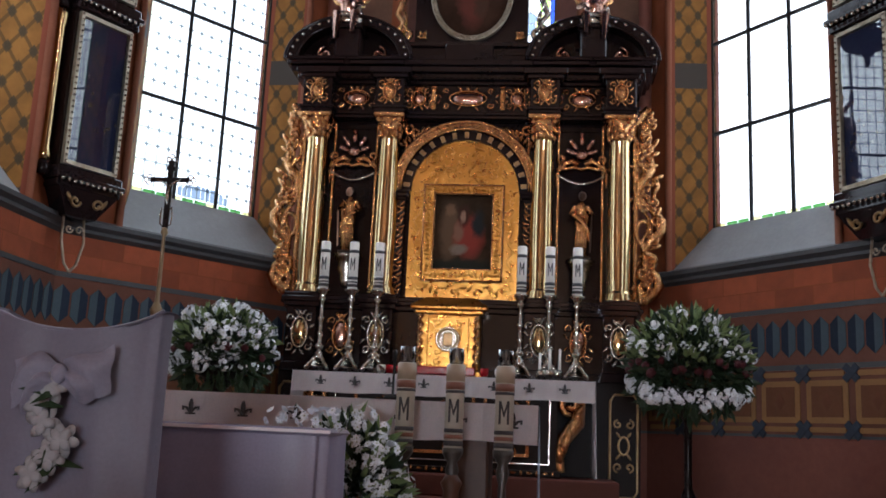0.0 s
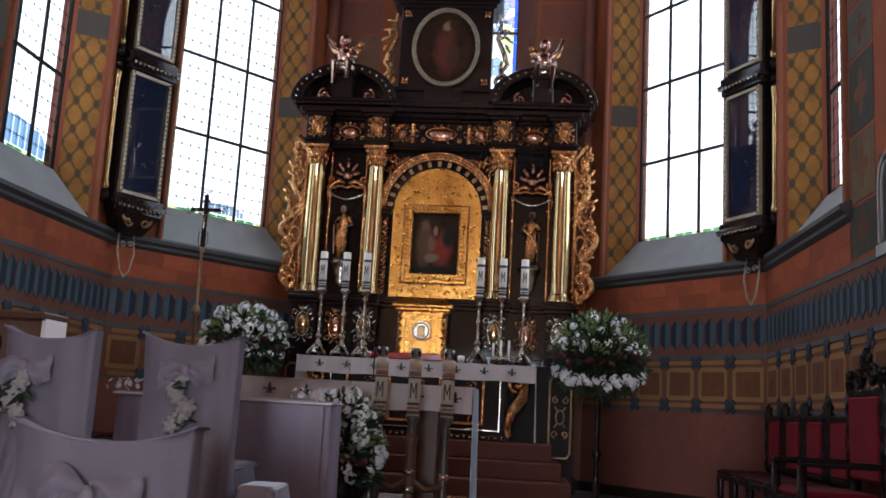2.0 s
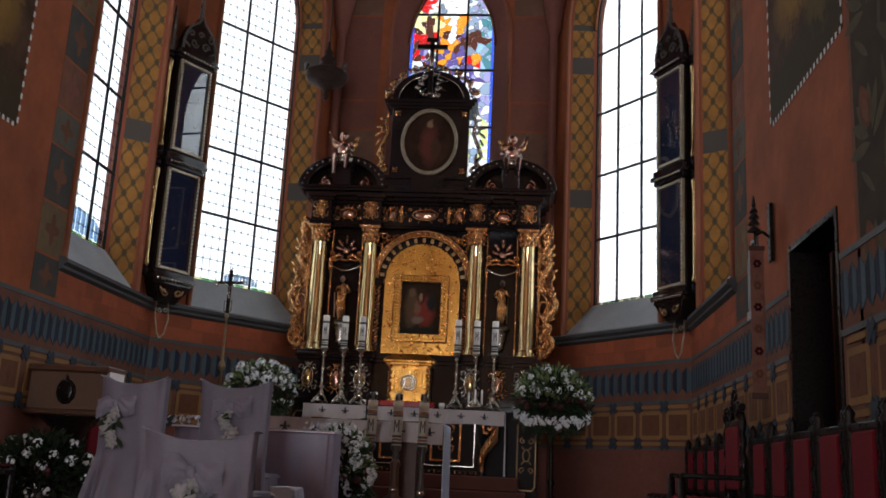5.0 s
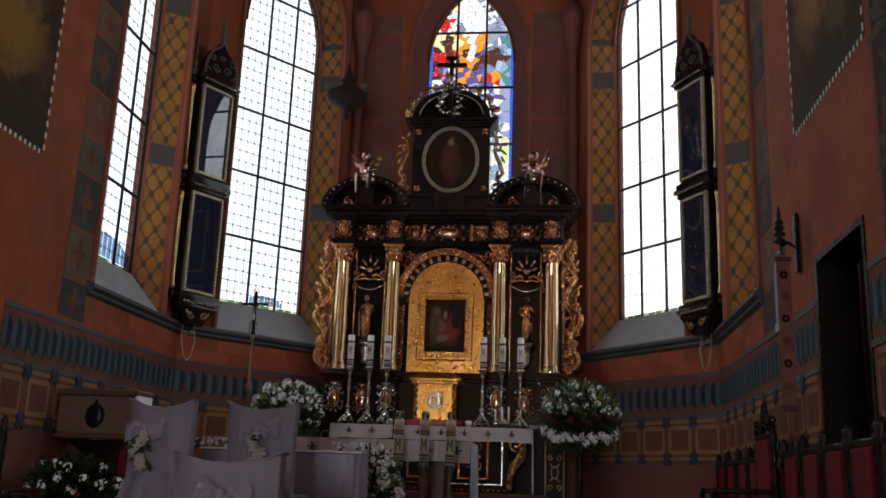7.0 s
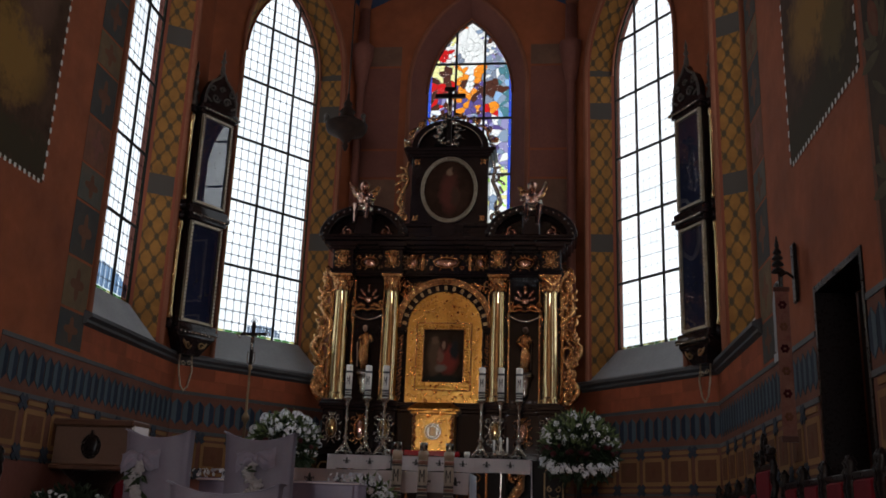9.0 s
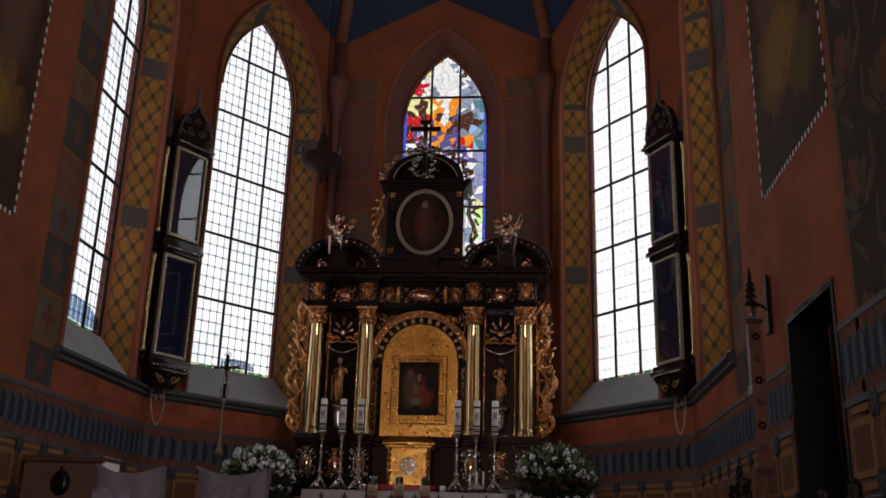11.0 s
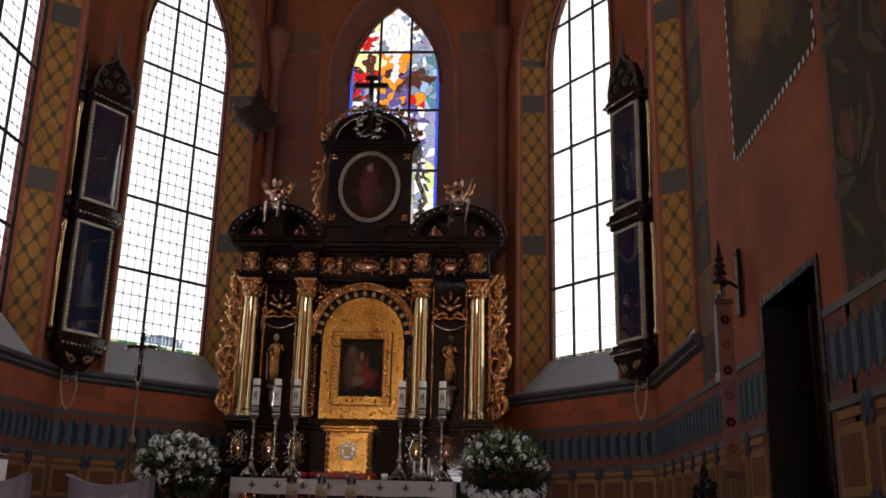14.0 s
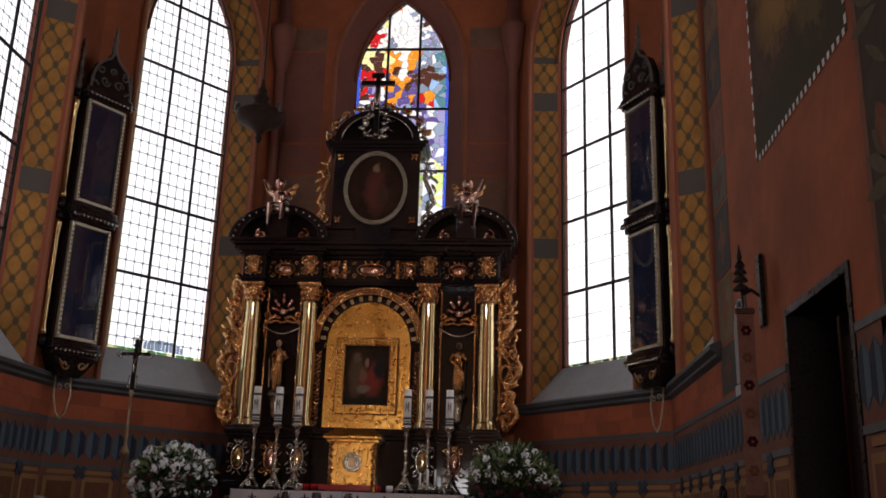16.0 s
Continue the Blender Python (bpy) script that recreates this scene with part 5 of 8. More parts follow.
# painting in a carved frame
frame_in = [(-0.30, 2.545), (0.30, 2.545), (0.30, 3.33), (-0.30, 3.33)]
frame_out = [(-0.405, 2.43), (0.405, 2.43), (0.405, 3.42), (-0.405, 3.42)]
bm = bm_new()
ring_strip(bm, frame_in, frame_out, 0.05, 0.12)
for line in (frame_in, frame_out):
    tube(bm, [(x, 0.05, z) for x, z in line], 0.014, seg=5, closed=True)
for (xa, za), (xb, zb) in zip([(-0.352, 2.488), (0.352, 2.488), (0.352, 3.375), (-0.352, 3.375)], [(0.352, 2.488), (0.352, 3.375), (-0.352, 3.375), (-0.352, 2.488)]):
    n = int(math.hypot(xb - xa, zb - za) / 0.05)
    for k in range(n):
        leaf_blob(bm, xa + (xb - xa) * k / n, 0.045, za + (zb - za) * k / n, 0.027, 0.9 * k + 0.7 * math.sin(3 * k), long=1.5)
pf = part("picture_frame", bm, "gilt_panel", altar, "carved gilded picture frame")
for line, r in ((frame_in, 0.013), (frame_out, 0.016)):
    bm = bm_new()
    tube(bm, [(x, 0.04, z) for x, z in line], r, seg=6, closed=True)
    part("frame_moulding", bm, "gold", pf, "bright gilded frame moulding")
bm = bm_new()
f = bm.faces.new([bm.verts.new(p) for p in ((-0.3, 0.09, 2.545), (0.3, 0.09, 2.545), (0.3, 0.09, 3.33), (-0.3, 0.09, 3.33))])
uv_quad(bm, f, ((0, 0), (1, 0), (1, 1), (0, 1)))
part("canvas", bm, "painting", pf, "dark old oil painting with red drapery")
# niche ornaments over and under the side figures
for s in (-1, 1):
    x = s * 1.185
    bm = bm_new()
    for k, (a, r) in enumerate(((0.35, 0.11), (0.95, 0.14), (math.pi / 2, 0.17), (math.pi - 0.95, 0.14), (math.pi - 0.35, 0.11))):
        leaf_blob(bm, x + r * math.cos(a), 0.14, 3.78 + r * math.sin(a), 0.046, a, long=1.5, mat=1)
        ball(bm, (x + 1.35 * r * math.cos(a), 0.13, 3.78 + 1.35 * r * math.sin(a)), 0.026, seg=6, rings=5, mat=1)
    ball(bm, (x, 0.13, 3.79), 0.06, 1.2, 0.5, 0.9, mat=1)
    for t in (-1, 1):
        tube(bm, [(x + t * 0.03, 0.13, 3.69), (x + t * 0.1, 0.12, 3.72), (x + t * 0.17, 0.12, 3.69), (x + t * 0.24, 0.13, 3.60)], [0.03, 0.034, 0.03, 0.018])
        tube(bm, spiral(x + t * 0.2, 3.74, 0.05, 1.1, -math.pi / 2, t, 0.13), [0.022 * (1 - 0.04 * i) for i in range(14)])
        leaf_blob(bm, x + t * 0.22, 0.12, 3.66, 0.04, -t * 0.9, long=1.7)
        tube(bm, [(x + t * 0.255, 0.16, 3.6), (x + t * 0.25, 0.16, 3.44)], [0.022, 0.010])
    tube(bm, [(x - 0.24 + 0.48 * k / 12, 0.13, 3.645 + 0.012 * math.cos(k * 1.6)) for k in range(13)], 0.02, seg=6)
    sag = [(x - 0.235 + 0.47 * k / 12, 0.15, 3.57 - 0.085 * math.sin(math.pi * k / 12)) for k in range(13)]
    tube(bm, sag, 0.014, seg=5, mat=2)
    part("niche_canopy", bm, ["gold", "rose_gilt", "silver"], altar, "gilded canopy ornament")
    bm = bm_new()
    lathe(bm, [(0.02, 2.33), (0.05, 2.36), (0.07, 2.42), (0.06, 2.46), (0.1, 2.52), (0.085, 2.56), (0.12, 2.63), (0.15, 2.65), (0.15, 2.68)], (x, 0.12, 0), seg=12, sy=0.8)
    part("bracket", bm, ["silver"], altar, "gilded bracket")
figure("statue", (RX - 1.185, RY + 0.1, 2.71), 0.70, "small gilded standing figure on an altar bracket", ("gold", "flesh", "statue_dark"), -1)
figure("statue", (RX + 1.185, RY + 0.1, 2.71), 0.70, "small gilded standing figure with a sword on an altar bracket", ("gold", "statue_dark", "statue_dark"), 1)
# side wings of pierced scrollwork
for s in (-1, 1):
    bm = bm_new()
    x = s * 1.8
    tube(bm, [(s * 1.72, 0.12, 2.26), (s * 1.73, 0.12, 3.3), (s * 1.71, 0.12, 4.3)], 0.03, seg=6)
    edge = [(s * (1.78 + 0.10 * math.sin(k * 0.9) + 0.13 * math.sin(math.pi * min(k / 16, 1) ** 0.7)), 0.12, 2.27 + 2.02 * k / 22) for k in range(23)]
    tube(bm, edge, [0.044 + 0.014 * math.sin(k) for k in range(23)], seg=6)
    ov = oval(0.075, 0.12, 14, s * 1.81, 2.98)
    tube(bm, [(a, 0.11, b) for a, b in ov], 0.026, seg=6, closed=True)
    for k, (z, r) in enumerate(((2.4, 0.09), (2.68, 0.085), (3.3, 0.10), (3.6, 0.095), (3.86, 0.07), (4.1, 0.06))):
        scroll_pair(bm, s * (1.8 + 0.05 * math.sin(k * 1.7)), z, r, 0.11, 0.034, s, 1 if k % 2 else -1)
    for k in range(16):
        z = 2.35 + 0.12 * k
        leaf_blob(bm, s * (1.83 + 0.10 * math.sin(math.pi * k / 17) + 0.03 * math.sin(k * 2.1)), 0.1, z, 0.04, s * (0.8 + 0.5 * math.sin(k)), long=1.8)
    rng = random.Random(60 + s)
    inner = [(s * (1.79 - 0.05 * math.sin(k * 0.9) + 0.06 * math.sin(math.pi * min(k / 16, 1) ** 0.7)), 0.11, 2.27 + 2.0 * k / 30) for k in range(31)]
    tube(bm, inner, [0.02 + 0.008 * math.sin(k * 1.7) for k in range(31)], seg=6)
    for k in range(30):
        z = 2.3 + 0.066 * k
        bulge = 0.10 * math.sin(math.pi * min(k / 22, 1))
        leaf_blob(bm, s * (1.77 + rng.uniform(0.0, 0.14) + 0.8 * bulge), 0.085, z, rng.uniform(0.026, 0.042), rng.uniform(0, 3.1), long=rng.uniform(1.0, 1.5))
        if k % 3 == 0:
            tube(bm, spiral(s * (1.83 + bulge), z, rng.uniform(0.035, 0.055), 1.1, rng.uniform(0, 6), s, 0.09, n=9), 0.014, seg=5)
    part("carved_wing", bm, "gold", altar, "pierced gilded scrollwork wing")
# pedestal cartouches
for k, x in enumerate((-1.555, -1.175, -0.795, 0.795, 1.175, 1.555)):
    o = part("pedestal_cartouche", cartouche(0.29, 0.44, 20 + k), ["gold", "rose_gilt"] if k in (1, 4) else ["silver", "gold_pale"], altar, "gilded pedestal cartouche")
    o.matrix_basis = pose(x, -0.155 if k not in (1, 4) else 0.0, 1.84)
# lower plinth relief panels
for s in (-1, 1):
    bm = bm_new()
    ol = [(-0.13, -0.42), (-0.09, -0.48), (0.09, -0.48), (0.13, -0.42), (0.13, 0.42), (0.09, 0.48), (-0.09, 0.48), (-0.13, 0.42)]
    tube(bm, [(s * 1.62 + a, -0.01, 0.88 + b) for a, b in ol], 0.014, seg=5, closed=True)
    for zz, up in ((1.08, 1), (0.68, -1)):
        for t in (-1, 1):
            tube(bm, spiral(s * 1.62 + t * 0.055, zz, 0.045, 1.1, math.pi / 2 * up, -t * up, -0.008, n=10), 0.011, seg=5)
            leaf_blob(bm, s * 1.62 + t * 0.05, -0.006, zz - up * 0.1, 0.02, t * up * 0.9)
    tube(bm, [(s * 1.62 + p, -0.008, 0.88 + q) for p, q in oval(0.05, 0.085, 12)], 0.012, seg=5, closed=True)
    part("plinth_relief", bm, "brass", altar, "gilded plinth relief in an octagonal frame")

# segmental pediments
for s in (-1, 1):
    c = s * 1.27
    bm = bm_new()
    prism(bm, half_round(c, 0.62, 4.73, 18, 0.72), 0.1, 0.55)
    ped_ob = part("segment_pediment", bm, "ebony", altar)
    bm = bm_new()
    ring_strip(bm, half_round(c, 0.56, 4.73, 18, 0.72), half_round(c, 0.68, 4.72, 18, 0.72), -0.12, 0.55, closed=False)
    tube(bm, [(x, -0.12, z) for x, z in half_round(c, 0.67, 4.72, 24, 0.72)], 0.022, seg=6)
    tube(bm, [(x, -0.10, z) for x, z in half_round(c, 0.55, 4.73, 24, 0.72)], 0.015, seg=6)
    part("curved_cornice", bm, "ebony", ped_ob)
    bm = bm_new()
    for k in range(17):
        a = math.pi * (k + 0.5) / 17
        ball(bm, (c - 0.615 * math.cos(a), -0.125, 4.725 + 0.72 * 0.615 * math.sin(a)), 0.02, seg=6, rings=5)
    part("beading", bm, "silver", ped_ob, "silvered beads", kind="stuff")
    bm = bm_new()
    box(bm, c - 0.13, c + 0.13, -0.2, 0.3, 4.72, 5.03, bevel=0.012)
    box(bm, c - 0.16, c + 0.16, -0.23, 0.3, 5.03, 5.075, bevel=0.01)
    part("pediment_block", bm, "ebony", ped_ob)
    bm = bm_new()
    bm.free()
    for t in (-1, 1):
        bm = bm_new()
        tube(bm, spiral(c + t * 0.29, 4.85, 0.09, 1.2, math.pi / 2, -t, 0.07), 0.02, seg=6)
        for k in range(5):
            leaf_blob(bm, c + t * (0.19 + 0.05 * k), 0.07, 4.8 + 0.04 * (k % 2), 0.036, t * k)
        part("gilt_scroll", bm, "rose_gilt", ped_ob, "rose-gilt scroll")
    part("cornice_break", moulded(c - 0.56, c - 0.08, -0.1, ((4.66, 4.7, 0.05), (4.7, 4.735, 0.08)), back=0.3), "ebony", altar)
    part("cornice_break", moulded(c + 0.08, c + 0.56, -0.1, ((4.66, 4.7, 0.05), (4.7, 4.735, 0.08)), back=0.3), "ebony", altar)
cherub((RX - 1.30, RY - 0.07, 5.08), -1)
cherub((RX + 1.28, RY - 0.05, 5.08), 1)

# attic storey with the oval painting
part("attic_base", moulded(-0.68, 0.68, 0.0, ((4.71, 4.8, 0.05), (4.8, 4.9, 0.0), (4.9, 4.95, 0.04)), back=0.55), "ebony", altar)
part("attic_block", moulded(-0.25, 0.25, -0.06, ((4.71, 4.92, 0.0),), back=0.2), "ebony", altar)
bm = bm_new()
box(bm, -0.60, 0.60, 0.06, 0.5, 4.95, 6.07, bevel=0.008)
part("attic_body", bm, "ebony", altar)
bm = bm_new()
ring_strip(bm, oval(0.395, 0.485, 32, 0, 5.51), oval(0.43, 0.525, 32, 0, 5.51), 0.0, 0.06)
for a, b, t in ((0.43, 0.525, 0.012), (0.395, 0.485, 0.01)):
    tube(bm, [(x, 0.0, z) for x, z in oval(a, b, 32, 0, 5.51)], t, seg=6, closed=True)
for k in range(40):
    a = 2 * math.pi * k / 40
    ball(bm, (0.412 * math.cos(a), -0.004, 5.51 + 0.505 * math.sin(a)), 0.015, seg=5, rings=4)
of = part("oval_frame", bm, "oval_frame", altar, "dull silvered oval frame")
bm = bm_new()
f = bm.faces.new([bm.verts.new((x, 0.035, z)) for x, z in oval(0.39, 0.48, 32, 0, 5.51)])
uv_quad(bm, f, [(0.5 + x / 0.78, 0.5 + (z - 5.51) / 0.96) for x, z in oval(0.39, 0.48, 32, 0, 5.51)])
part("canvas", bm, "oval_painting", of, "very dark oval painting")
for sx in (-1, 1):
    for zz, up in ((5.06, 1), (5.98, -1)):
        bm = bm_new()
        for k in range(4):
            leaf_blob(bm, sx * (0.54 - 0.05 * (k % 2)), 0.045, zz + up * (0.05 * (k // 2) - 0.03), 0.028, sx * up * (0.4 + k * 0.5), long=1.4)
        tube(bm, spiral(sx * 0.52, zz, 0.04, 1.0, 0, sx, 0.045, n=9), 0.012, seg=5)
        part("corner_leaf", bm, "gold", altar)
    bm = bm_new()
    tube(bm, spiral(sx * 0.71, 5.10, 0.10, 1.3, math.pi / 2, -sx, 0.1), 0.03)
    tube(bm, [(sx * 0.71, 0.1, 5.2), (sx * 0.80, 0.1, 5.32), (sx * 0.74, 0.1, 5.5), (sx * 0.66, 0.1, 5.68), (sx * 0.70, 0.1, 5.86), (sx * 0.66, 0.1, 6.0)], [0.03, 0.034, 0.036, 0.03, 0.028, 0.02])
    tube(bm, spiral(sx * 0.70, 5.74, 0.07, 1.1, -math.pi / 2, sx, 0.09), 0.022)
    for k in range(8):
        leaf_blob(bm, sx * (0.76 - 0.05 * math.sin(k)), 0.08, 5.05 + 0.12 * k, 0.04, sx * (0.5 + k * 0.4))
    part("side_scroll", bm, "silver" if sx > 0 else "gold", altar, "carved scroll bracket")
part("attic_cornice", moulded(-0.62, 0.62, 0.02, ((6.05, 6.09, 0.02), (6.09, 6.13, 0.06), (6.13, 6.18, 0.10)), back=0.5), "ebony", altar)
bm = bm_new()
prism(bm, half_round(0, 0.58, 6.18, 18, 0.78), 0.08, 0.45)
ring_strip(bm, half_round(0, 0.5, 6.18, 18, 0.78), half_round(0, 0.60, 6.18, 18, 0.78), -0.06, 0.45, closed=False)
part("attic_gable", bm, "ebony", altar)
bm = bm_new()
tube(bm, [(x, -0.06, z) for x, z in half_round(0, 0.5, 6.18, 20, 0.78)], 0.014, seg=5)
part("gable_bead", bm, "silver", altar)
bm = bm_new()
rng = random.Random(12)
for k in range(26):
    a = math.pi * (k + 0.5) / 26
    r = 0.66 + 0.03 * math.sin(k * 1.9)
    leaf_blob(bm, -r * math.cos(a), -0.02, 6.2 + 0.78 * r * math.sin(a), rng.uniform(0.035, 0.055), a + rng.uniform(-1, 1), long=1.6, mat=k % 2)
    if k % 3 == 0:
        tube(bm, spiral(-(r + 0.02) * math.cos(a), 6.22 + 0.78 * r * math.sin(a), 0.06, 1.0, a, 1, -0.03, n=9), 0.018, seg=5)
part("gable_foliage", bm, ["gold", "silver"], altar, "gilded and silvered leafy crest")
# crucifix on the gable
crucifix = thing("crucifix", (RX - 0.02, RY - 0.08, 6.20), "dark wooden crucifix with silvered rays on the altar gable", "crucifix")
bm = bm_new()
box(bm, -0.035, 0.035, -0.03, 0.03, 0, 0.98, bevel=0.008)
box(bm, -0.24, 0.24, -0.03, 0.03, 0.80, 0.87, bevel=0.008)
box(bm, -0.09, 0.09, -0.05, -0.03, 0.9, 0.97)
part("cross", bm, "darkwood", crucifix)
bm = bm_new()
rng = random.Random(31)
for k in range(20):
    a = 2 * math.pi * k / 20
    r = rng.uniform(0.11, 0.2)
    ball(bm, (r * math.cos(a), rng.uniform(-0.03, 0.01), 0.22 + r * 1.15 * math.sin(a)), rng.uniform(0.025, 0.05), 1.2, 0.6, 0.9, seg=7, rings=5)
for k in range(10):
    a = 2 * math.pi * k / 10 + 0.2
    tube(bm, [(0.1 * math.cos(a), 0.01, 0.22 + 0.1 * math.sin(a)), (0.28 * math.cos(a), 0.01, 0.22 + 0.28 * math.sin(a))], [0.016, 0.004], seg=4)
ball(bm, (0, -0.04, 0.62), 0.045, 0.9, 0.6, 3.2, seg=8, rings=6)
part("silver_cloud", bm, "silver", crucifix, "silvered cloud ornament")

# ---- steps, altar table of the high altar ----
for k, (y, x0, x1) in enumerate(((12.42, -3.55, 0.10), (12.68, -3.45, 0.0), (12.92, -3.35, -0.1))):
    bm = bm_new()
    box(bm, x0, x1, y, 13.69, 0.19 * k, 0.19 * (k + 1) - 0.002, bevel=0.012)
    st = part("altar_step", bm, "step_red")
    tagged(st, "dark red carpeted step in front of the high altar", "step", kind="structure")
bm = bm_new()
mensa = thing("high_altar_table", (-1.70, 13.12, 0.57), "black altar table with gilded panels and scroll brackets", "altar")
bm = bm_new()
box(bm, -1.06, 1.06, 0.06, 0.58, 0.0, 0.82, bevel=0.01)
box(bm, -1.1, 1.1, 0.03, 0.58, 0.0, 0.06, bevel=0.01)
box(bm, -1.38, 1.38, -0.02, 0.58, 0.80, 0.86, bevel=0.008)
part("body", bm, "black_wood", mensa)
for x, w in ((-0.6, 0.34), (0.0, 0.44), (0.6, 0.34)):
    bm = bm_new()
    ring_strip(bm, [(x - w + 0.16, 0.2), (x + w - 0.16, 0.2), (x + w - 0.16, 0.7), (x - w + 0.16, 0.7)], [(x - w + 0.13, 0.17), (x + w - 0.13, 0.17), (x + w - 0.13, 0.73), (x - w + 0.13, 0.73)], 0.035, 0.06)
    for k in range(3):
        scroll_pair(bm, x + 0.06 * (-1) ** k, 0.34 + 0.13 * k, 0.06, 0.045, 0.016, (-1) ** k)
    part("gilded_panel", bm, "gold", mensa, "gilded carved panel")
bm = bm_new()
ring_strip(bm, [(-0.985, 0.12), (0.985, 0.12), (0.985, 0.77), (-0.985, 0.77)], [(-0.997, 0.108), (0.997, 0.108), (0.997, 0.782), (-0.997, 0.782)], 0.04, 0.06)
part("silver_line", bm, "silver", mensa)
bm = bm_new()
for k in range(30):
    leaf_blob(bm, -1.03 + 0.071 * k, 0.02, 0.035, 0.024, (k % 2) * 1.6, long=1.3)
part("gilded_base_row", bm, "gold", mensa, kind="stuff")
for s in (-1, 1):
    bm = bm_new()
    tube(bm, spiral(s * 1.18, 0.66, 0.1, 1.2, -math.pi / 2, -s, 0.1), 0.03)
    tube(bm, [(s * 1.27, 0.1, 0.68), (s * 1.24, 0.1, 0.5), (s * 1.12, 0.1, 0.34), (s * 1.08, 0.1, 0.18), (s * 1.10, 0.1, 0.05)], [0.045, 0.075, 0.068, 0.05, 0.04])
    for k in range(5):
        leaf_blob(bm, s * (1.25 - 0.04 * k), 0.05, 0.57 - 0.09 * k, 0.06, s * (1.2 + 0.1 * k), long=1.8)
    part("scroll_bracket", bm, "gold", mensa, "gilded scroll bracket")


def fleur(bm, x, y, z, s):
    """Flat lily mark."""
    ball(bm, (x, y, z + 0.6 * s), s, 0.22, 0.05, 0.62, seg=6, rings=5)
    for t in (-1, 1):
        tube(bm, [(x, y, z + 0.1 * s), (x + t * 0.35 * s, y, z + 0.5 * s), (x + t * 0.65 * s, y, z + 0.55 * s), (x + t * 0.6 * s, y, z + 0.3 * s)], 0.1 * s, seg=4)
    box(bm, x - 0.4 * s, x + 0.4 * s, y - 0.003, y + 0.003, z - 0.02 * s, z + 0.12 * s)


def tablecloth(name, x0, x1, y0, y1, z, drop_front, drop_left, drop_right, material, label, end_material=None, marks=(), at=(0, 0, 0)):
    """A cloth over a table with hanging, gently waved edges."""
    ob = thing(name, at, label, "tablecloth")
    bm = bm_new()
    n = 40
    tops, lows, backs = [], [], []
    for k in range(n + 1):
        x = x0 + (x1 - x0) * k / n
        wv = 0.008 * math.sin(k * 1.1) + 0.004 * math.sin(k * 2.7)
        backs.append(bm.verts.new((x, y1, z)))
        tops.append(bm.verts.new((x, y0, z)))
        lows.append(bm.verts.new((x, y0 - 0.012 + wv, z - drop_front + 0.006 * math.sin(k * 0.6))))
    for k in range(n):
        bm.faces.new((tops[k], tops[k + 1], backs[k + 1], backs[k]))
        bm.faces.new((lows[k], lows[k + 1], tops[k + 1], tops[k]))
    bmesh.ops.solidify(bm, geom=bm.faces[:], thickness=0.006)
    part("cloth_top", bm, material, ob)
    for x, d, s in ((x0, drop_left, -1), (x1, drop_right, 1)):
        if not d:
            continue
        bm = bm_new()
        m = 14
        rows = []
        for j in range(9):
            kz = j / 8
            rows.append([bm.verts.new((x + s * (0.006 + 0.012 * kz * math.sin(i * 1.5) + 0.01 * kz), y0 + (y1 - y0) * i / m - 0.01, z + 0.004 - d * kz)) for i in range(m + 1)])
        for a, b in zip(rows, rows[1:]):
            for i in range(m):
                bm.faces.new((a[i], a[i + 1], b[i + 1], b[i]))
        bmesh.ops.solidify(bm, geom=bm.faces[:], thickness=0.006)
        part("hanging_end", bm, end_material or material, ob, smooth=True)
    for x in marks:
        bm = bm_new()
        fleur(bm, x, y0 - 0.025, z - drop_front * 0.62, 0.07)
        part("lily_mark", bm, "embroidery", ob, "dark embroidered lily")
    return ob


tablecloth("altar_cloth", -1.39, 1.39, -0.02, 0.56, 0.0, 0.19, 0.5, 0.86, "pink_linen", "white altar cloth with dark embroidered lilies on the high altar", "linen", [-1.12 + 0.32 * k for k in range(8)], at=(-1.70, 13.12, 1.437))

# tabernacle
tab = thing("tabernacle", (-1.69, 13.42, 1.447), "golden tabernacle with a round silver medallion", "tabernacle")
bm = bm_new()
box(bm, -0.33, 0.33, 0.0, 0.28, 0.0, 0.06, bevel=0.008)
box(bm, -0.30, 0.30, 0.02, 0.28, 0.06, 0.60, bevel=0.01)
box(bm, -0.33, 0.33, -0.01, 0.28, 0.60, 0.64, bevel=0.01)
box(bm, -0.37, 0.37, -0.04, 0.28, 0.64, 0.68, bevel=0.01)
roof = [bm.verts.new(p) for p in ((-0.37, -0.04, 0.68), (0.37, -0.04, 0.68), (0.37, 0.28, 0.68), (-0.37, 0.28, 0.68), (-0.24, 0.06, 0.77), (0.24, 0.06, 0.77), (0.24, 0.28, 0.77), (-0.24, 0.28, 0.77))]
for q in ((0, 1, 5, 4), (1, 2, 6, 5), (2, 3, 7, 6), (3, 0, 4, 7), (4, 5, 6, 7)):
    bm.faces.new([roof[i] for i in q])
part("body", bm, "gilt_panel", tab, "golden tabernacle case")
for s in (-1, 1):
    bm = bm_new()
    tw = [(s * 0.27 + 0.016 * math.cos(k * 1.3), 0.0 + 0.016 * math.sin(k * 1.3), 0.07 + 0.53 * k / 30) for k in range(31)]
    tube(bm, tw, 0.022, seg=6)
    part("twisted_column", bm, "gold", tab)
bm = bm_new()
box(bm, -0.20, 0.20, -0.005, 0.03, 0.09, 0.57, bevel=0.01)
for k in range(5):
    for s in (-1, 1):
        tube(bm, spiral(s * 0.1, 0.15 + 0.09 * k, 0.04, 1.0, k, s, -0.01, n=9), 0.01, seg=5)
dr = part("door", bm, "gilt_panel", tab, "embossed golden door")
bm = bm_new()
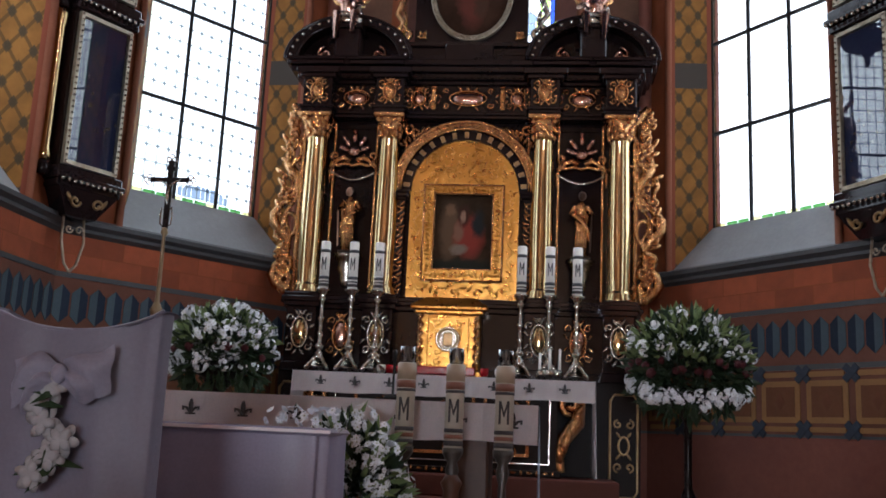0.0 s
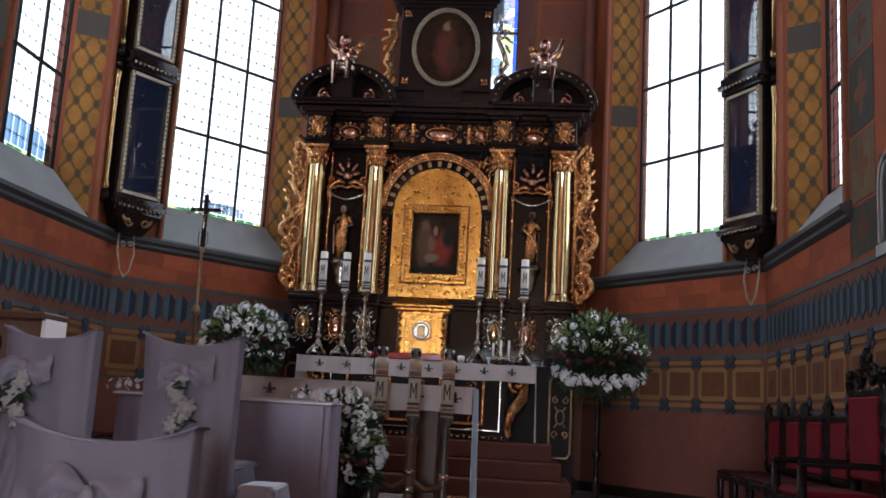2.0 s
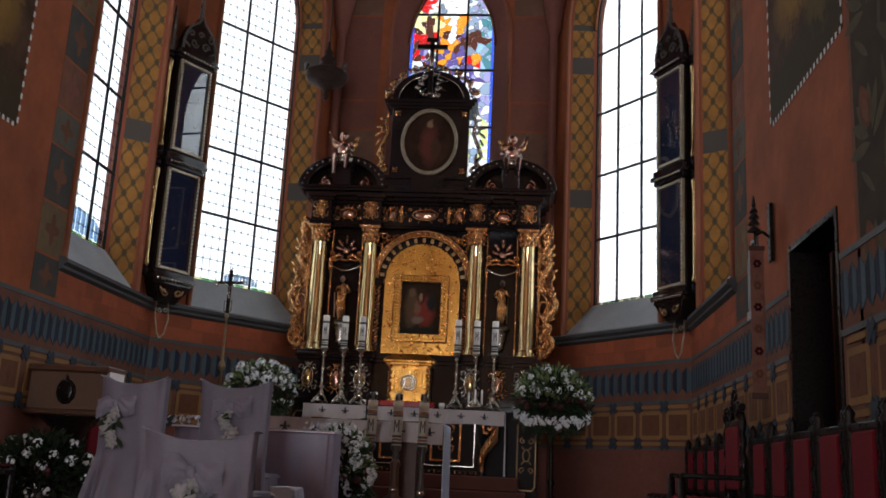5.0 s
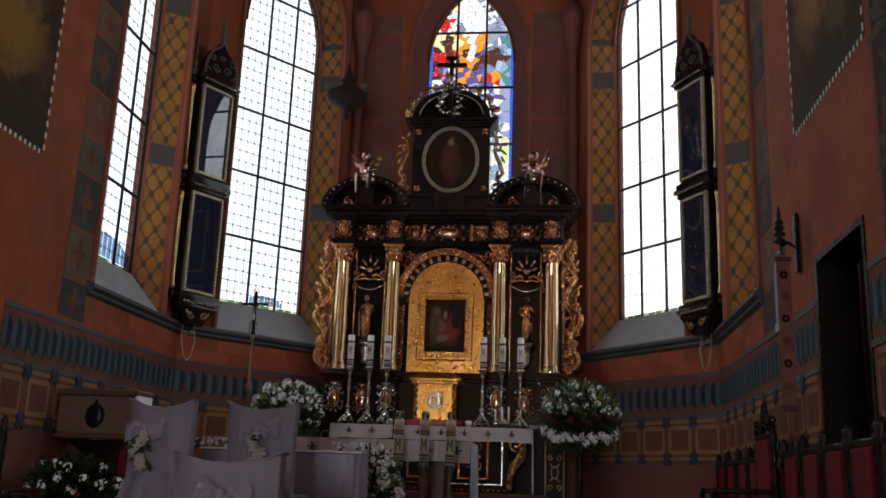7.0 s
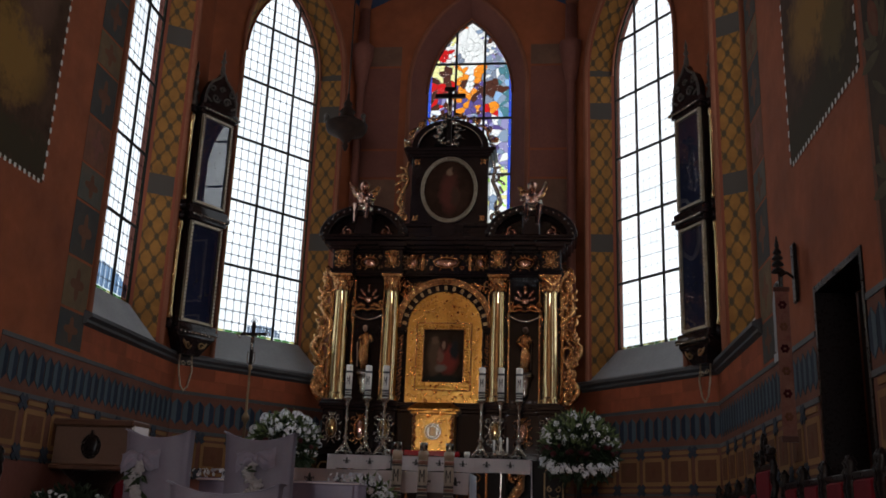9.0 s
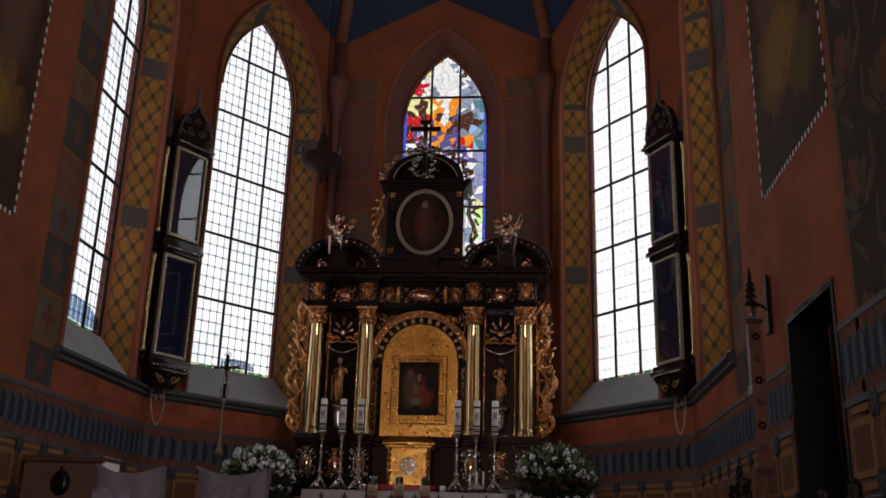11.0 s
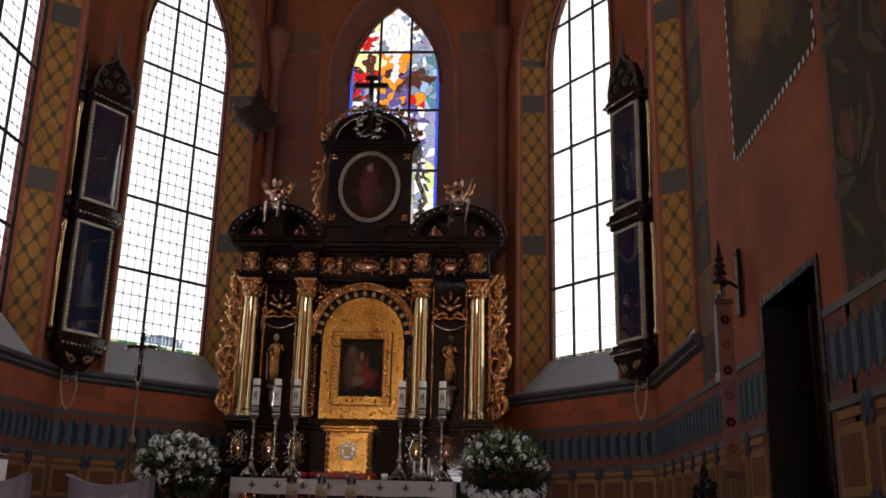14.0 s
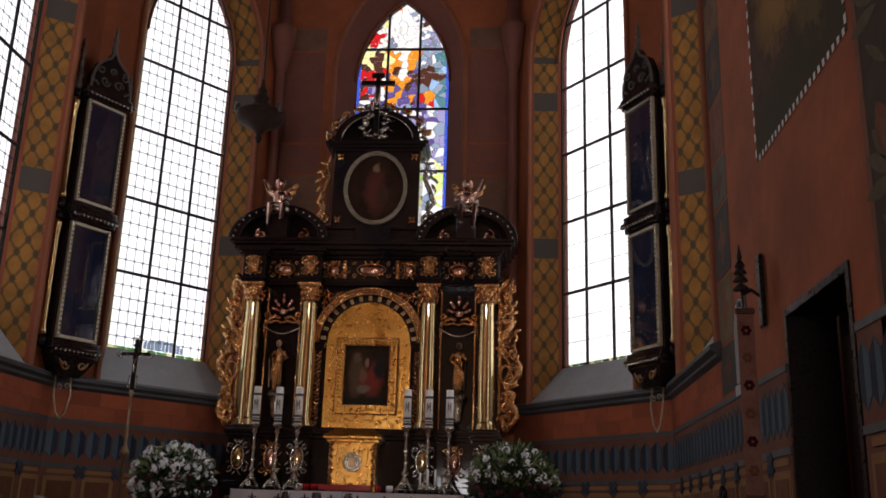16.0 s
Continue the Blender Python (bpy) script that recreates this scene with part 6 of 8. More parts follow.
med = Matrix.Translation((0, -0.012, 0.36)) @ Matrix.Rotation(math.pi / 2, 4, "X")
bmesh.ops.create_cone(bm, cap_ends=True, segments=24, radius1=0.125, radius2=0.115, depth=0.02, matrix=med)
part("medallion", bm, "silver", dr, "round silver medallion")
bm = bm_new()
tube(bm, [(0.095 * math.cos(a), -0.026, 0.36 + 0.095 * math.sin(a)) for a in [2 * math.pi * i / 20 for i in range(20)]], 0.012, seg=5, closed=True)
box(bm, -0.045, 0.045, -0.03, -0.02, 0.29, 0.42, bevel=0.012)
part("medallion_relief", bm, "brass", dr)


def letter_m(bm, x, y, z, w, h, t):
    box(bm, x - w / 2, x - w / 2 + t, y - 0.002, y, z, z + h)
    box(bm, x + w / 2 - t, x + w / 2, y - 0.002, y, z, z + h)
    for s in (-1, 1):
        prism(bm, [(x + s * (w / 2 - t), z + h), (x + s * (w / 2 - 0.2 * t), z + h), (x + s * t * 0.2, z + h * 0.3), (x - s * t * 0.5, z + h * 0.34)][::s], y - 0.002, y)


def altar_candle(at, height, radius, group, stick="silver"):
    """A tall candle with a printed M on a turned and footed candlestick."""
    c = thing("candlestick", at, "tall silver candlestick with a thick white printed candle", "candlestick", group)
    h = height
    bm = bm_new()
    lathe(bm, [(0.05, 0.16 * h), (0.03, 0.18 * h), (0.045, 0.21 * h), (0.02, 0.24 * h), (0.04, 0.28 * h), (0.05, 0.30 * h), (0.022, 0.33 * h), (0.016, 0.42 * h), (0.03, 0.45 * h), (0.016, 0.48 * h), (0.02, 0.60 * h),
               (0.035, 0.63 * h), (0.015, 0.67 * h), (0.018, 0.84 * h), (0.04, 0.88 * h), (0.02, 0.91 * h), (0.05, 0.95 * h), (0.075, 0.985 * h), (0.07, h)], seg=14)
    part("stem", bm, stick, c, smooth=True)
    bm = bm_new()
    n = 3
    for k in range(n):
        a = -math.pi / 2 + math.pi / 3 + 2 * math.pi * k / n
        p = [(0.03 * math.cos(a), 0.03 * math.sin(a), 0.17 * h), (0.07 * math.cos(a), 0.07 * math.sin(a), 0.10 * h), (0.11 * math.cos(a), 0.11 * math.sin(a), 0.035 * h), (0.125 * math.cos(a), 0.125 * math.sin(a), 0.015)]
        tube(bm, p, [0.022, 0.02, 0.024, 0.015], seg=6)
    lathe(bm, [(0.105, 0.04 * h), (0.09, 0.06 * h), (0.05, 0.13 * h), (0.04, 0.17 * h)], seg=3)
    part("foot", bm, stick, c, "three-footed base")
    wax = radius
    top = 0.46
    bm = bm_new()
    lathe(bm, [(wax, h), (wax, h + top - 0.01), (wax * 0.9, h + top), (wax * 0.3, h + top - 0.008)], seg=18)
    cd = part("candle", bm, "wax", c, "thick white candle")
    for z0, z1, key in ((0.02, 0.05, "embroidery"), (0.06, 0.075, "embroidery"), (0.09, 0.12, "moulding"), (top - 0.11, top - 0.08, "moulding")):
        bm = bm_new()
        lathe(bm, [(wax + 0.0015, h + z0), (wax + 0.0015, h + z1)], seg=18)
        part("printed_band", bm, key, cd)
    bm = bm_new()
    letter_m(bm, 0, -wax - 0.001, h + 0.18, wax * 1.0, 0.12, 0.009)
    part("printed_letter", bm, "embroidery", cd, "dark printed letter M")
    bm = bm_new()
    tube(bm, [(0, 0, h + top - 0.01), (0.002, 0, h + top + 0.012)], 0.002, seg=4)
    part("wick", bm, "embroidery", cd)
    return c


for x in (-2.89, -2.61, -2.36, -1.0, -0.735, -0.48):
    altar_candle((x, 13.22, 1.447), 0.78, 0.045, "candlesticks on the high altar")
# small three-armed white candle holder and votive glasses
cb = thing("candle_holder", (-0.72, 13.16, 1.447), "small white candle holder with three thin candles", "candle holder")
bm = bm_new()
for x in (-0.075, 0, 0.075):
    ball(bm, (x, 0, 0.05), 0.045, 1, 1, 1.0)
part("base", bm, "silver", cb)
for x, h in ((-0.09, 0.18), (0.0, 0.22), (0.09, 0.22)):
    bm = bm_new()
    lathe(bm, [(0.012, 0.07), (0.012, 0.05 + h), (0.004, 0.06 + h)], (x, 0, 0), seg=8)
    part("thin_candle", bm, "wax", cb)
for x, key in ((-2.2, "r"), (-2.1, "r"), (-1.18, "w"), (-1.32, "r"), (-2.28, "w")):
    bm = bm_new()
    lathe(bm, [(0.03, 0), (0.042, 0.03), (0.04, 0.075), (0.034, 0.075), (0.03, 0.02)], seg=12)
    v = part("votive_glass", bm, "red_glass" if key == "r" else "wax")
    v.matrix_basis = pose(x, 13.2, 1.447)
    tagged(v, "small red votive glass on the high altar" if key == "r" else "small pale votive candle on the high altar", "votive candle", "votive lights on the altar")
bx = part("flower_trough", box(bm_new(), -0.32, 0.32, -0.05, 0.05, 0, 0.075, bevel=0.01), "red_glass")
bx.matrix_basis = pose(-1.72, 13.17, 1.447)
tagged(bx, "low dark red box on the high altar", "box")


# ---- floor coverings ----
for x0, x1, y1, z in ((-1.2, 0.75, 12.40, 0.004), (-4.95, -3.05, 12.0, 0.003)):
    aisle = part("floor_strip", box(bm_new(), x0, x1, 2.0, y1, -0.012, z), "carpet", kind="structure")
    tagged(aisle, "polished russet stone floor strip with pale edge lines", "floor")
    for x in (x0 + 0.04, x1 - 0.04):
        part("edge_line", box(bm_new(), x - 0.012, x + 0.012, 2.0, y1, z - 0.001, z + 0.0025), "ochre", aisle)


# ---- flowers ----
def daisy_cluster(seed, r=0.052, n=11, name="blossom"):
    """A tuft of small white flowers with eyes."""
    rng = random.Random(seed)
    bm = bm_new()
    for k in range(n):
        d = Vector((rng.gauss(0, 1), rng.gauss(0, 1), rng.gauss(0.6, 0.7))).normalized()
        p = d * r * rng.uniform(0.75, 1.05)
        q = d.to_track_quat("Z", "Y").to_matrix().to_4x4()
        m = Matrix.Translation(p) @ q @ Matrix.Rotation(rng.uniform(0, 6), 4, "Z")
        pet = 7
        rr = r * rng.uniform(0.42, 0.55)
        c = bm.verts.new(m @ Vector((0, 0, rr * 0.15)))
        tips = []
        for i in range(pet * 2):
            a = math.pi * i / pet
            rad = rr if i % 2 == 0 else rr * 0.62
            tips.append(bm.verts.new(m @ Vector((rad * math.cos(a), rad * math.sin(a), rr * (0.22 if i % 2 == 0 else 0.1)))))
        for i in range(pet * 2):
            bm.faces.new((c, tips[i], tips[(i + 1) % (pet * 2)]))
        e = [bm.verts.new(m @ Vector((rr * 0.2 * math.cos(2 * math.pi * i / 6), rr * 0.2 * math.sin(2 * math.pi * i / 6), rr * 0.24))) for i in range(6)]
        bm.faces.new(e).material_index = 1
    return bm


def leaves(bm, rng, count, place, size, mat=0):
    """Many small pointed, folded leaves."""
    for k in range(count):
        p, d = place(rng)
        d = (d + Vector((rng.gauss(0, 0.35), rng.gauss(0, 0.35), rng.gauss(0, 0.35)))).normalized()
        s = d.cross(Vector((rng.gauss(0, 1), rng.gauss(0, 1), rng.gauss(0, 1)))).normalized()
        L = size * rng.uniform(0.6, 1.3)
        w = L * rng.uniform(0.14, 0.26)
        up = d.cross(s) * L * 0.08
        a, b, c1, c2, t = p, p + d * L * 0.5 - up, p + d * L * 0.45 + s * w + up, p + d * L * 0.45 - s * w + up, p + d * L
        va = [bm.verts.new(x) for x in (a, c1, b, c2, t)]
        for f in ((va[0], va[1], va[2]), (va[1], va[4], va[2]), (va[0], va[2], va[3]), (va[3], va[2], va[4])):
            bm.faces.new(f).material_index = mat


def rose_head(r=0.03):
    bm = bm_new()
    for k, (rr, z) in enumerate(((1.0, 0.0), (0.75, 0.25), (0.5, 0.45), (0.25, 0.6))):
        for i in range(5):
            a = 2 * math.pi * i / 5 + k * 0.6
            ball(bm, (r * rr * 0.6 * math.cos(a), r * rr * 0.6 * math.sin(a), r * z), r * 0.55, 1, 1, 0.75, seg=6, rings=4)
    return bm


proto_white = [part("blossom", daisy_cluster(s), ["petal", "pollen"]) for s in range(4)]
proto_rose = part("rose", rose_head(), "rose")


def bouquet(at, rx, ry, rz, whites, roses, label, seed, stand_height=0.0, group="", density=900, spray=False, greens=("leaf", "leaf_pale")):
    """A domed arrangement of white flowers, roses and greenery, on a stand where it has one. at: floor point; the dome's middle lies at stand_height."""
    rng = random.Random(seed)
    b = thing("flower_arrangement", at, label, "flowers", group)
    h = stand_height

    def dome(r, lo=-0.35, scale=1.0):
        while True:
            d = Vector((r.gauss(0, 1), r.gauss(0, 1), r.gauss(0.2, 0.9))).normalized()
            if d.z > lo:
                break
        return Vector((d.x * rx * scale, d.y * ry * scale, h + d.z * rz * scale)), d

    bm = bm_new()
    leaves(bm, rng, density, lambda r: dome(r, -0.6, r.uniform(0.45, 0.9)), 0.085)
    leaves(bm, rng, density // 6, lambda r: dome(r, -0.9, r.uniform(0.75, 0.92)), 0.13)
    leaves(bm, rng, density // 5, lambda r: dome(r, 0.1, r.uniform(0.88, 1.02)), 0.09, mat=1)
    part("foliage", bm, list(greens), b, "dense green foliage", kind="stuff")
    for k in range(whites):
        if spray and rng.random() < 0.4:
            a = -math.pi * rng.uniform(0.0, 1.0)
            p, d = Vector((rx * 0.95 * math.cos(a), ry * 0.95 * math.sin(a), h - rz * (rng.uniform(0.12, 0.36) + 0.3 * abs(math.sin(a))))), Vector((math.cos(a), math.sin(a), -0.1))
        else:
            p, d = dome(rng, 0.15 if spray else -0.45, rng.uniform(0.95, 1.08))
            if d.y > 0.5:
                d.y = p.y = -abs(p.y) * 0.6
        m = Matrix.Translation(p) @ d.to_track_quat("Z", "Y").to_matrix().to_4x4() @ Matrix.Diagonal((*[rng.uniform(0.55, 0.9) if spray else rng.uniform(0.7, 1.1)] * 3, 1))
        again(proto_white[k % 4], m, b)
    for k in range(roses):
        a = -math.pi * (k + rng.uniform(0.2, 0.8)) / roses
        p = Vector((rx * 0.97 * math.cos(a), ry * 0.97 * math.sin(a), h + rz * rng.uniform(-0.12, 0.1)))
        d = Vector((math.cos(a), math.sin(a), 0.3))
        again(proto_rose, Matrix.Translation(p) @ d.to_track_quat("Z", "Y").to_matrix().to_4x4() @ Matrix.Diagonal((*[rng.uniform(0.9, 1.3)] * 3, 1)), b)
    if stand_height - rz > 0.35:
        bm = bm_new()
        top = h - rz * 0.6
        lathe(bm, [(0.19, 0), (0.19, 0.03), (0.08, 0.06), (0.035, 0.12), (0.03, top * 0.4), (0.055, top * 0.45), (0.03, top * 0.5), (0.03, top - 0.12), (0.07, top - 0.06), (0.13, top)], seg=10)
        part("stand", bm, "darkwood", b, "slim dark turned flower stand")
        bm = bm_new()
        for k in range(20):
            a = rng.uniform(-math.pi, 0.2)
            r0 = rx * rng.uniform(0.45, 0.85)
            p = Vector((r0 * math.cos(a), r0 * 0.8 * math.sin(a), h - rz * rng.uniform(0.3, 0.55)))
            leaves(bm, rng, 5, lambda r, p=p: (p + Vector((r.gauss(0, 0.02), r.gauss(0, 0.02), -r.uniform(0, 0.1))), Vector((0, 0, -1))), 0.10)
        part("hanging_greenery", bm, "leaf", b, "dark hanging leaves", kind="stuff")
        bm = bm_new()
        lathe(bm, [(0.12, top), (0.2, top + 0.05), (0.24, top + 0.14), (0.2, top + 0.14), (0.12, top + 0.05)], seg=12)
        part("bowl", bm, "darkwood", b, "dark flower bowl")
    else:
        bm = bm_new()
        lathe(bm, [(0.16, 0), (0.2, 0.02), (0.24, max(h - 0.05, 0.1)), (0.2, max(h - 0.05, 0.1)), (0.15, 0.05)], seg=12)
        part("pot", bm, "darkwood", b, "dark flower pot")
    return b


bouquet((0.30, 11.75, 0), 0.45, 0.41, 0.44, 112, 17, "round bouquet of white chrysanthemums and red roses on a stand", 21, stand_height=1.46, group="bouquets beside the altar", density=2200, spray=True)
bouquet((-3.33, 11.75, 0), 0.41, 0.36, 0.36, 104, 6, "round bouquet of white flowers and leaves on a stand", 22, stand_height=1.46, group="bouquets beside the altar", density=1300)
bouquet((-4.50, 8.75, 0), 0.42, 0.32, 0.36, 24, 2, "shaded green floor arrangement with white flowers by the lectern", 23, stand_height=0.40, density=1400, greens=("leaf_shaded", "leaf_shaded"))
bouquet((-1.72, 8.95, 0), 0.28, 0.24, 0.42, 60, 5, "cascading white flower arrangement against the altar table", 24, stand_height=0.52, density=1000)
for ob in proto_white + [proto_rose]:
    bpy.data.objects.remove(ob)

# ---- the people's altar ----
table = thing("altar_table", (-1.98, 9.5, 0), "wooden altar table under a long white cloth", "altar table")
bm = bm_new()
box(bm, -1.13, 1.13, -0.02, 0.8, 1.0, 1.06, bevel=0.01)
part("tabletop", bm, "brownwood", table)
for x in (-0.8, 0.8):
    bm = bm_new()
    box(bm, x - 0.10, x + 0.10, 0.15, 0.65, 0.06, 1.0, bevel=0.015)
    box(bm, x - 0.16, x + 0.16, 0.08, 0.72, 0.0, 0.06, bevel=0.015)
    part("leg", bm, "brownwood", table)
# hanging ends in bluer linen: cool window light is put into their colour
tablecloth("altar_cloth", -1.16, 1.16, -0.04, 0.82, 0.0, 0.2, 0.85, 0.9, "pink_linen", "white altar cloth with embroidered lilies on the front altar", "linen_blue", [-1.0 + 0.29 * k for k in range(8)], at=(-1.98, 9.5, 1.066))
# three candles on one carved stand
stand = thing("candle_stand", (-1.24, 9.2, 0), "carved dark stand holding three thick printed candles", "candle stand")
bm = bm_new()
for x in (-0.25, 0.0, 0.25):
    lathe(bm, [(0.028, 0.22), (0.036, 0.26), (0.022, 0.32), (0.04, 0.42), (0.024, 0.52), (0.018, 0.66), (0.034, 0.72), (0.024, 0.76), (0.05, 0.8), (0.053, 0.83)], (x, 0, 0), seg=12)
part("stem", bm, "bronze_worn", stand, smooth=True)
bm = bm_new()
lathe(bm, [(0.07, 0.05), (0.06, 0.1), (0.04, 0.14), (0.06, 0.2), (0.035, 0.26), (0.05, 0.34), (0.045, 0.4), (0.04, 0.62), (0.055, 0.66), (0.03, 0.7)], seg=12)
part("post", bm, "brownwood", stand, "turned brown post", smooth=True)
for x in (-0.25, 0.25):
    bm = bm_new()
    tube(bm, [(0, 0, 0.36), (x * 0.5, 0, 0.30), (x, 0, 0.34)], [0.028, 0.024, 0.03], seg=8)
    part("arm", bm, "brownwood", stand)
for x, z in ((-0.25, 0.40), (0.0, 0.30), (0.25, 0.40), (0.0, 0.42)):
    bm = bm_new()
    ball(bm, (x, -0.03, z), 0.04, 1.2, 0.8, 0.7, seg=10, rings=7)
    part("silver_knob", bm, "silver", stand, "silvered carved knob")
for s in (-1, 1):
    bm = bm_new()
    tube(bm, [(s * 0.04, 0, 0.18), (s * 0.12, 0, 0.14), (s * 0.2, 0, 0.06), (s * 0.26, 0, 0.02)], [0.045, 0.04, 0.035, 0.03])
    tube(bm, [(0, s * 0.04, 0.18), (0, s * 0.1, 0.12), (0, s * 0.18, 0.04)], [0.045, 0.04, 0.03])
    part("foot", bm, "brownwood", stand)
for x in (-0.25, 0.0, 0.25):
    bm = bm_new()
    lathe(bm, [(0.047, 0.83), (0.047, 1.235), (0.043, 1.245), (0.02, 1.24)], (x, 0, 0), seg=18)
    cd = part("candle", bm, "wax_aged", stand, "thick ivory candle")
    for z0, z1, key in ((0.84, 0.865, "embroidery"), (0.875, 0.895, "wax_rust"), (0.905, 0.925, "embroidery"), (1.10, 1.115, "embroidery"), (1.118, 1.155, "wax_rust"), (1.16, 1.24, "wax_tan")):
        bm = bm_new()
        lathe(bm, [(0.0485, z0), (0.0485, z1)], (x, 0, 0), seg=18)
        part("printed_band", bm, key, cd)
    bm = bm_new()
    letter_m(bm, x, -0.049, 0.955, 0.052, 0.115, 0.011)
    part("printed_letter", bm, "embroidery", cd, "dark printed letter M")
    bm = bm_new()
    lathe(bm, [(0.034, 1.242), (0.04, 1.28), (0.038, 1.325), (0.034, 1.325), (0.03, 1.252)], (x, 0, 0), seg=14)
    part("glass_cup", bm, "pane_clear", cd)
# microphone on the altar
mic = thing("microphone", (-1.62, 9.62, 1.075), "thin black microphone standing on the altar table", "microphone")
bm = bm_new()
lathe(bm, [(0.05, 0), (0.05, 0.015), (0.008, 0.02), (0.006, 0.2), (0.012, 0.21), (0.014, 0.26), (0.006, 0.27)], seg=10)
part("stem", bm, "iron", mic)


# ---- draped seats for the couple ----
def drape_grid(nu, nv, shape):
    bm = bm_new()
    g = [[bm.verts.new(shape(i / nu, j / nv)) for i in range(nu + 1)] for j in range(nv + 1)]
    for j in range(nv):
        for i in range(nu):
            bm.faces.new((g[j][i], g[j][i + 1], g[j + 1][i + 1], g[j + 1][i]))
    return bm


def covered_chair(at, w, h, seat, label, group, rz=0.0, flare=0.16, bow_z=0.72, bow_x=0.0, bow_size=1.0):
    """A chair wholly covered in white cloth, its back to the camera, with a bow and blossoms."""
    c = thing("covered_chair", at, label, "chair", group, rz)
    depth = 0.06

    def closed_loop(k, spread_x, d0, d1, fold):
        a = 2 * math.pi * k
        # rounded rectangle in plan
        cx, sy = math.cos(a), math.sin(a)
        e = 0.35
        x = spread_x * math.copysign(abs(cx) ** e, cx)
        y = (d0 + d1) / 2 + (d1 - d0) / 2 * math.copysign(abs(sy) ** e, sy)
        r = 1 + fold * math.sin(a * 11 + 0.7)
        return x * r, y + fold * 0.25 * math.sin(a * 9)

    def back(u, v):
        low = max(0.0, 1 - v * h / (seat + 0.1))
        hw = w / 2 * (0.95 + flare * 1.5 * low)
        x, y = closed_loop(u, hw, -depth - flare * 0.9 * low, depth, 0.005 + 0.06 * low)
        k = max(-1.0, min(1.0, x / hw))
        top = h - 0.055 * (1 - k * k) + 0.012 * k ** 4
        z = 0.012 + (top - 0.012) * v
        y += 0.015 * math.sin(v * 5 + k * 2) * (1 - v)
        crease = max(0.0, 1 - v / 0.75)
        pleat = max(0.0, 1 - v * h / (seat + 0.12)) ** 0.6
        y += 0.02 * crease * (abs(math.sin(k * 5 + 1.1 * math.sin(v * 4))) - 0.5) + 0.006 * math.sin(k * 23 + v * 3) * crease
        y -= 0.15 * pleat * (abs(math.sin(k * 7.5 + 0.5 * math.sin(k * 3))) - 0.4)
        return (x * (1 + 0.05 * v ** 6), y - 0.05 * v + 0.01 * math.sin(7 * k + 3 * v), z)

    bm = drape_grid(170, 22, back)
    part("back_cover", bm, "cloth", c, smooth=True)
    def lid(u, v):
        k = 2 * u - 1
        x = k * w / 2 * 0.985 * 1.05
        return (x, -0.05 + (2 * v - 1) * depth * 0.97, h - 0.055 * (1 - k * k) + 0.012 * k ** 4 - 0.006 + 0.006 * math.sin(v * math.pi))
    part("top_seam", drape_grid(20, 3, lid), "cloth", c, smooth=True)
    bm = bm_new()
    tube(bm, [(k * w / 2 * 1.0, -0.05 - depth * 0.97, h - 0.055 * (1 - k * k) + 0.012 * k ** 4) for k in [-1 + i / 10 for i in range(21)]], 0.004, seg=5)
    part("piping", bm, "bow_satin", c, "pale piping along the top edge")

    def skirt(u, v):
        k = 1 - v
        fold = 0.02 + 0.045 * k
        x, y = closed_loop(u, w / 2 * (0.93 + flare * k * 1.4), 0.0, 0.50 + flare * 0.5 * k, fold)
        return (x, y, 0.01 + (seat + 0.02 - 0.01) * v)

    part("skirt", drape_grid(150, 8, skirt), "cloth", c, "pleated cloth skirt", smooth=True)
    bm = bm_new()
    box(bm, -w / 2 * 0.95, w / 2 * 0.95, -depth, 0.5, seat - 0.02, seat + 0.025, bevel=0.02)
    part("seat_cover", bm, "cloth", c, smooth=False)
    # bow and blossoms on the back
    s = bow_size
    yb = -depth - 0.075
    bm = bm_new()
    rng = random.Random(int(at[0] * 100))
    for t in (-1, 1):
        droop = rng.uniform(-0.02, 0.05)
        for layer, reach in ((0, 0.15), (1, 0.11)):
            def lobe(u, v, t=t, droop=droop, layer=layer, reach=reach):
                e = u ** 0.8
                tall = (0.022 + 0.05 * math.sin(min(1.0, u * 1.15) * math.pi / 2)) * (1 - 0.25 * layer)
                puff = 0.04 * math.sin(math.pi * u) * (1 - (2 * v - 1) ** 2) + 0.01 * math.sin(9 * v + 4 * u + layer)
                return (bow_x + t * reach * s * e, yb - 0.01 - s * puff - 0.012 * layer, bow_z + s * ((2 * v - 1) * tall - droop * u + 0.012 * math.sin(6 * u + t) - 0.035 * layer))
            g = [[bm.verts.new(lobe(i / 12, j / 6)) for i in range(13)] for j in range(7)]
            for j in range(6):
                for i in range(12):
                    bm.faces.new((g[j][i], g[j][i + 1], g[j + 1][i + 1], g[j + 1][i]))
    ball(bm, (bow_x, yb - 0.03 * s, bow_z - 0.01), 0.024 * s, 1.1, 0.7, 1.3)
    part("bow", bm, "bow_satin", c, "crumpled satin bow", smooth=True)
    for k in range(6):
        px, pz = bow_x + rng.uniform(-0.06, 0.06) * s, bow_z - (0.05 + 0.05 * k) * s
        bm = bm_new()
        for ringed, (r, n) in enumerate(((0.026, 6), (0.013, 4))):
            for i in range(n):
                q = 2 * math.pi * i / n + k + ringed
                ball(bm, (px + r * s * math.cos(q), yb - 0.02 - 0.012 * ringed, pz + r * s * math.sin(q)), 0.022 * s, 1.35, 0.3, 0.75, seg=7, rings=5, turn=Matrix.Rotation(-q, 4, "Y"))
        bmesh.ops.remove_doubles(bm, verts=bm.verts, dist=0.0001)
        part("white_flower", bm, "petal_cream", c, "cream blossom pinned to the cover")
    bm = bm_new()

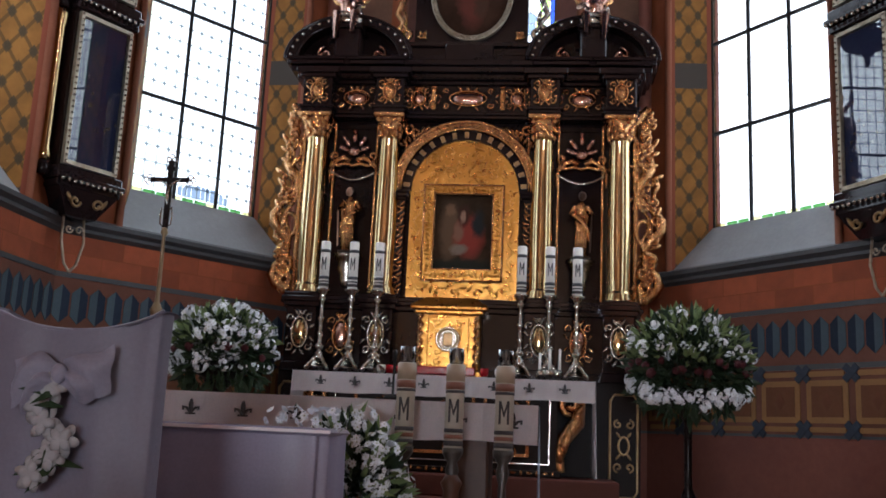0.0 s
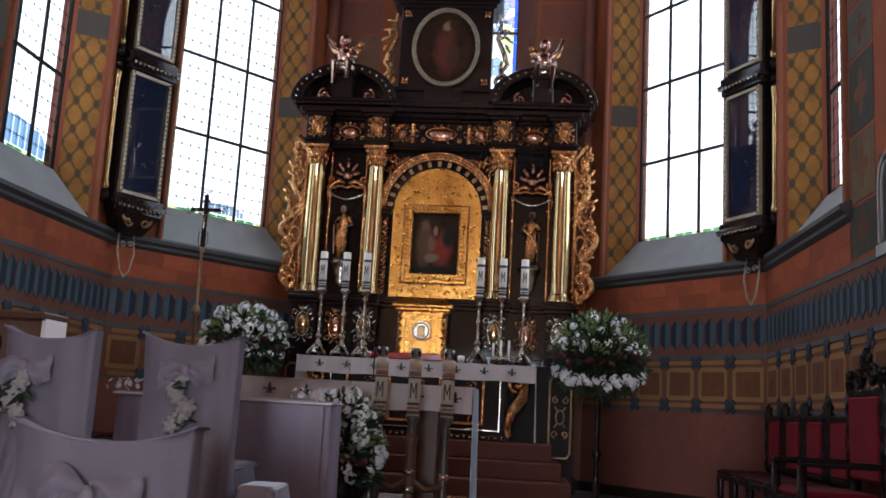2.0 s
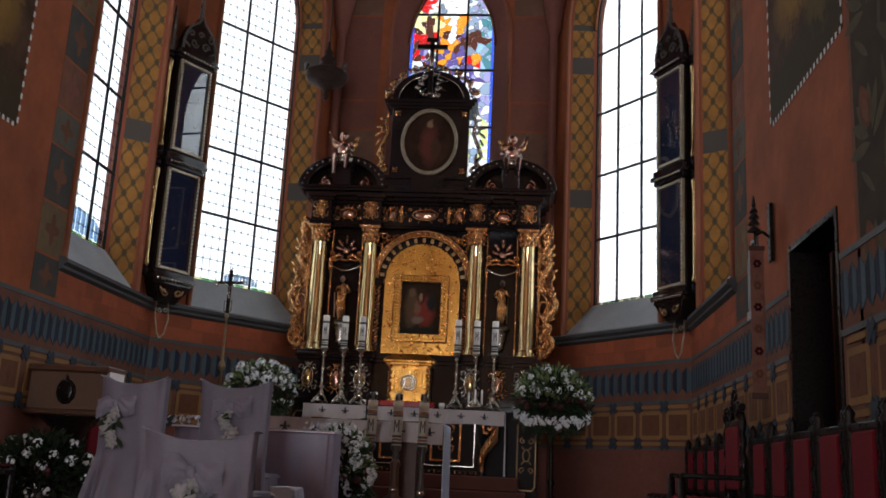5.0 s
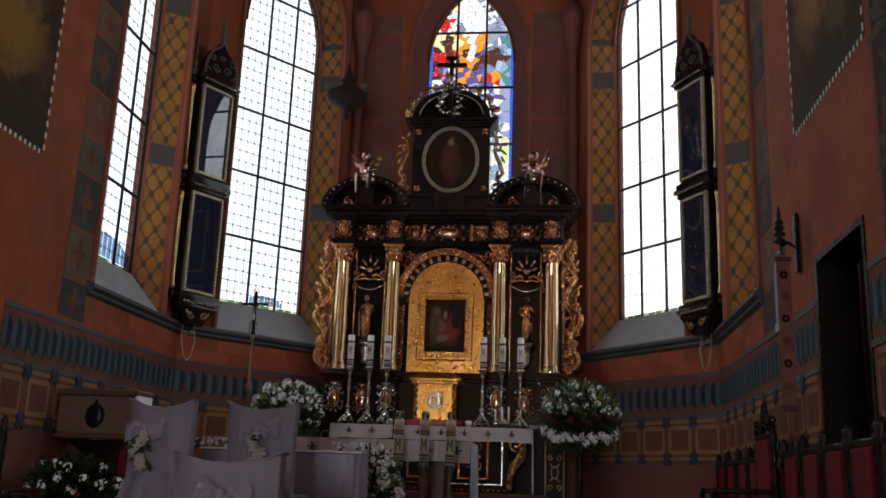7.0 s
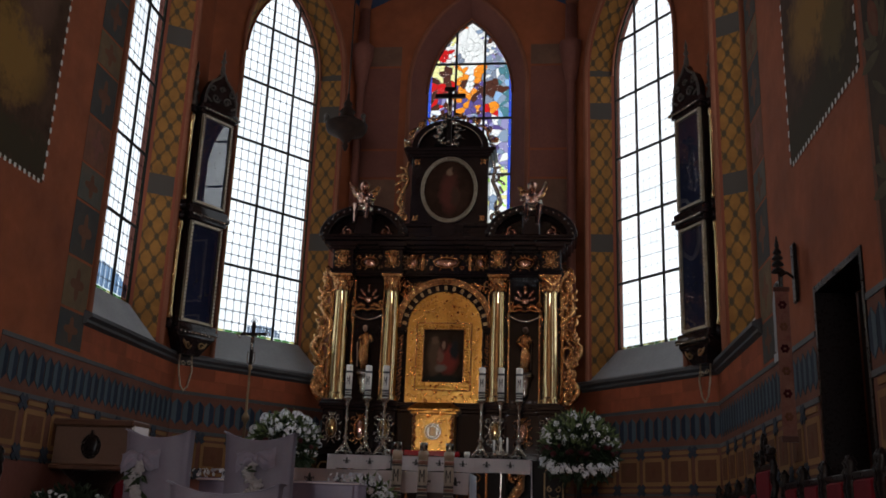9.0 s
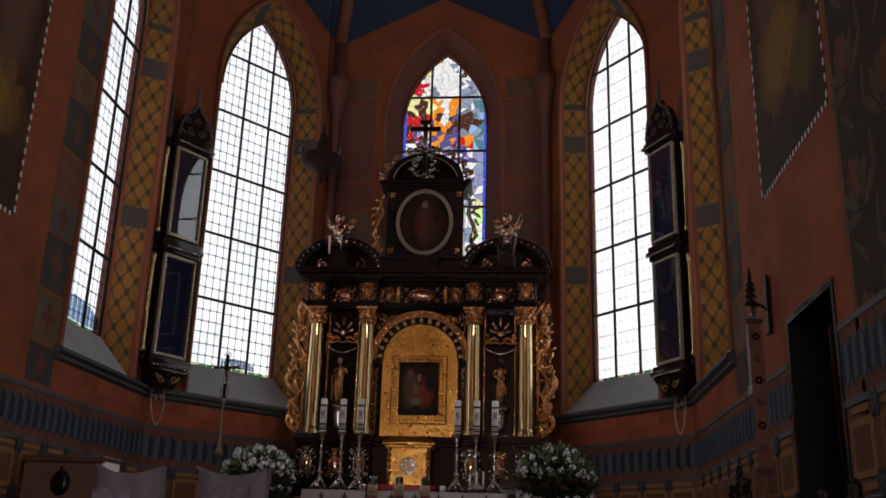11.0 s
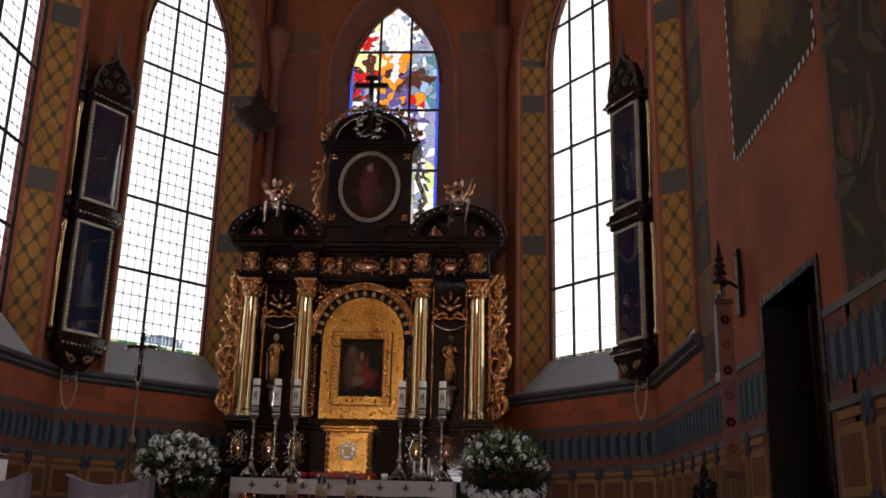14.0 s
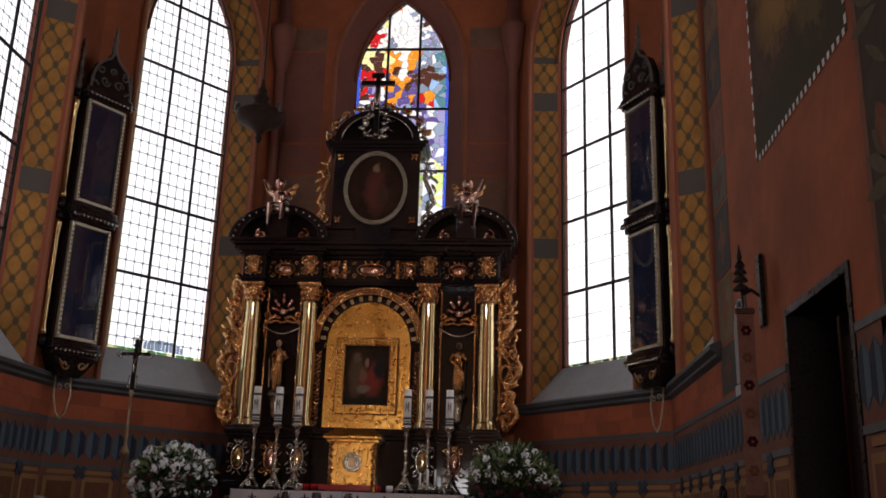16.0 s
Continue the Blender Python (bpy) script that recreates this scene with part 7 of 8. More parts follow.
    def spot(r):
        return Vector((bow_x + r.uniform(-0.04, 0.04) * s, yb - 0.014, bow_z - r.uniform(0.05, 0.3) * s)), Vector((r.choice((-1, -1, 1)), -0.15, r.uniform(-1.1, -0.2)))
    leaves(bm, rng, 16, spot, 0.095 * s)
    part("leaf_sprig", bm, "leaf", c, "dark green sprig")
    return c


covered_chair((-3.02, 7.22, 0), 0.53, 1.20, 0.50, "high-backed chair under a white satin cover with bow and blossoms", "covered chairs", bow_z=1.0, bow_x=-0.1)
covered_chair((-2.22, 7.22, 0), 0.55, 1.20, 0.50, "high-backed chair under a white satin cover with bow and blossoms", "covered chairs", bow_z=1.02)
covered_chair((-1.80, 5.30, 0), 0.64, 0.765, 0.42, "low-backed seat under a white satin cover with a large bow", "covered chairs", bow_z=0.55, bow_size=1.15, flare=0.1)

# covered kneeler in front of the chairs
kneel = thing("kneeler", (-2.30, 8.0, 0), "wide kneeling bench draped with white satin", "kneeler")


def kneeler_cover(u, v):
    a = 2 * math.pi * u
    cx, sy = math.cos(a), math.sin(a)
    e = 0.22
    fold = 1 + (0.012 + 0.02 * (1 - v)) * math.sin(a * 13)
    x = 0.69 * math.copysign(abs(cx) ** e, cx) * fold
    y = 0.17 + 0.19 * math.copysign(abs(sy) ** e, sy) * fold
    return (x, y, 0.01 + 0.86 * v)


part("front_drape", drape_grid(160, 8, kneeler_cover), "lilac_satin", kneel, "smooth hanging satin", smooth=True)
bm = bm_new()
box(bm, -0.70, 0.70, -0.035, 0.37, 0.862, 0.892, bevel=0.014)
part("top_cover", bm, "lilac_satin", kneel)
bm = bm_new()
box(bm, -0.70, 0.70, -0.042, -0.030, 0.872, 0.884)
part("top_trim", bm, "linen", kneel, "white trim along the top edge")
rng = random.Random(77)
for bx0, n in ((-0.55, 7), (0.6, 5)):
    for k in range(n):
        bm = daisy_cluster(200 + k, 0.045, 7)
        o = part("blossom", bm, ["petal", "pollen"], kneel)
        o.matrix_basis = pose(bx0 + 0.06 * (k - n / 2), 0.1 + 0.02 * (k % 2), 0.93)
# low draped stool by the chairs
stool = thing("kneeling_stool", (-1.78, 7.0, 0), "low kneeling stool covered in cool white cloth", "stool")


def stool_cover(u, v):
    a = 2 * math.pi * u
    cx, sy = math.cos(a), math.sin(a)
    e = 0.4
    low = 1 - v
    fold = 0.028 * low ** 0.7 * math.sin(9 * a + 0.6 + 0.8 * math.sin(2 * a))
    hx, hy = 0.105 + 0.05 * low + fold, 0.17 + 0.05 * low + fold
    return (hx * math.copysign(abs(cx) ** e, cx), 0.2 + hy * math.copysign(abs(sy) ** e, sy), 0.005 + (0.425 + 0.012 * math.sin(3 * a)) * v)


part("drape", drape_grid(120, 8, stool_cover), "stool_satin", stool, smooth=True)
part("top", box(bm_new(), -0.1, 0.1, 0.035, 0.365, 0.40, 0.442, bevel=0.018), "linen_blue", stool)

# ---- lectern ----
lec = thing("lectern", (-4.62, 9.32, 0), "dark wooden lectern with a red-brown front panel and an oval emblem", "lectern")
bm = bm_new()
box(bm, -0.40, 0.40, -0.06, 0.3, 1.02, 1.40, bevel=0.01)
part("front_panel", bm, "cream", lec, "red-brown varnished front")
bm = bm_new()
box(bm, -0.43, 0.43, -0.09, 0.33, 1.40, 1.47, bevel=0.015)
box(bm, -0.42, 0.42, -0.08, 0.32, 0.97, 1.02, bevel=0.012)
part("cornice", bm, "brownwood", lec)
bm = bm_new()
ball(bm, (0, -0.065, 1.2), 0.09, 0.9, 0.2, 1.15, seg=14, rings=8)
box(bm, -0.012, 0.012, -0.075, -0.06, 1.3, 1.36)
for k in range(10):
    a = 2 * math.pi * k / 10
    leaf_blob(bm, 0.09 * math.cos(a), -0.065, 1.2 + 0.11 * math.sin(a), 0.022, a + 1.5)
part("emblem", bm, "darkwood", lec, "dark oval emblem")
bm = bm_new()
lathe(bm, [(0.3, 0.0), (0.3, 0.06), (0.22, 0.1), (0.15, 0.2), (0.13, 0.7), (0.2, 0.85), (0.33, 0.95), (0.34, 0.97)], (0, 0.12, 0), seg=16)
part("pedestal", bm, "darkwood", lec)
bm = bm_new()
box(bm, 0.402, 0.43, -0.05, 0.3, 0.98, 1.42)
part("side_cloth", bm, "linen", lec, "white cloth hanging at the side")

# ---- processional cross ----
pc = thing("processional_cross", (-3.72, 11.3, 0), "brown processional cross with silvered open tips on a brass pole", "cross")
bm = bm_new()
lathe(bm, [(0.16, 0), (0.15, 0.04), (0.04, 0.1), (0.018, 0.2), (0.017, 1.66), (0.045, 1.70), (0.05, 1.73), (0.03, 1.77), (0.016, 1.8), (0.014, 2.30), (0.03, 2.33), (0.02, 2.37)], seg=10)
part("pole", bm, "gold_dull", pc, "dull brass pole", smooth=True)
bm = bm_new()
box(bm, -0.022, 0.022, -0.012, 0.012, 2.36, 2.91, bevel=0.004)
box(bm, -0.155, 0.155, -0.011, 0.011, 2.735, 2.772, bevel=0.004)
box(bm, -0.034, 0.034, -0.011, 0.011, 2.83, 2.86, bevel=0.004)
part("cross", bm, "darkwood", pc, "dark brown wooden cross")
for x, z, dx, dz in ((-0.155, 2.753, -1, 0), (0.155, 2.753, 1, 0), (0.0, 2.905, 0, 1)):
    bm = bm_new()
    for a, b in ((0.036, 0.0), (0.012, 0.024), (0.012, -0.024)):
        cx, cz = x + dx * a + dz * b, z + dz * a + dx * b
        tube(bm, [(cx + 0.019 * math.cos(2 * math.pi * q / 10), 0, cz + 0.019 * math.sin(2 * math.pi * q / 10)) for q in range(11)], 0.0055, seg=5)
    part("open_tip", bm, "silver", pc, "silvered trefoil tip")
bm = bm_new()
tube(bm, [(0.006, -0.024, 2.70), (0.0, -0.028, 2.62), (0.01, -0.026, 2.55)], [0.018, 0.015, 0.009], seg=7)
for t in (-1, 1):
    tube(bm, [(0.004, -0.024, 2.695), (t * 0.06, -0.02, 2.735), (t * 0.1, -0.016, 2.752)], [0.011, 0.008, 0.006], seg=6)
part("relief", bm, "silver", pc, "small silvered relief", smooth=True)
for t in (-1, 1):
    bm = bm_new()
    tube(bm, [(t * 0.02, -0.005, 2.38), (t * 0.042, -0.005, 2.40), (t * 0.046, -0.005, 2.47), (t * 0.04, -0.005, 2.53), (t * 0.02, -0.005, 2.51)], 0.006, seg=5)
    part("scroll", bm, "silver", pc, "silvered side scroll")


# ---- hanging sanctuary lamp ----
lamp = thing("hanging_lamp", (-3.2, 13.3, 6.0), "dark pierced metal sanctuary lamp hanging on a chain", "hanging lamp")
bm = bm_new()
lathe(bm, [(0.02, 0.0), (0.05, 0.08), (0.03, 0.12), (0.10, 0.20), (0.14, 0.24), (0.29, 0.30), (0.32, 0.36), (0.33, 0.42), (0.27, 0.46), (0.16, 0.5), (0.1, 0.6), (0.13, 0.64), (0.06, 0.72), (0.07, 0.78), (0.03, 0.84), (0.02, 0.95)], seg=16)
part("body", bm, "bronze", lamp, smooth=True)
for k in range(3):
    a = 2 * math.pi * k / 3 - 0.5
    bm = bm_new()
    tube(bm, [(0.31 * math.cos(a), 0.31 * math.sin(a), 0.42), (0.36 * math.cos(a), 0.34 * math.sin(a), 0.4), (0.33 * math.cos(a), 0.33 * math.sin(a), 0.48)], 0.02, seg=6)
    ball(bm, (0.33 * math.cos(a), 0.33 * math.sin(a), 0.50), 0.04)
    part("arm", bm, "bronze_worn", lamp)
bm = bm_new()
tube(bm, [(0, 0, 0.94), (0, 0, 5.6)], 0.012, seg=5)
part("chain", bm, "iron", lamp)


# ---- reliquary cabinets in the corners ----
def reliquary(at, turn, side, label):
    """A tall two-tier black cabinet with glass doors, a gilt column at its outer edge, a carved gable and a hanging bracket. Local front faces -y."""
    c = thing("reliquary_cabinet", at, label, "cabinet", "corner reliquary cabinets", turn)
    W, D = 0.29, 0.30
    bm = bm_new()
    box(bm, -W, W, 0.02, D, 2.86, 6.02)
    part("body", bm, "ebony", c)
    for name, z0, z1, p in (("lower_cornice", 2.82, 3.0, 0.05), ("middle_cornice", 4.42, 4.62, 0.05), ("upper_cornice", 5.98, 6.12, 0.06)):
        bm = bm_new()
        box(bm, -W - p * 0.5, W + p * 0.5, -0.05, D, z0, z0 + (z1 - z0) * 0.35, bevel=0.008)
        box(bm, -W - p, W + p, -0.09, D, z0 + (z1 - z0) * 0.35, z0 + (z1 - z0) * 0.6, bevel=0.008)
        box(bm, -W - p * 0.6, W + p * 0.6, -0.06, D, z0 + (z1 - z0) * 0.6, z1, bevel=0.008)
        cor = part(name, bm, "ebony", c)
        bm = bm_new()
        for k in range(11):
            ball(bm, (-W + 2 * W * k / 10, -0.095, z0 + (z1 - z0) * 0.3), 0.02, seg=6, rings=5)
        part("beading", bm, "silver", cor, "silvered beads", kind="stuff")
    for z0, z1 in ((3.04, 4.38), (4.68, 5.94)):
        bm = bm_new()
        box(bm, -W + 0.05, W - 0.05, 0.004, 0.022, z0, z1)
        lining = part("lining", bm, "cabinet_glass_back", c, "dark blue velvet lining")
        rng = random.Random(int(z0 * 10) + int(side))
        bm = bm_new()
        for k in range(38):
            x, z = rng.uniform(-W + 0.08, W - 0.08), rng.uniform(z0 + 0.06, z1 - 0.06)
            if rng.random() < 0.5:
                x, z = -0.15 + 0.3 * k / 38 + rng.uniform(-0.03, 0.03), z0 + 0.3 + 0.6 * abs(math.sin(k)) * (1 - k / 50)
            ball(bm, (x, 0.0, z), rng.uniform(0.006, 0.015), 1, 0.5, 1.2, seg=5, rings=4)
        part("votive_offerings", bm, "silver", lining, "tiny silver votive offerings", kind="stuff")
        bm = bm_new()
        lean = 0.018 if z0 < 4 and side < 0 else 0.0   # one lower door hangs a little out of line
        bm.faces.new([bm.verts.new(p) for p in ((-W + 0.05, -0.020 + lean, z0), (W - 0.05, -0.020 - lean, z0), (W - 0.05, -0.020 - lean, z1), (-W + 0.05, -0.020 + lean, z1))])
        g = part("glass", bm, "pane_clear", c, "reflecting glass pane")
        g.visible_shadow = False
        bm = bm_new()
        ring_strip(bm, [(-W + 0.055, z0 + 0.015), (W - 0.055, z0 + 0.015), (W - 0.055, z1 - 0.015), (-W + 0.055, z1 - 0.015)], [(-W + 0.02, z0 - 0.02), (W - 0.02, z0 - 0.02), (W - 0.02, z1 + 0.02), (-W + 0.02, z1 + 0.02)], -0.035, 0.01)
        fr = part("door_frame", bm, "oval_frame", c, "dull silvered door frame")
        bm = bm_new()
        for k in range(26):
            for x in (-W + 0.038, W - 0.038):
                ball(bm, (x, -0.038, z0 + (z1 - z0) * k / 25), 0.012, seg=5, rings=4)
        part("frame_beading", bm, "silver", fr, kind="stuff")
        bm = bm_new()
        x = side * (W + 0.085)
        lathe(bm, [(0.05, z0 - 0.02), (0.055, z0 + 0.05), (0.04, z0 + 0.1), (0.036, z1 - 0.14), (0.045, z1 - 0.12), (0.05, z1 - 0.03), (0.05, z1 + 0.03)], (x, 0.09, 0), seg=12)
        part("gilt_column", bm, "gold_pale", c, "slender gilded column", smooth=True)
        for pr in ([(0.06, z0 - 0.14), (0.06, z0 - 0.02)], [(0.055, z1 + 0.03), (0.06, z1 + 0.12)]):
            part("column_block", lathe(bm_new(), pr, (x, 0.09, 0), seg=10), "ebony", c)
    bm = bm_new()
    outline = [(-W, 6.12), (-W * 0.98, 6.26), (-W * 0.86, 6.38), (-W * 0.66, 6.50), (-W * 0.42, 6.56), (-W * 0.2, 6.60), (0.0, 6.70)]
    outline += [(-x, z) for x, z in outline[:-1]][::-1]
    prism(bm, outline, -0.03, 0.08)
    gable = part("gable", bm, "ebony", c, "carved pointed gable")
    bm = bm_new()
    for s in (-1, 1):
        tube(bm, spiral(s * 0.1, 6.26, 0.07, 1.2, 0, s, -0.04), 0.014, seg=5)
        tube(bm, [(s * W * 0.98, -0.03, 6.12), (s * W * 0.96, -0.035, 6.26), (s * W * 0.84, -0.035, 6.38), (s * W * 0.64, -0.035, 6.49), (s * W * 0.2, -0.035, 6.59), (0, -0.035, 6.69)], 0.018, seg=5)
        tube(bm, spiral(s * 0.17, 6.40, 0.06, 1.2, 2, -s, -0.04), 0.012, seg=5)
        leaf_blob(bm, s * 0.22, -0.04, 6.2, 0.03, s * 0.6)
    tube(bm, spiral(0, 6.42, 0.05, 1.2, 0, 1, -0.04), 0.012, seg=5)
    part("gable_tracery", bm, "bronze_worn", gable, "carved gable tracery")
    for x, y, z0, r in ((-side * W, 0.0, 6.12, 0.035), (side * (W + 0.085), 0.09, 6.06, 0.055), (side * (W + 0.085), 0.09, 6.36, 0.035), (0, 0.0, 6.67, 0.035)):
        bm = bm_new()
        lathe(bm, [(r, z0), (r, z0 + 0.1), (r * 0.5, z0 + 0.16), (r * 1.2, z0 + 0.2), (r * 0.4, z0 + 0.26), (r * 0.7, z0 + 0.3), (r * 0.1, z0 + 0.4)], (x, y, 0), seg=8)
        part("finial", bm, "bronze_worn", gable)
    bm = bm_new()
    a = [bm.verts.new(p) for p in ((-W, -0.05, 2.82), (W, -0.05, 2.82), (W, D, 2.82), (-W, D, 2.82))]
    b = [bm.verts.new(p) for p in ((-W * 0.5, 0.03, 2.60), (W * 0.5, 0.03, 2.60), (W * 0.5, D, 2.60), (-W * 0.5, D, 2.60))]
    for i in range(4):
        bm.faces.new((a[i], a[(i + 1) % 4], b[(i + 1) % 4], b[i]))
    bm.faces.new(b)
    br = part("bracket", bm, "ebony", c, "tapering bracket below the cabinet")
    bm = bm_new()
    bm.free()
    for s in (-1, 1):
        bm = bm_new()
        tube(bm, spiral(s * 0.11, 2.72, 0.055, 1.1, 0, s, -0.03), 0.014, seg=5)
        leaf_blob(bm, s * 0.17, -0.035, 2.74, 0.03, s)
        part("bracket_carving", bm, "brass", br)
    bm = bm_new()
    for s in (-1, 1):
        tube(bm, [(s * 0.1, 0.12, 2.6), (s * 0.11, 0.1, 2.4), (s * 0.06, 0.1, 2.2), (0, 0.1, 2.13)], 0.012, seg=5)
        tube(bm, spiral(s * 0.05, 2.5, 0.04, 1.1, 0, s, 0.1), 0.008, seg=5)
    part("painted_scroll", bm, "oval_frame", br, "pale scroll under the bracket")
    return c


cl = reliquary((XL + 0.28, YC - 0.17, 0), 61, -1, "tall black reliquary cabinet with blue-lined glass doors on the corner")
cr = reliquary((XR - 0.28, YC - 0.17, 0), -62, 1, "tall black reliquary cabinet with blue-lined glass doors on the corner")


# ---- choir chairs along the walls ----
def choir_chair():
    c = thing("choir_chair", (0, 0, 0), "dark carved wooden chair with red velvet seat and back", "chair", "red choir chairs")
    w, d = 0.27, 0.44
    for x in (-w, w):
        bm = bm_new()
        lathe(bm, [(0.028, 0), (0.034, 0.05), (0.022, 0.1), (0.03, 0.3), (0.034, 0.46), (0.028, 0.48)], (x, -d, 0), seg=8)
        part("front_leg", bm, "darkwood", c)
        bm = bm_new()
        box(bm, x - 0.03, x + 0.03, -0.03, 0.03, 0, 0.5, bevel=0.008)
        lathe(bm, [(0.04, 0.5), (0.048, 0.56), (0.034, 0.62), (0.046, 0.72), (0.032, 0.8), (0.046, 0.9), (0.036, 0.96), (0.048, 1.0), (0.026, 1.03), (0.04, 1.06), (0.008, 1.11)], (x, 0, 0), seg=8)
        part("back_post", bm, "darkwood", c, "turned back post with a finial")
    bm = bm_new()
    box(bm, -w - 0.03, w + 0.03, -d - 0.03, 0.03, 0.40, 0.45, bevel=0.01)
    for z in (0.14,):
        box(bm, -w, w, -d - 0.012, -d + 0.012, z - 0.02, z + 0.02, bevel=0.006)
        box(bm, -w - 0.012, -w + 0.012, -d, 0, z - 0.02, z + 0.02, bevel=0.006)
        box(bm, w - 0.012, w + 0.012, -d, 0, z - 0.02, z + 0.02, bevel=0.006)
    part("seat_frame", bm, "darkwood", c)
    bm = bm_new()
    box(bm, -w, w, -d, -0.01, 0.45, 0.49, bevel=0.016)
    # seat darker than the back cushion: shade on the seats is coloured in
    part("seat_cushion", bm, "velvet_dark", c, "red velvet seat with shade in its colour")
    bm = bm_new()
    box(bm, -w + 0.09, w - 0.09, -0.028, 0.02, 0.55, 0.95, bevel=0.014)
    part("back_cushion", bm, "velvet", c, "red velvet back")
    for z0, z1 in ((0.95, 1.0), (0.51, 0.55)):
        part("back_rail", box(bm_new(), -w, w, -0.018, 0.018, z0, z1, bevel=0.01), "darkwood", c)
    return c


first = choir_chair()
spots = [(1.86, 4.9 + 0.6 * k, -90) for k in range(5)] + [(1.86, 9.3 + 0.6 * k, -90) for k in range(4)] + [(-4.86, 9.95 + 0.6 * k, 90) for k in range(3)] + [(-4.86, 6.0 + 0.6 * k, 90) for k in range(4)]
first.matrix_basis = pose(1.86, 7.9, 0, 0, 0, -90)
for x, y, a in spots:
    copy_thing(first, pose(x, y, 0, 0, 0, a))
# the taller carved chair
throne = thing("armchair", (1.80, 8.6, 0), "taller carved armchair with red velvet and a pierced crest", "chair", rz=-90)
for x in (-0.31, 0.31):
    bm = bm_new()
    tube(bm, [(x + 0.008 * math.cos(k * 1.2), 0.008 * math.sin(k * 1.2), 0.03 * k) for k in range(42)], 0.03, seg=7)
    ball(bm, (x, 0, 1.27), 0.035)
    part("back_post", bm, "darkwood", throne, "twisted back post")
    bm = bm_new()
    lathe(bm, [(0.03, 0), (0.04, 0.08), (0.025, 0.14), (0.035, 0.4), (0.03, 0.66)], (x, -0.5, 0), seg=8)
    part("front_leg", bm, "darkwood", throne)
    bm = bm_new()
    box(bm, x - 0.035, x + 0.035, -0.52, 0.02, 0.66, 0.70, bevel=0.012)
    part("armrest", bm, "darkwood", throne)
bm = bm_new()
box(bm, -0.31, 0.31, -0.52, 0.02, 0.40, 0.46, bevel=0.012)
part("seat_frame", bm, "darkwood", throne)
part("seat_cushion", box(bm_new(), -0.29, 0.29, -0.5, -0.02, 0.46, 0.51, bevel=0.02), "velvet", throne, "red velvet seat")
part("back_cushion", box(bm_new(), -0.27, 0.27, -0.03, 0.02, 0.58, 1.12, bevel=0.015), "velvet", throne, "red velvet back")
bm = bm_new()
box(bm, -0.31, 0.31, -0.02, 0.02, 1.12, 1.17, bevel=0.01)
for s in (-1, 1):
    tube(bm, spiral(s * 0.13, 1.25, 0.08, 1.2, 0, s, 0.0), 0.022, seg=6)
    leaf_blob(bm, s * 0.06, 0, 1.34, 0.04, s)
ball(bm, (0, 0, 1.38), 0.05, 0.8, 0.6, 1.3)
part("crest", bm, "darkwood", throne, "pierced carved crest")

# ---- bell cluster with a pull band on the wall ----
bell = thing("wall_bell", (XR - 0.012, 8.08, 2.48), "dark wall bracket with stacked bells and an embroidered pull", "bell")
bm = bm_new()
box(bm, -0.03, 0.0, -0.055, 0.055, 0.0, 0.52, bevel=0.012)
part("back_board", bm, "darkwood", bell)
bm = bm_new()
tube(bm, [(-0.02, 0, 0.22), (-0.1, -0.06, 0.25), (-0.17, -0.14, 0.2), (-0.19, -0.17, 0.24)], 0.014, seg=6)
part("arm", bm, "iron", bell)
for k, (r, z) in enumerate(((0.055, 0.22), (0.05, 0.28), (0.045, 0.335), (0.036, 0.385))):
    bm = bm_new()
    lathe(bm, [(r, z), (r * 0.95, z + 0.012), (r * 0.6, z + 0.035), (0.012, z + 0.045), (0.01, z + 0.055)], (-0.19, -0.17, 0), seg=12)
    part("bell_cup", bm, "iron", bell)
bm = bm_new()
lathe(bm, [(0.012, 0.43), (0.02, 0.45), (0.003, 0.54)], (-0.19, -0.17, 0), seg=8)
part("finial", bm, "iron", bell)
bm = bm_new()
tube(bm, [(-0.19, -0.17, 0.23), (-0.19, -0.2, 0.1), (-0.2, -0.25, 0.05)], 0.008, seg=5)
part("hook", bm, "iron", bell)
bm = bm_new()
box(bm, -0.255, -0.145, -0.285, -0.272, -1.14, 0.05, bevel=0.004)
pull = part("pull_band", bm, "banner", bell, "long faded embroidered bell pull")
bm = bm_new()
box(bm, -0.265, -0.135, -0.292, -0.265, -1.18, -1.13, bevel=0.006)
part("end_bar", bm, "redwood", pull)
part("end_bar", box(bm_new(), -0.265, -0.135, -0.292, -0.265, 0.03, 0.07, bevel=0.006), "redwood", pull)
for k in range(6):
    bm = bm_new()
    for a in range(6):
        ang = math.pi * a / 3
        ball(bm, (-0.2 + 0.022 * math.cos(ang), -0.286, -0.98 + 0.18 * k + 0.022 * math.sin(ang)), 0.016, 1, 0.3, 1, seg=6, rings=4)
    part("embroidered_flower", bm, "velvet_dark" if k % 2 else "umber", pull)
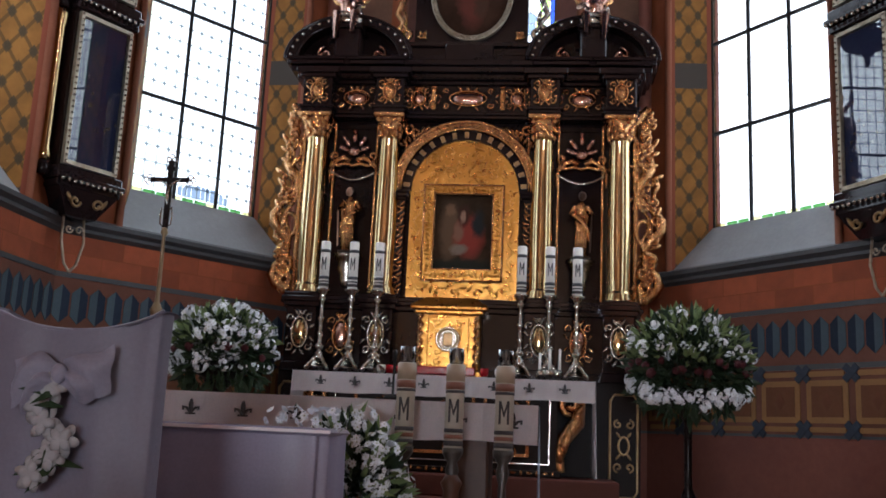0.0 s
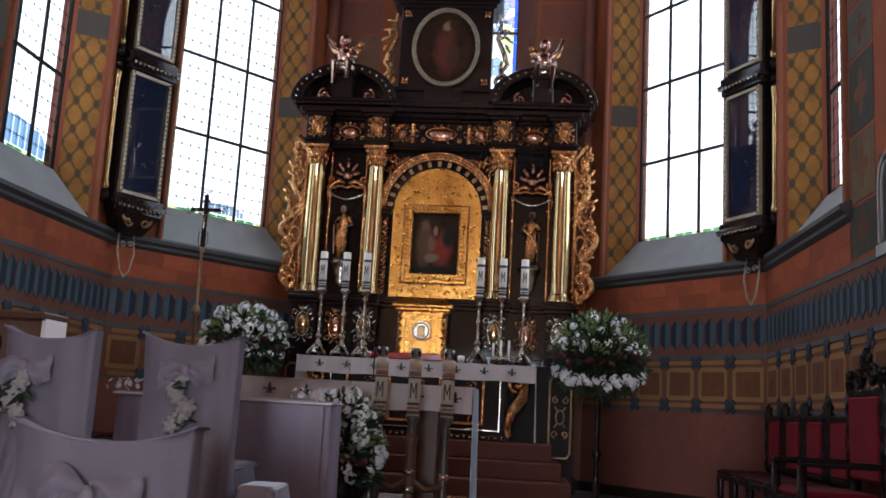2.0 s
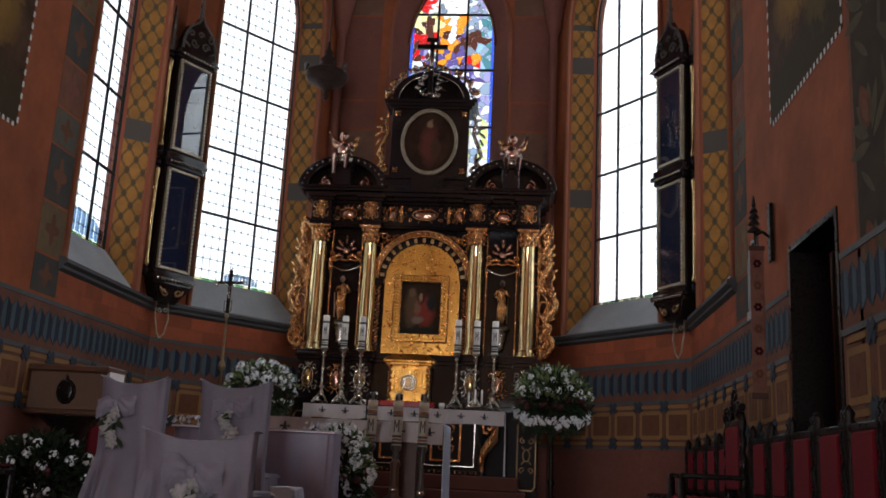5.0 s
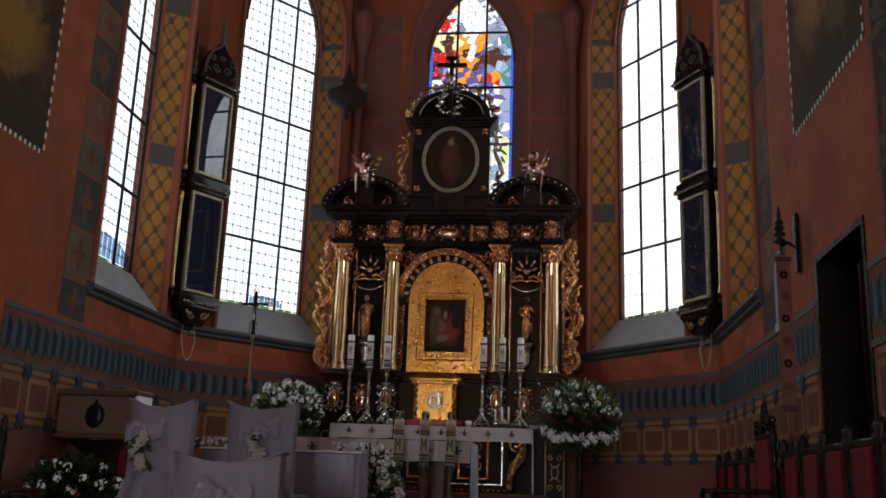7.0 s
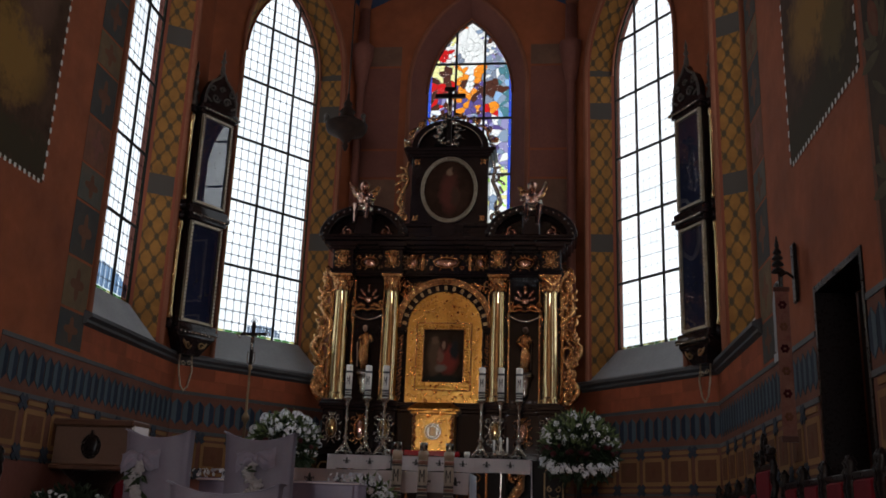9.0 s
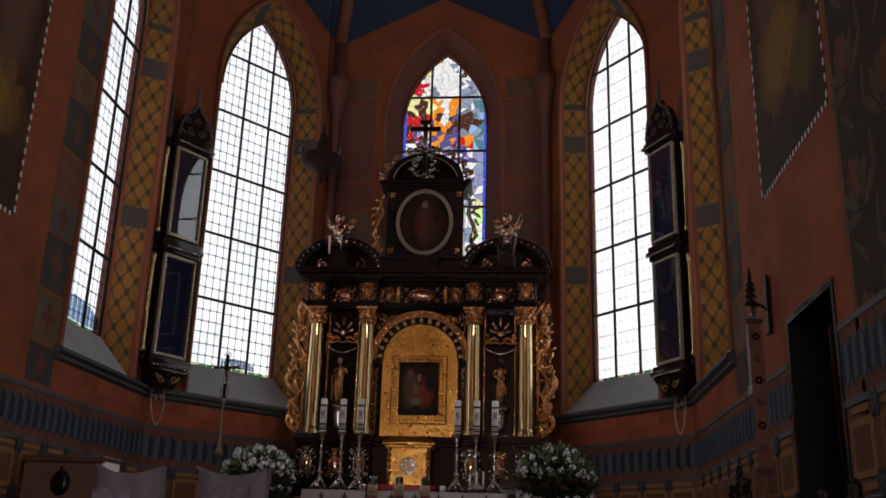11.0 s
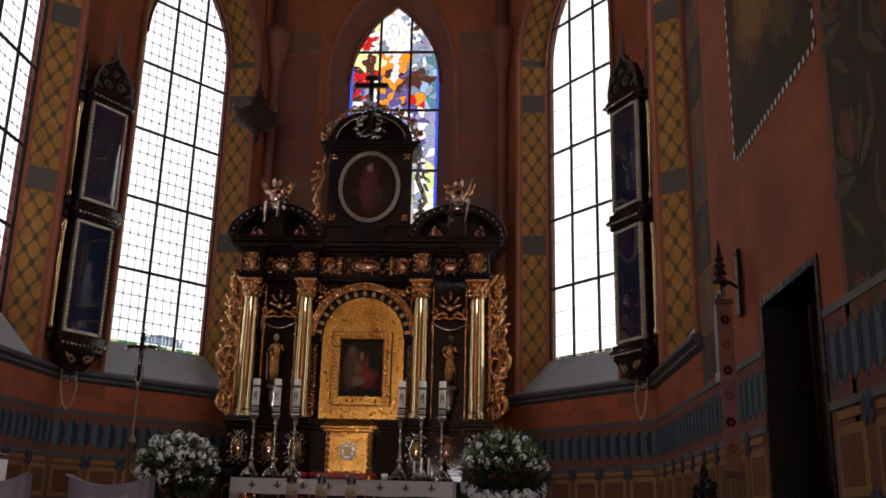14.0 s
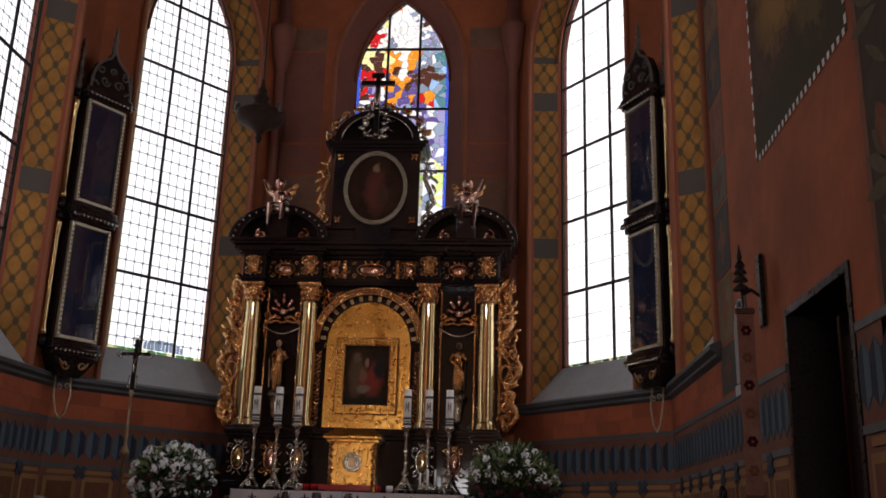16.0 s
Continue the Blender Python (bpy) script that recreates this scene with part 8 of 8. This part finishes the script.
# small painted blind window on the wall
blind = wall_plate("wall_painted_window", fr_right, 8.62 + 14, 8.98 + 14, 2.2, 2.86, "panel_blue", "small painted blind window with grey arches")
for r, h in ((0.17, 0.0), (0.105, 0.0)):
    line = [(8.80 + 14 - r, 2.22)] + [(8.80 + 14 - r * math.cos(math.pi * i / 10), 2.62 + (r + 0.05) * math.sin(math.pi * i / 10)) for i in range(11)] + [(8.80 + 14 + r, 2.22)]
    bm = bm_new()
    tube(bm, [fr_right.at(u, -0.012, z) for u, z in line], 0.012, seg=5)
    part("painted_arch", bm, "sill", blind, "pale grey painted arch line")
bm = bm_new()
tube(bm, [fr_right.at(8.80 + 14, -0.012, 2.22), fr_right.at(8.80 + 14, -0.012, 2.74)], 0.008, seg=5)
part("painted_mullion", bm, "sill", blind)
# painted stone courses between the band and the ledge
for fr, u0, u1 in ((fr_dl, 0.02, fr_dl.length - 0.02), (fr_left, 23.6, 26.18), (fr_dr, 0.02, fr_dr.length - 0.02), (fr_right, 23.6, 26.18)):
    bm = bm_new()
    for row in range(2):
        z0 = 2.168 + 0.166 * row
        n = round((u1 - u0) / 0.4)
        step = (u1 - u0) / n
        for k in range(n + row):
            a, b = u0 + step * (k - 0.5 * row) + 0.004, u0 + step * (k + 1 - 0.5 * row) - 0.004
            a, b = max(a, u0), min(b, u1)
            bm.faces.new([bm.verts.new(fr.at(u, -0.005, z)) for u, z in ((a, z0), (b, z0), (b, z0 + 0.158), (a, z0 + 0.158))])
    tagged(part("wall_painted_stones", bm, "painted_stone"), "dark red painted stone courses under the window ledge", "wall painting", kind="structure")

# ---- floor tiles, nearest first ----
TILE = 0.33
bm = box(bm_new(), -TILE / 2 + 0.002, TILE / 2 - 0.002, -TILE / 2 + 0.002, TILE / 2 - 0.002, -0.0125, 0.0, bevel=0.002)
tile = part("tile", bm, "marble", floor)
count = 0
rest = bm_new()
for j in range(31):
    y = 2.2 + TILE * j
    for x0, x1 in ((0.76, XR), (-3.04, -1.21)):
        n = int((x1 - x0) / TILE)
        for i in range(n + 1):
            x = x0 + TILE * (i + 0.5)
            if x + TILE / 2 > x1 + 0.02:
                continue
            if count < 300:
                again(tile, pose(x, y, 0), floor)
                count += 1
            else:
                box(rest, x - TILE / 2 + 0.002, x + TILE / 2 - 0.002, y - TILE / 2 + 0.002, y + TILE / 2 - 0.002, -0.0125, 0.0)
for j in range(44):
    for i in range(21):
        box(rest, XL + TILE * i + 0.002, XL + TILE * (i + 1) - 0.002, 2.0 - TILE * j - TILE + 0.002, 2.0 - TILE * j - 0.002, -0.0125, 0.0)
part("floor_tiles", rest, "marble", floor, kind="stuff")
bpy.data.objects.remove(tile)
